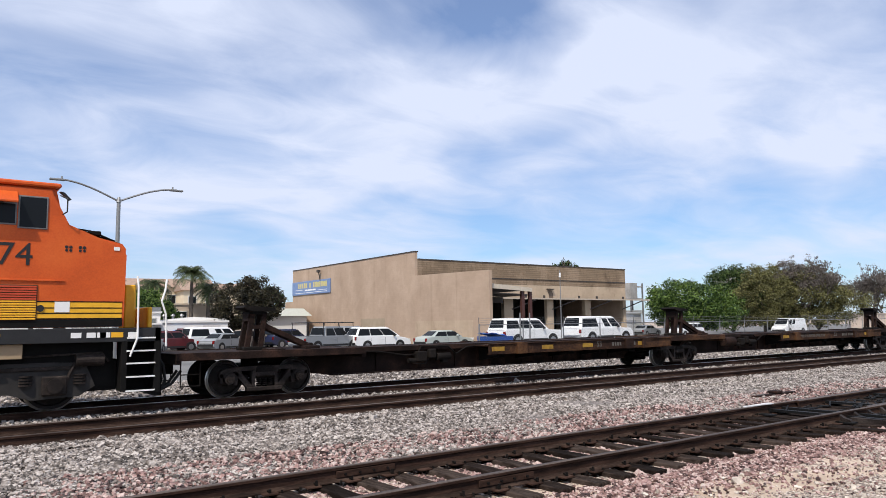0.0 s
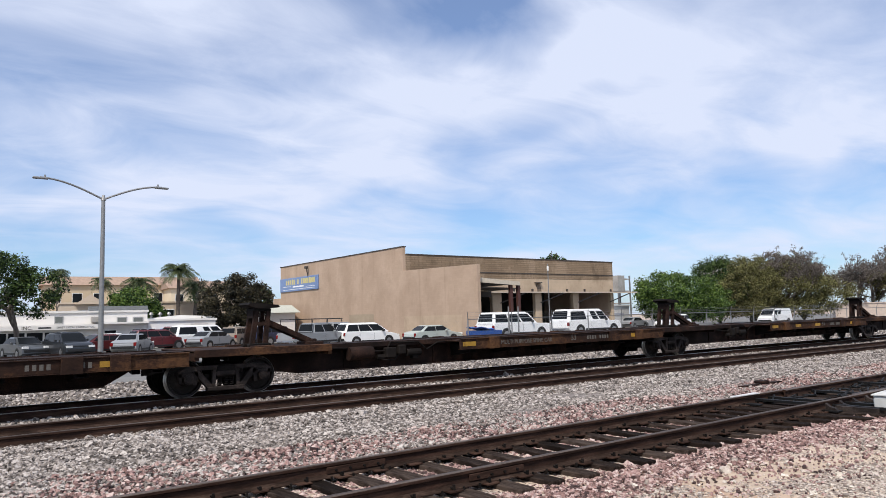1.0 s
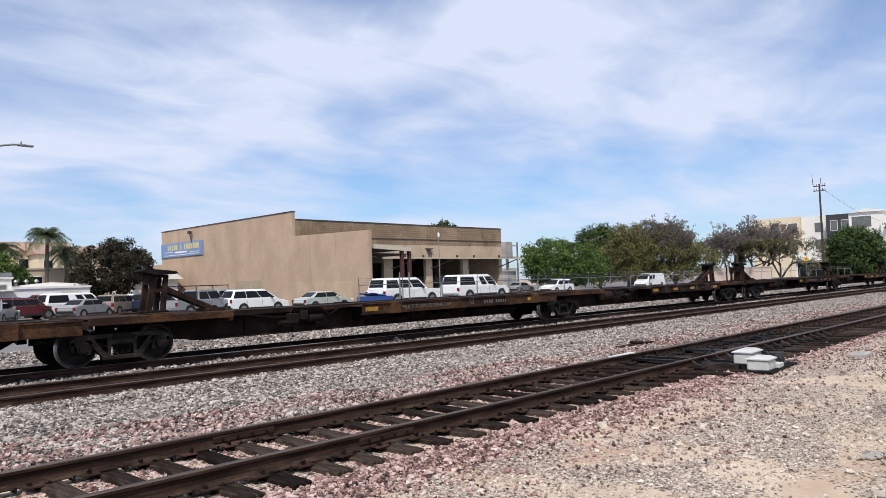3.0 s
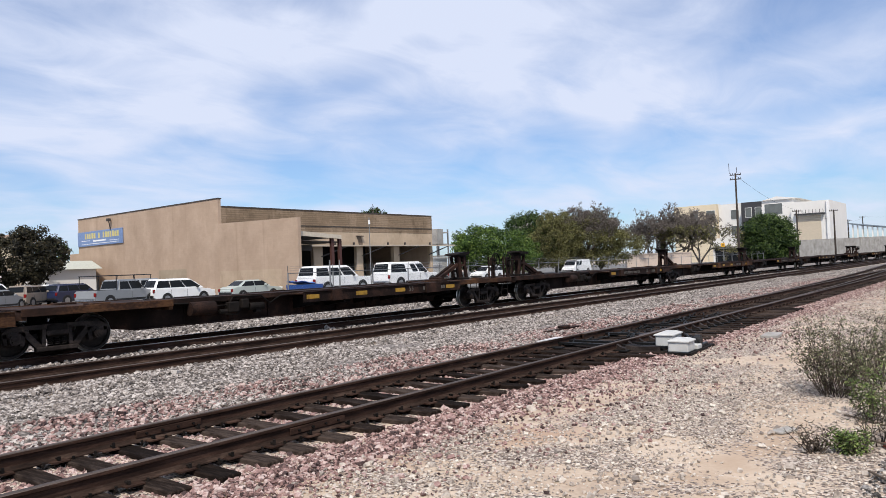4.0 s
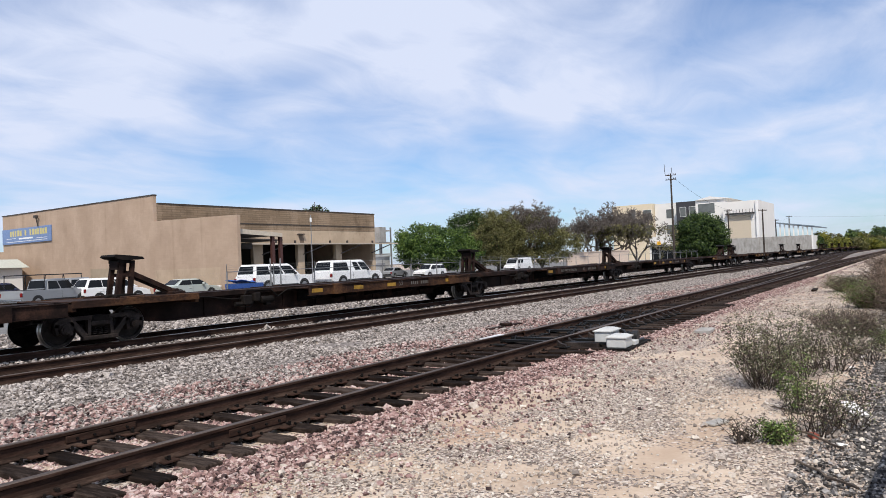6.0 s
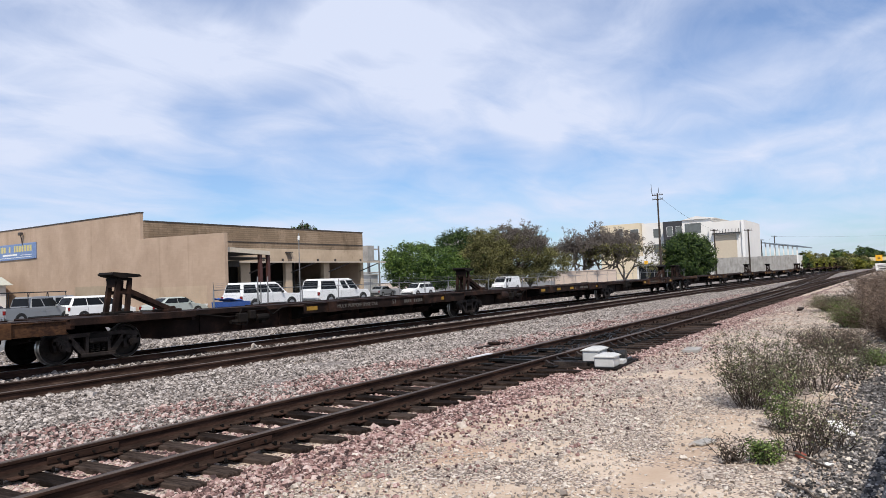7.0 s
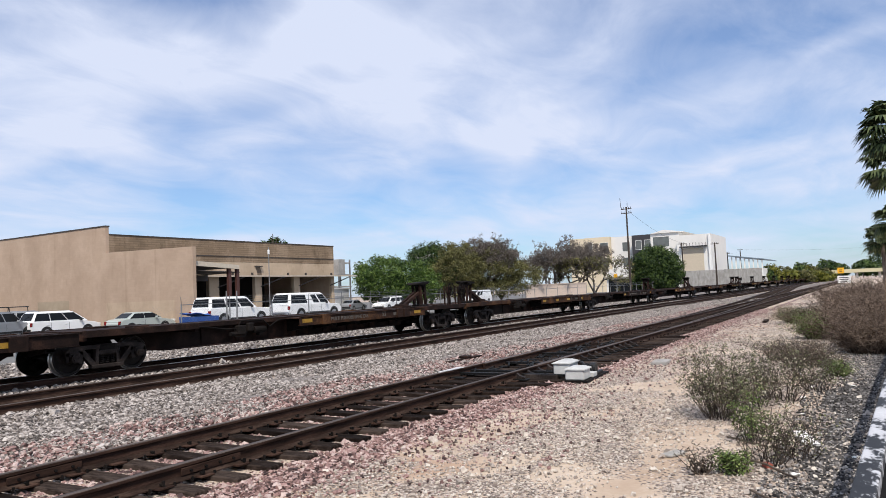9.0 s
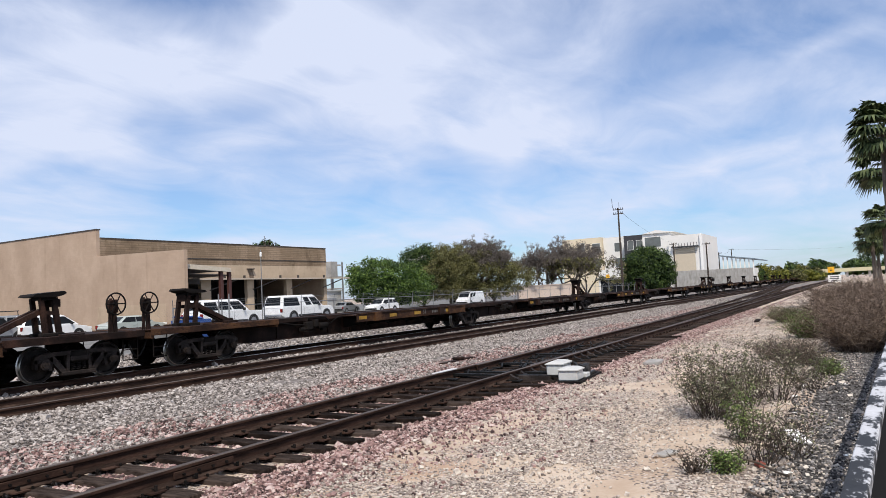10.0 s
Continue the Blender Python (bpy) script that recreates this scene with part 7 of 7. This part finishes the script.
weed(7.6, 1.57, 0.28, 0.13, "low dead brown tuft of weeds", 9, 30, 0)
weed(15.8, 0.58, 0.26, 0.20, "small bright green tuft on gravel", 10, 50, 5, M_GRASS, 0)
weed(17.5, 1.2, 0.34, 0.7, "low brown weeds along the gravel", 11, 80, 3, M_DRYW)
weed(19.2, 1.6, 0.36, 0.8, "low brown weeds near the brush", 12, 80, 3, M_DRYW)


M_BRUSH = material("dry brown brush stems", [(0.045, 0.030, 0.022), (0.12, 0.083, 0.060), (0.24, 0.178, 0.132)], 5, 0.95, 0, 0, 30, island=True, spread=0.5)
M_DRY = leaves_mat("dry brown leaves", (0.045, 0.032, 0.024), (0.11, 0.08, 0.058), (0.20, 0.155, 0.115))


def brush(x, y, height, radius, label, seed, stems=240, leafy=0, leaf=None):
    rng = random.Random(seed)
    t = thing("dry_brush", pose(x, y, -0.06), label, "brush")
    bm = B()
    tips = []
    for _ in range(stems):
        a, rr = rng.uniform(0, 2 * math.pi), radius * math.sqrt(rng.random())
        p = Vector((rr * 0.55 * math.cos(a), rr * 0.55 * math.sin(a), 0))
        lean = Vector((rng.uniform(-1, 1), rng.uniform(-1, 1), 0)) * 0.6
        q = p
        h = height * rng.uniform(0.4, 1.0) * (1 - 0.25 * rr / radius)
        for k in range(5):
            u = (k + 1) / 5
            nx = p + Vector((rr * 0.5 * u * math.cos(a), rr * 0.5 * u * math.sin(a), h * u ** 0.85)) + lean * u * u * 0.8
            tube(bm, q, nx, 0.010 * (1.2 - 0.2 * k), 0.010 * (1.0 - 0.2 * k), seg=3, cap=False)
            for _ in range(3):
                e = nx + Vector((rng.uniform(-1, 1), rng.uniform(-1, 1), rng.uniform(-0.3, 0.9))) * 0.30
                tube(bm, nx, e, 0.005, 0.003, seg=3, cap=False)
                tips.append(e)
            q = nx
    part("stalk", bm, M_BRUSH, t)
    if leafy:
        link("leaves", leaf_mesh([(*p, 0.12) for p in tips], leafy, 0.018, seed, 0.3), leaf, t)
    return t


brush(20.6, 0.05, 1.1, 0.9, "low dense dry brown brush beside the path", 9, 220, 1, M_DRY)
brush(22.2, -0.35, 1.6, 1.3, "dense dry brown brush beside the path", 1, 330, 1, M_DRY)
brush(24.6, -0.2, 1.8, 1.5, "tall dry brown brush beside the path", 2, 330, 1, M_DRY)
brush(28.5, 0.0, 1.75, 1.6, "dry brown brush with grey stems", 3, 260, 1, M_DRY)
brush(33.5, 0.0, 1.8, 2.0, "dry brown brush farther along the path", 4, 260, 1, M_DRY)
brush(40.0, 0.1, 1.8, 2.2, "pale dry brush far along the path", 5, 220, 4, M_DRY)
brush(25.2, 1.45, 0.75, 0.55, "green weedy shrub beside the dry brush", 6, 80, 6, M_GRASS)
brush(34.0, 2.3, 0.6, 1.2, "low pale green weeds beside the track", 7, 120, 8, M_WEED)
brush(52.0, 0.6, 1.8, 2.6, "pale dry brush by the far signs", 8, 200, 5, M_DRY)


def barrier():
    t = thing("path_railing", pose(0, 0, 0), "black steel railing with peeling white top rail", "railing", kind="structure")
    a, b = Vector((2.0, 0.114, 0)), Vector((24.0, -1.03, 0))
    d = (b - a).normalized()
    o = Vector((-d.y, d.x, 0))
    n = 60
    pw = material("peeling white over black", [(0.012, 0.012, 0.013), (0.014, 0.014, 0.015), (0.015, 0.015, 0.016), (0.02, 0.02, 0.021), (0.50, 0.50, 0.51), (0.54, 0.54, 0.55), (0.56, 0.56, 0.57), (0.60, 0.60, 0.61)], 3.0, 0.6, 0, 0.1, 26, stretch=(1.0, 2.0, 0.7))
    bm = B()
    for s0, s1, z0, z1 in ((-0.042, 0.042, 1.04, 1.10), (-0.03, 0.03, 0.12, 0.17)):
        vs = [bm.verts.new(p + Vector((0, 0, z))) for z in (z0, z1) for p in (a + o * s0, b + o * s0, b + o * s1, a + o * s1)]
        for q in ((3, 2, 1, 0), (4, 5, 6, 7), (0, 1, 5, 4), (1, 2, 6, 5), (2, 3, 7, 6), (3, 0, 4, 7)):
            bm.faces.new([vs[i] for i in q])
    bmesh.ops.bevel(bm, geom=list(bm.edges), offset=0.006, segments=1, affect="EDGES")
    part("top_rail", bm, pw, t)
    ln = (b - a).length
    k = 0
    while k * 0.10 < ln:
        p = a + d * (k * 0.10)
        post = k % 24 == 0
        r = 0.03 if post else 0.010
        bm = B()
        box(bm, p.x - r, p.x + r, p.y - r, p.y + r, -0.06, 1.037)
        part("post" if post else "bar", bm, M_BLACK, t)
        k += 1


barrier()


def litter():
    rng = random.Random(5)
    for k in range(11):
        x, y = rng.uniform(7.5, 16.0), rng.uniform(0.15, 1.3)
        bm = B()
        bmesh.ops.create_grid(bm, x_segments=3, y_segments=3, size=rng.uniform(0.018, 0.042))
        for v in bm.verts:
            v.co.z = 0.015 + rng.uniform(0, 0.03)
        o = part("paper_scrap", bm, M_WHITE)
        o.matrix_world = pose(x, y, -0.06, rng.uniform(-8, 8), rng.uniform(-8, 8), rng.uniform(0, 360))
        sol = o.modifiers.new("thick", "SOLIDIFY")
        sol.thickness = 0.004
        tagged(o, "crumpled scrap of white paper on gravel", "litter", "scraps of litter")
    for k in range(3):
        bm = B()
        pts = [Vector((0, 0, 0.03))]
        for i in range(5):
            pts.append(pts[-1] + Vector((0.16, rng.uniform(-0.05, 0.05), rng.uniform(-0.005, 0.012))))
        path_tube(bm, pts, 0.012, 5)
        o = part("fallen_stick", bm, M_STEM)
        o.matrix_world = pose(6.4 + 1.2 * k, 0.5 + 0.2 * k, -0.05, 0, 0, rng.uniform(20, 70))
        tagged(o, "dry fallen stick on the gravel", "stick")


litter()
bm = B()
prism(bm, [(-25.0, -3.0), (60, -4.0), (60, 0.6)] + [(60 - 0.6 * k, 0.62 + 0.14 * math.sin(k * 0.9) + 0.09 * math.sin(k * 2.3)) for k in range(5, 140)] + [(-25.0, 0.6)], -0.2, -0.054, "z")
tagged(part("path_verge", bm, material("grey cinder gravel", [(0.03, 0.027, 0.025), (0.07, 0.064, 0.060), (0.15, 0.14, 0.132)], 6, 0.95, 0, 0.6, 60)), "strip of grey cinder gravel by the railing", "path", kind="structure")
# ---- loose stone ----
def stone_shapes(n, seed):
    """Angular blocks: cubes with every corner pulled about."""
    v = np.array([(x, y, z) for x in (-1, 1) for y in (-1, 1) for z in (-1, 1)], float) * 0.72
    f = np.array([(0, 1, 3), (0, 3, 2), (4, 6, 7), (4, 7, 5), (0, 4, 5), (0, 5, 1), (2, 3, 7), (2, 7, 6), (0, 2, 6), (0, 6, 4), (1, 5, 7), (1, 7, 3)])
    rng = np.random.default_rng(seed)
    return v[None] * rng.uniform(0.55, 1.3, (n, len(v), 3)), f


SHAPES, STONE_F = stone_shapes(24, 5)


def scatter(name, pts, size, mat, label, seed, sink=0.25):
    """Crushed stones at pts (n x 3), each turned and sized by chance, joined."""
    rng = np.random.default_rng(seed)
    n = len(pts)
    q = rng.normal(size=(n, 4)); q /= np.linalg.norm(q, axis=1)[:, None]
    w, x, y, z = q.T
    rot = np.stack([1 - 2 * (y * y + z * z), 2 * (x * y - z * w), 2 * (x * z + y * w), 2 * (x * y + z * w), 1 - 2 * (x * x + z * z), 2 * (y * z - x * w), 2 * (x * z - y * w), 2 * (y * z + x * w), 1 - 2 * (x * x + y * y)], 1).reshape(n, 3, 3)
    sc = (size * rng.lognormal(0, 0.32, n))[:, None] * rng.uniform(0.65, 1.25, (n, 3))
    v = SHAPES[rng.integers(0, len(SHAPES), n)] * sc[:, None, :]
    v = np.einsum("nij,nkj->nki", rot, v)
    v[:, :, 2] *= 0.8
    v += pts[:, None, :] + np.array([0, 0, size * sink])
    k = v.shape[1]
    faces = (STONE_F[None] + (np.arange(n) * k)[:, None, None]).reshape(-1, 3)
    ob = link(name, raw_mesh(name, v.reshape(-1, 3), faces), mat)
    return tagged(ob, label, "gravel", kind="stuff")


def strewn(n, x0, x1, y0, y1, z, seed, near=6.0, keep=None, rut=False):
    """Points on a strip, thinning out along it with the distance."""
    rng = np.random.default_rng(seed)
    u = rng.random(n)
    x = x0 + (np.power((x1 - x0) / near + 1, u) - 1) * near
    y = rng.uniform(y0, y1, n)
    p = np.stack([x, y, np.full(n, z)], 1)
    p = p if keep is None else p[keep(p[:, 0], p[:, 1], rng)]
    if rut:  # few pebbles lie in the worn wheel rut
        d = np.hypot((p[:, 0] - RUT[0]) / RUT[2], (p[:, 1] - RUT[1] + 0.1 * (p[:, 0] - RUT[0])) / RUT[3])
        p = p[d + rng.normal(0, 0.25, len(p)) > 0.9]
    return p


def off_ties(x, y, rng):
    d = np.abs(np.abs(y - TRACKS["near"]) - HALF)
    return (d > 0.09)


def heap(x, y):
    return 0.03 * np.sin(x * 0.9 + y) * np.sin(y * 1.7) + 0.02 * np.sin(x * 2.3)


p = strewn(82000, -3, 75, 8.75, 13.15, -0.02, 11, 14)
p[:, 2] += heap(p[:, 0], p[:, 1])
scatter("ballast_stones", p, 0.0235, M_BALLAST, "loose grey crushed stones between the tracks", 1)
p = strewn(13000, -3, 60, 8.2, 10.4, 0.0, 12, 14)
scatter("pink_ballast_stones", p, 0.026, M_PINK, "loose pink crushed stones between the tracks", 2)
p = strewn(32000, -3, 50, 5.0, 6.3, -0.06, 13, 12, off_ties)
p[:, 2] += np.interp(p[:, 1], [5.0, 5.5, 5.85, 6.3], [-0.02, 0.02, 0.0, -0.025])
scatter("pink_ballast_stones", p, 0.021, M_PINK, "loose pink crushed stones on the track shoulder", 3)
p = strewn(24000, -3, 60, 6.55, 7.86, -0.075, 14, 12, off_ties)
scatter("pink_ballast_stones", p, 0.026, M_PINK, "loose pink crushed stones between the ties", 4)
p = strewn(14000, -3, 60, 12.9, 13.75, 0.0, 33, 14)
scatter("ballast_stones", p, 0.026, M_BALLAST, "loose grey crushed stones over the tie ends", 34)
p = strewn(9000, 0, 80, 15.3, 17.4, -0.01, 15, 16)
scatter("ballast_stones", p, 0.036, M_BALLAST, "loose grey crushed stones between the main tracks", 5)
p = strewn(11000, 0, 90, 19.1, 26.8, -0.02, 16, 20)
scatter("ballast_stones", p, 0.045, M_BALLAST, "loose grey crushed stones beyond the train", 6)
p = strewn(46000, 2.0, 60, 0.0, 5.0, -0.055, 17, 9, lambda x, y, r: (np.sin(x * 0.8 + 2 * np.sin(y * 0.9)) + np.sin(y * 1.6 + x * 0.35) + r.normal(0, 0.6, len(x))) > -0.5, rut=True)
scatter("pebbles", p, 0.012, M_PEBBLE, "small pale pebbles strewn on the dirt", 7)
p = strewn(2600, 2.5, 60, 0.0, 5.4, -0.05, 18, 9)
scatter("stones", p, 0.024, M_PEBBLE, "larger loose stones strewn on the dirt", 8)
p = strewn(17000, 2.5, 60, 2.9, 5.4, -0.05, 19, 10, lambda x, y, r: r.random(len(x)) < np.interp(y + 0.5 * np.sin(x * 0.8), [2.6, 4.0, 5.2], [0.0, 0.22, 1.0]))
scatter("pink_ballast_stones", p, 0.017, M_PINK, "pink stones spilled onto the dirt", 9)
p = strewn(16000, 2.5, 30, -0.4, 1.0, -0.05, 31, 8)
scatter("cinder_gravel", p, 0.013, material("dark cinder stones", [(0.02, 0.018, 0.017), (0.065, 0.06, 0.056), (0.13, 0.12, 0.113), (0.34, 0.32, 0.305)], 9, 0.95, bump=0.3, island=True, spread=0.5), "loose grey cinder gravel along the railing", 32)


def motions():
    last = frame(10.0) - 1
    step = SPEED / FPS / WHEEL_R
    for ob, s in MOVING:
        walk(ob, [(q, pose(s - SPEED * q, TRACKS["far"], RAIL_TOP + 0.004)) for q in (0.0, 5.0, 10.0)])
    for ob, x in SPINNING:
        walk(ob, [(f / FPS, pose(x, 0, 0.44, 0, -math.degrees(step) * f, 0)) for f in range(last + 1)])


motions()
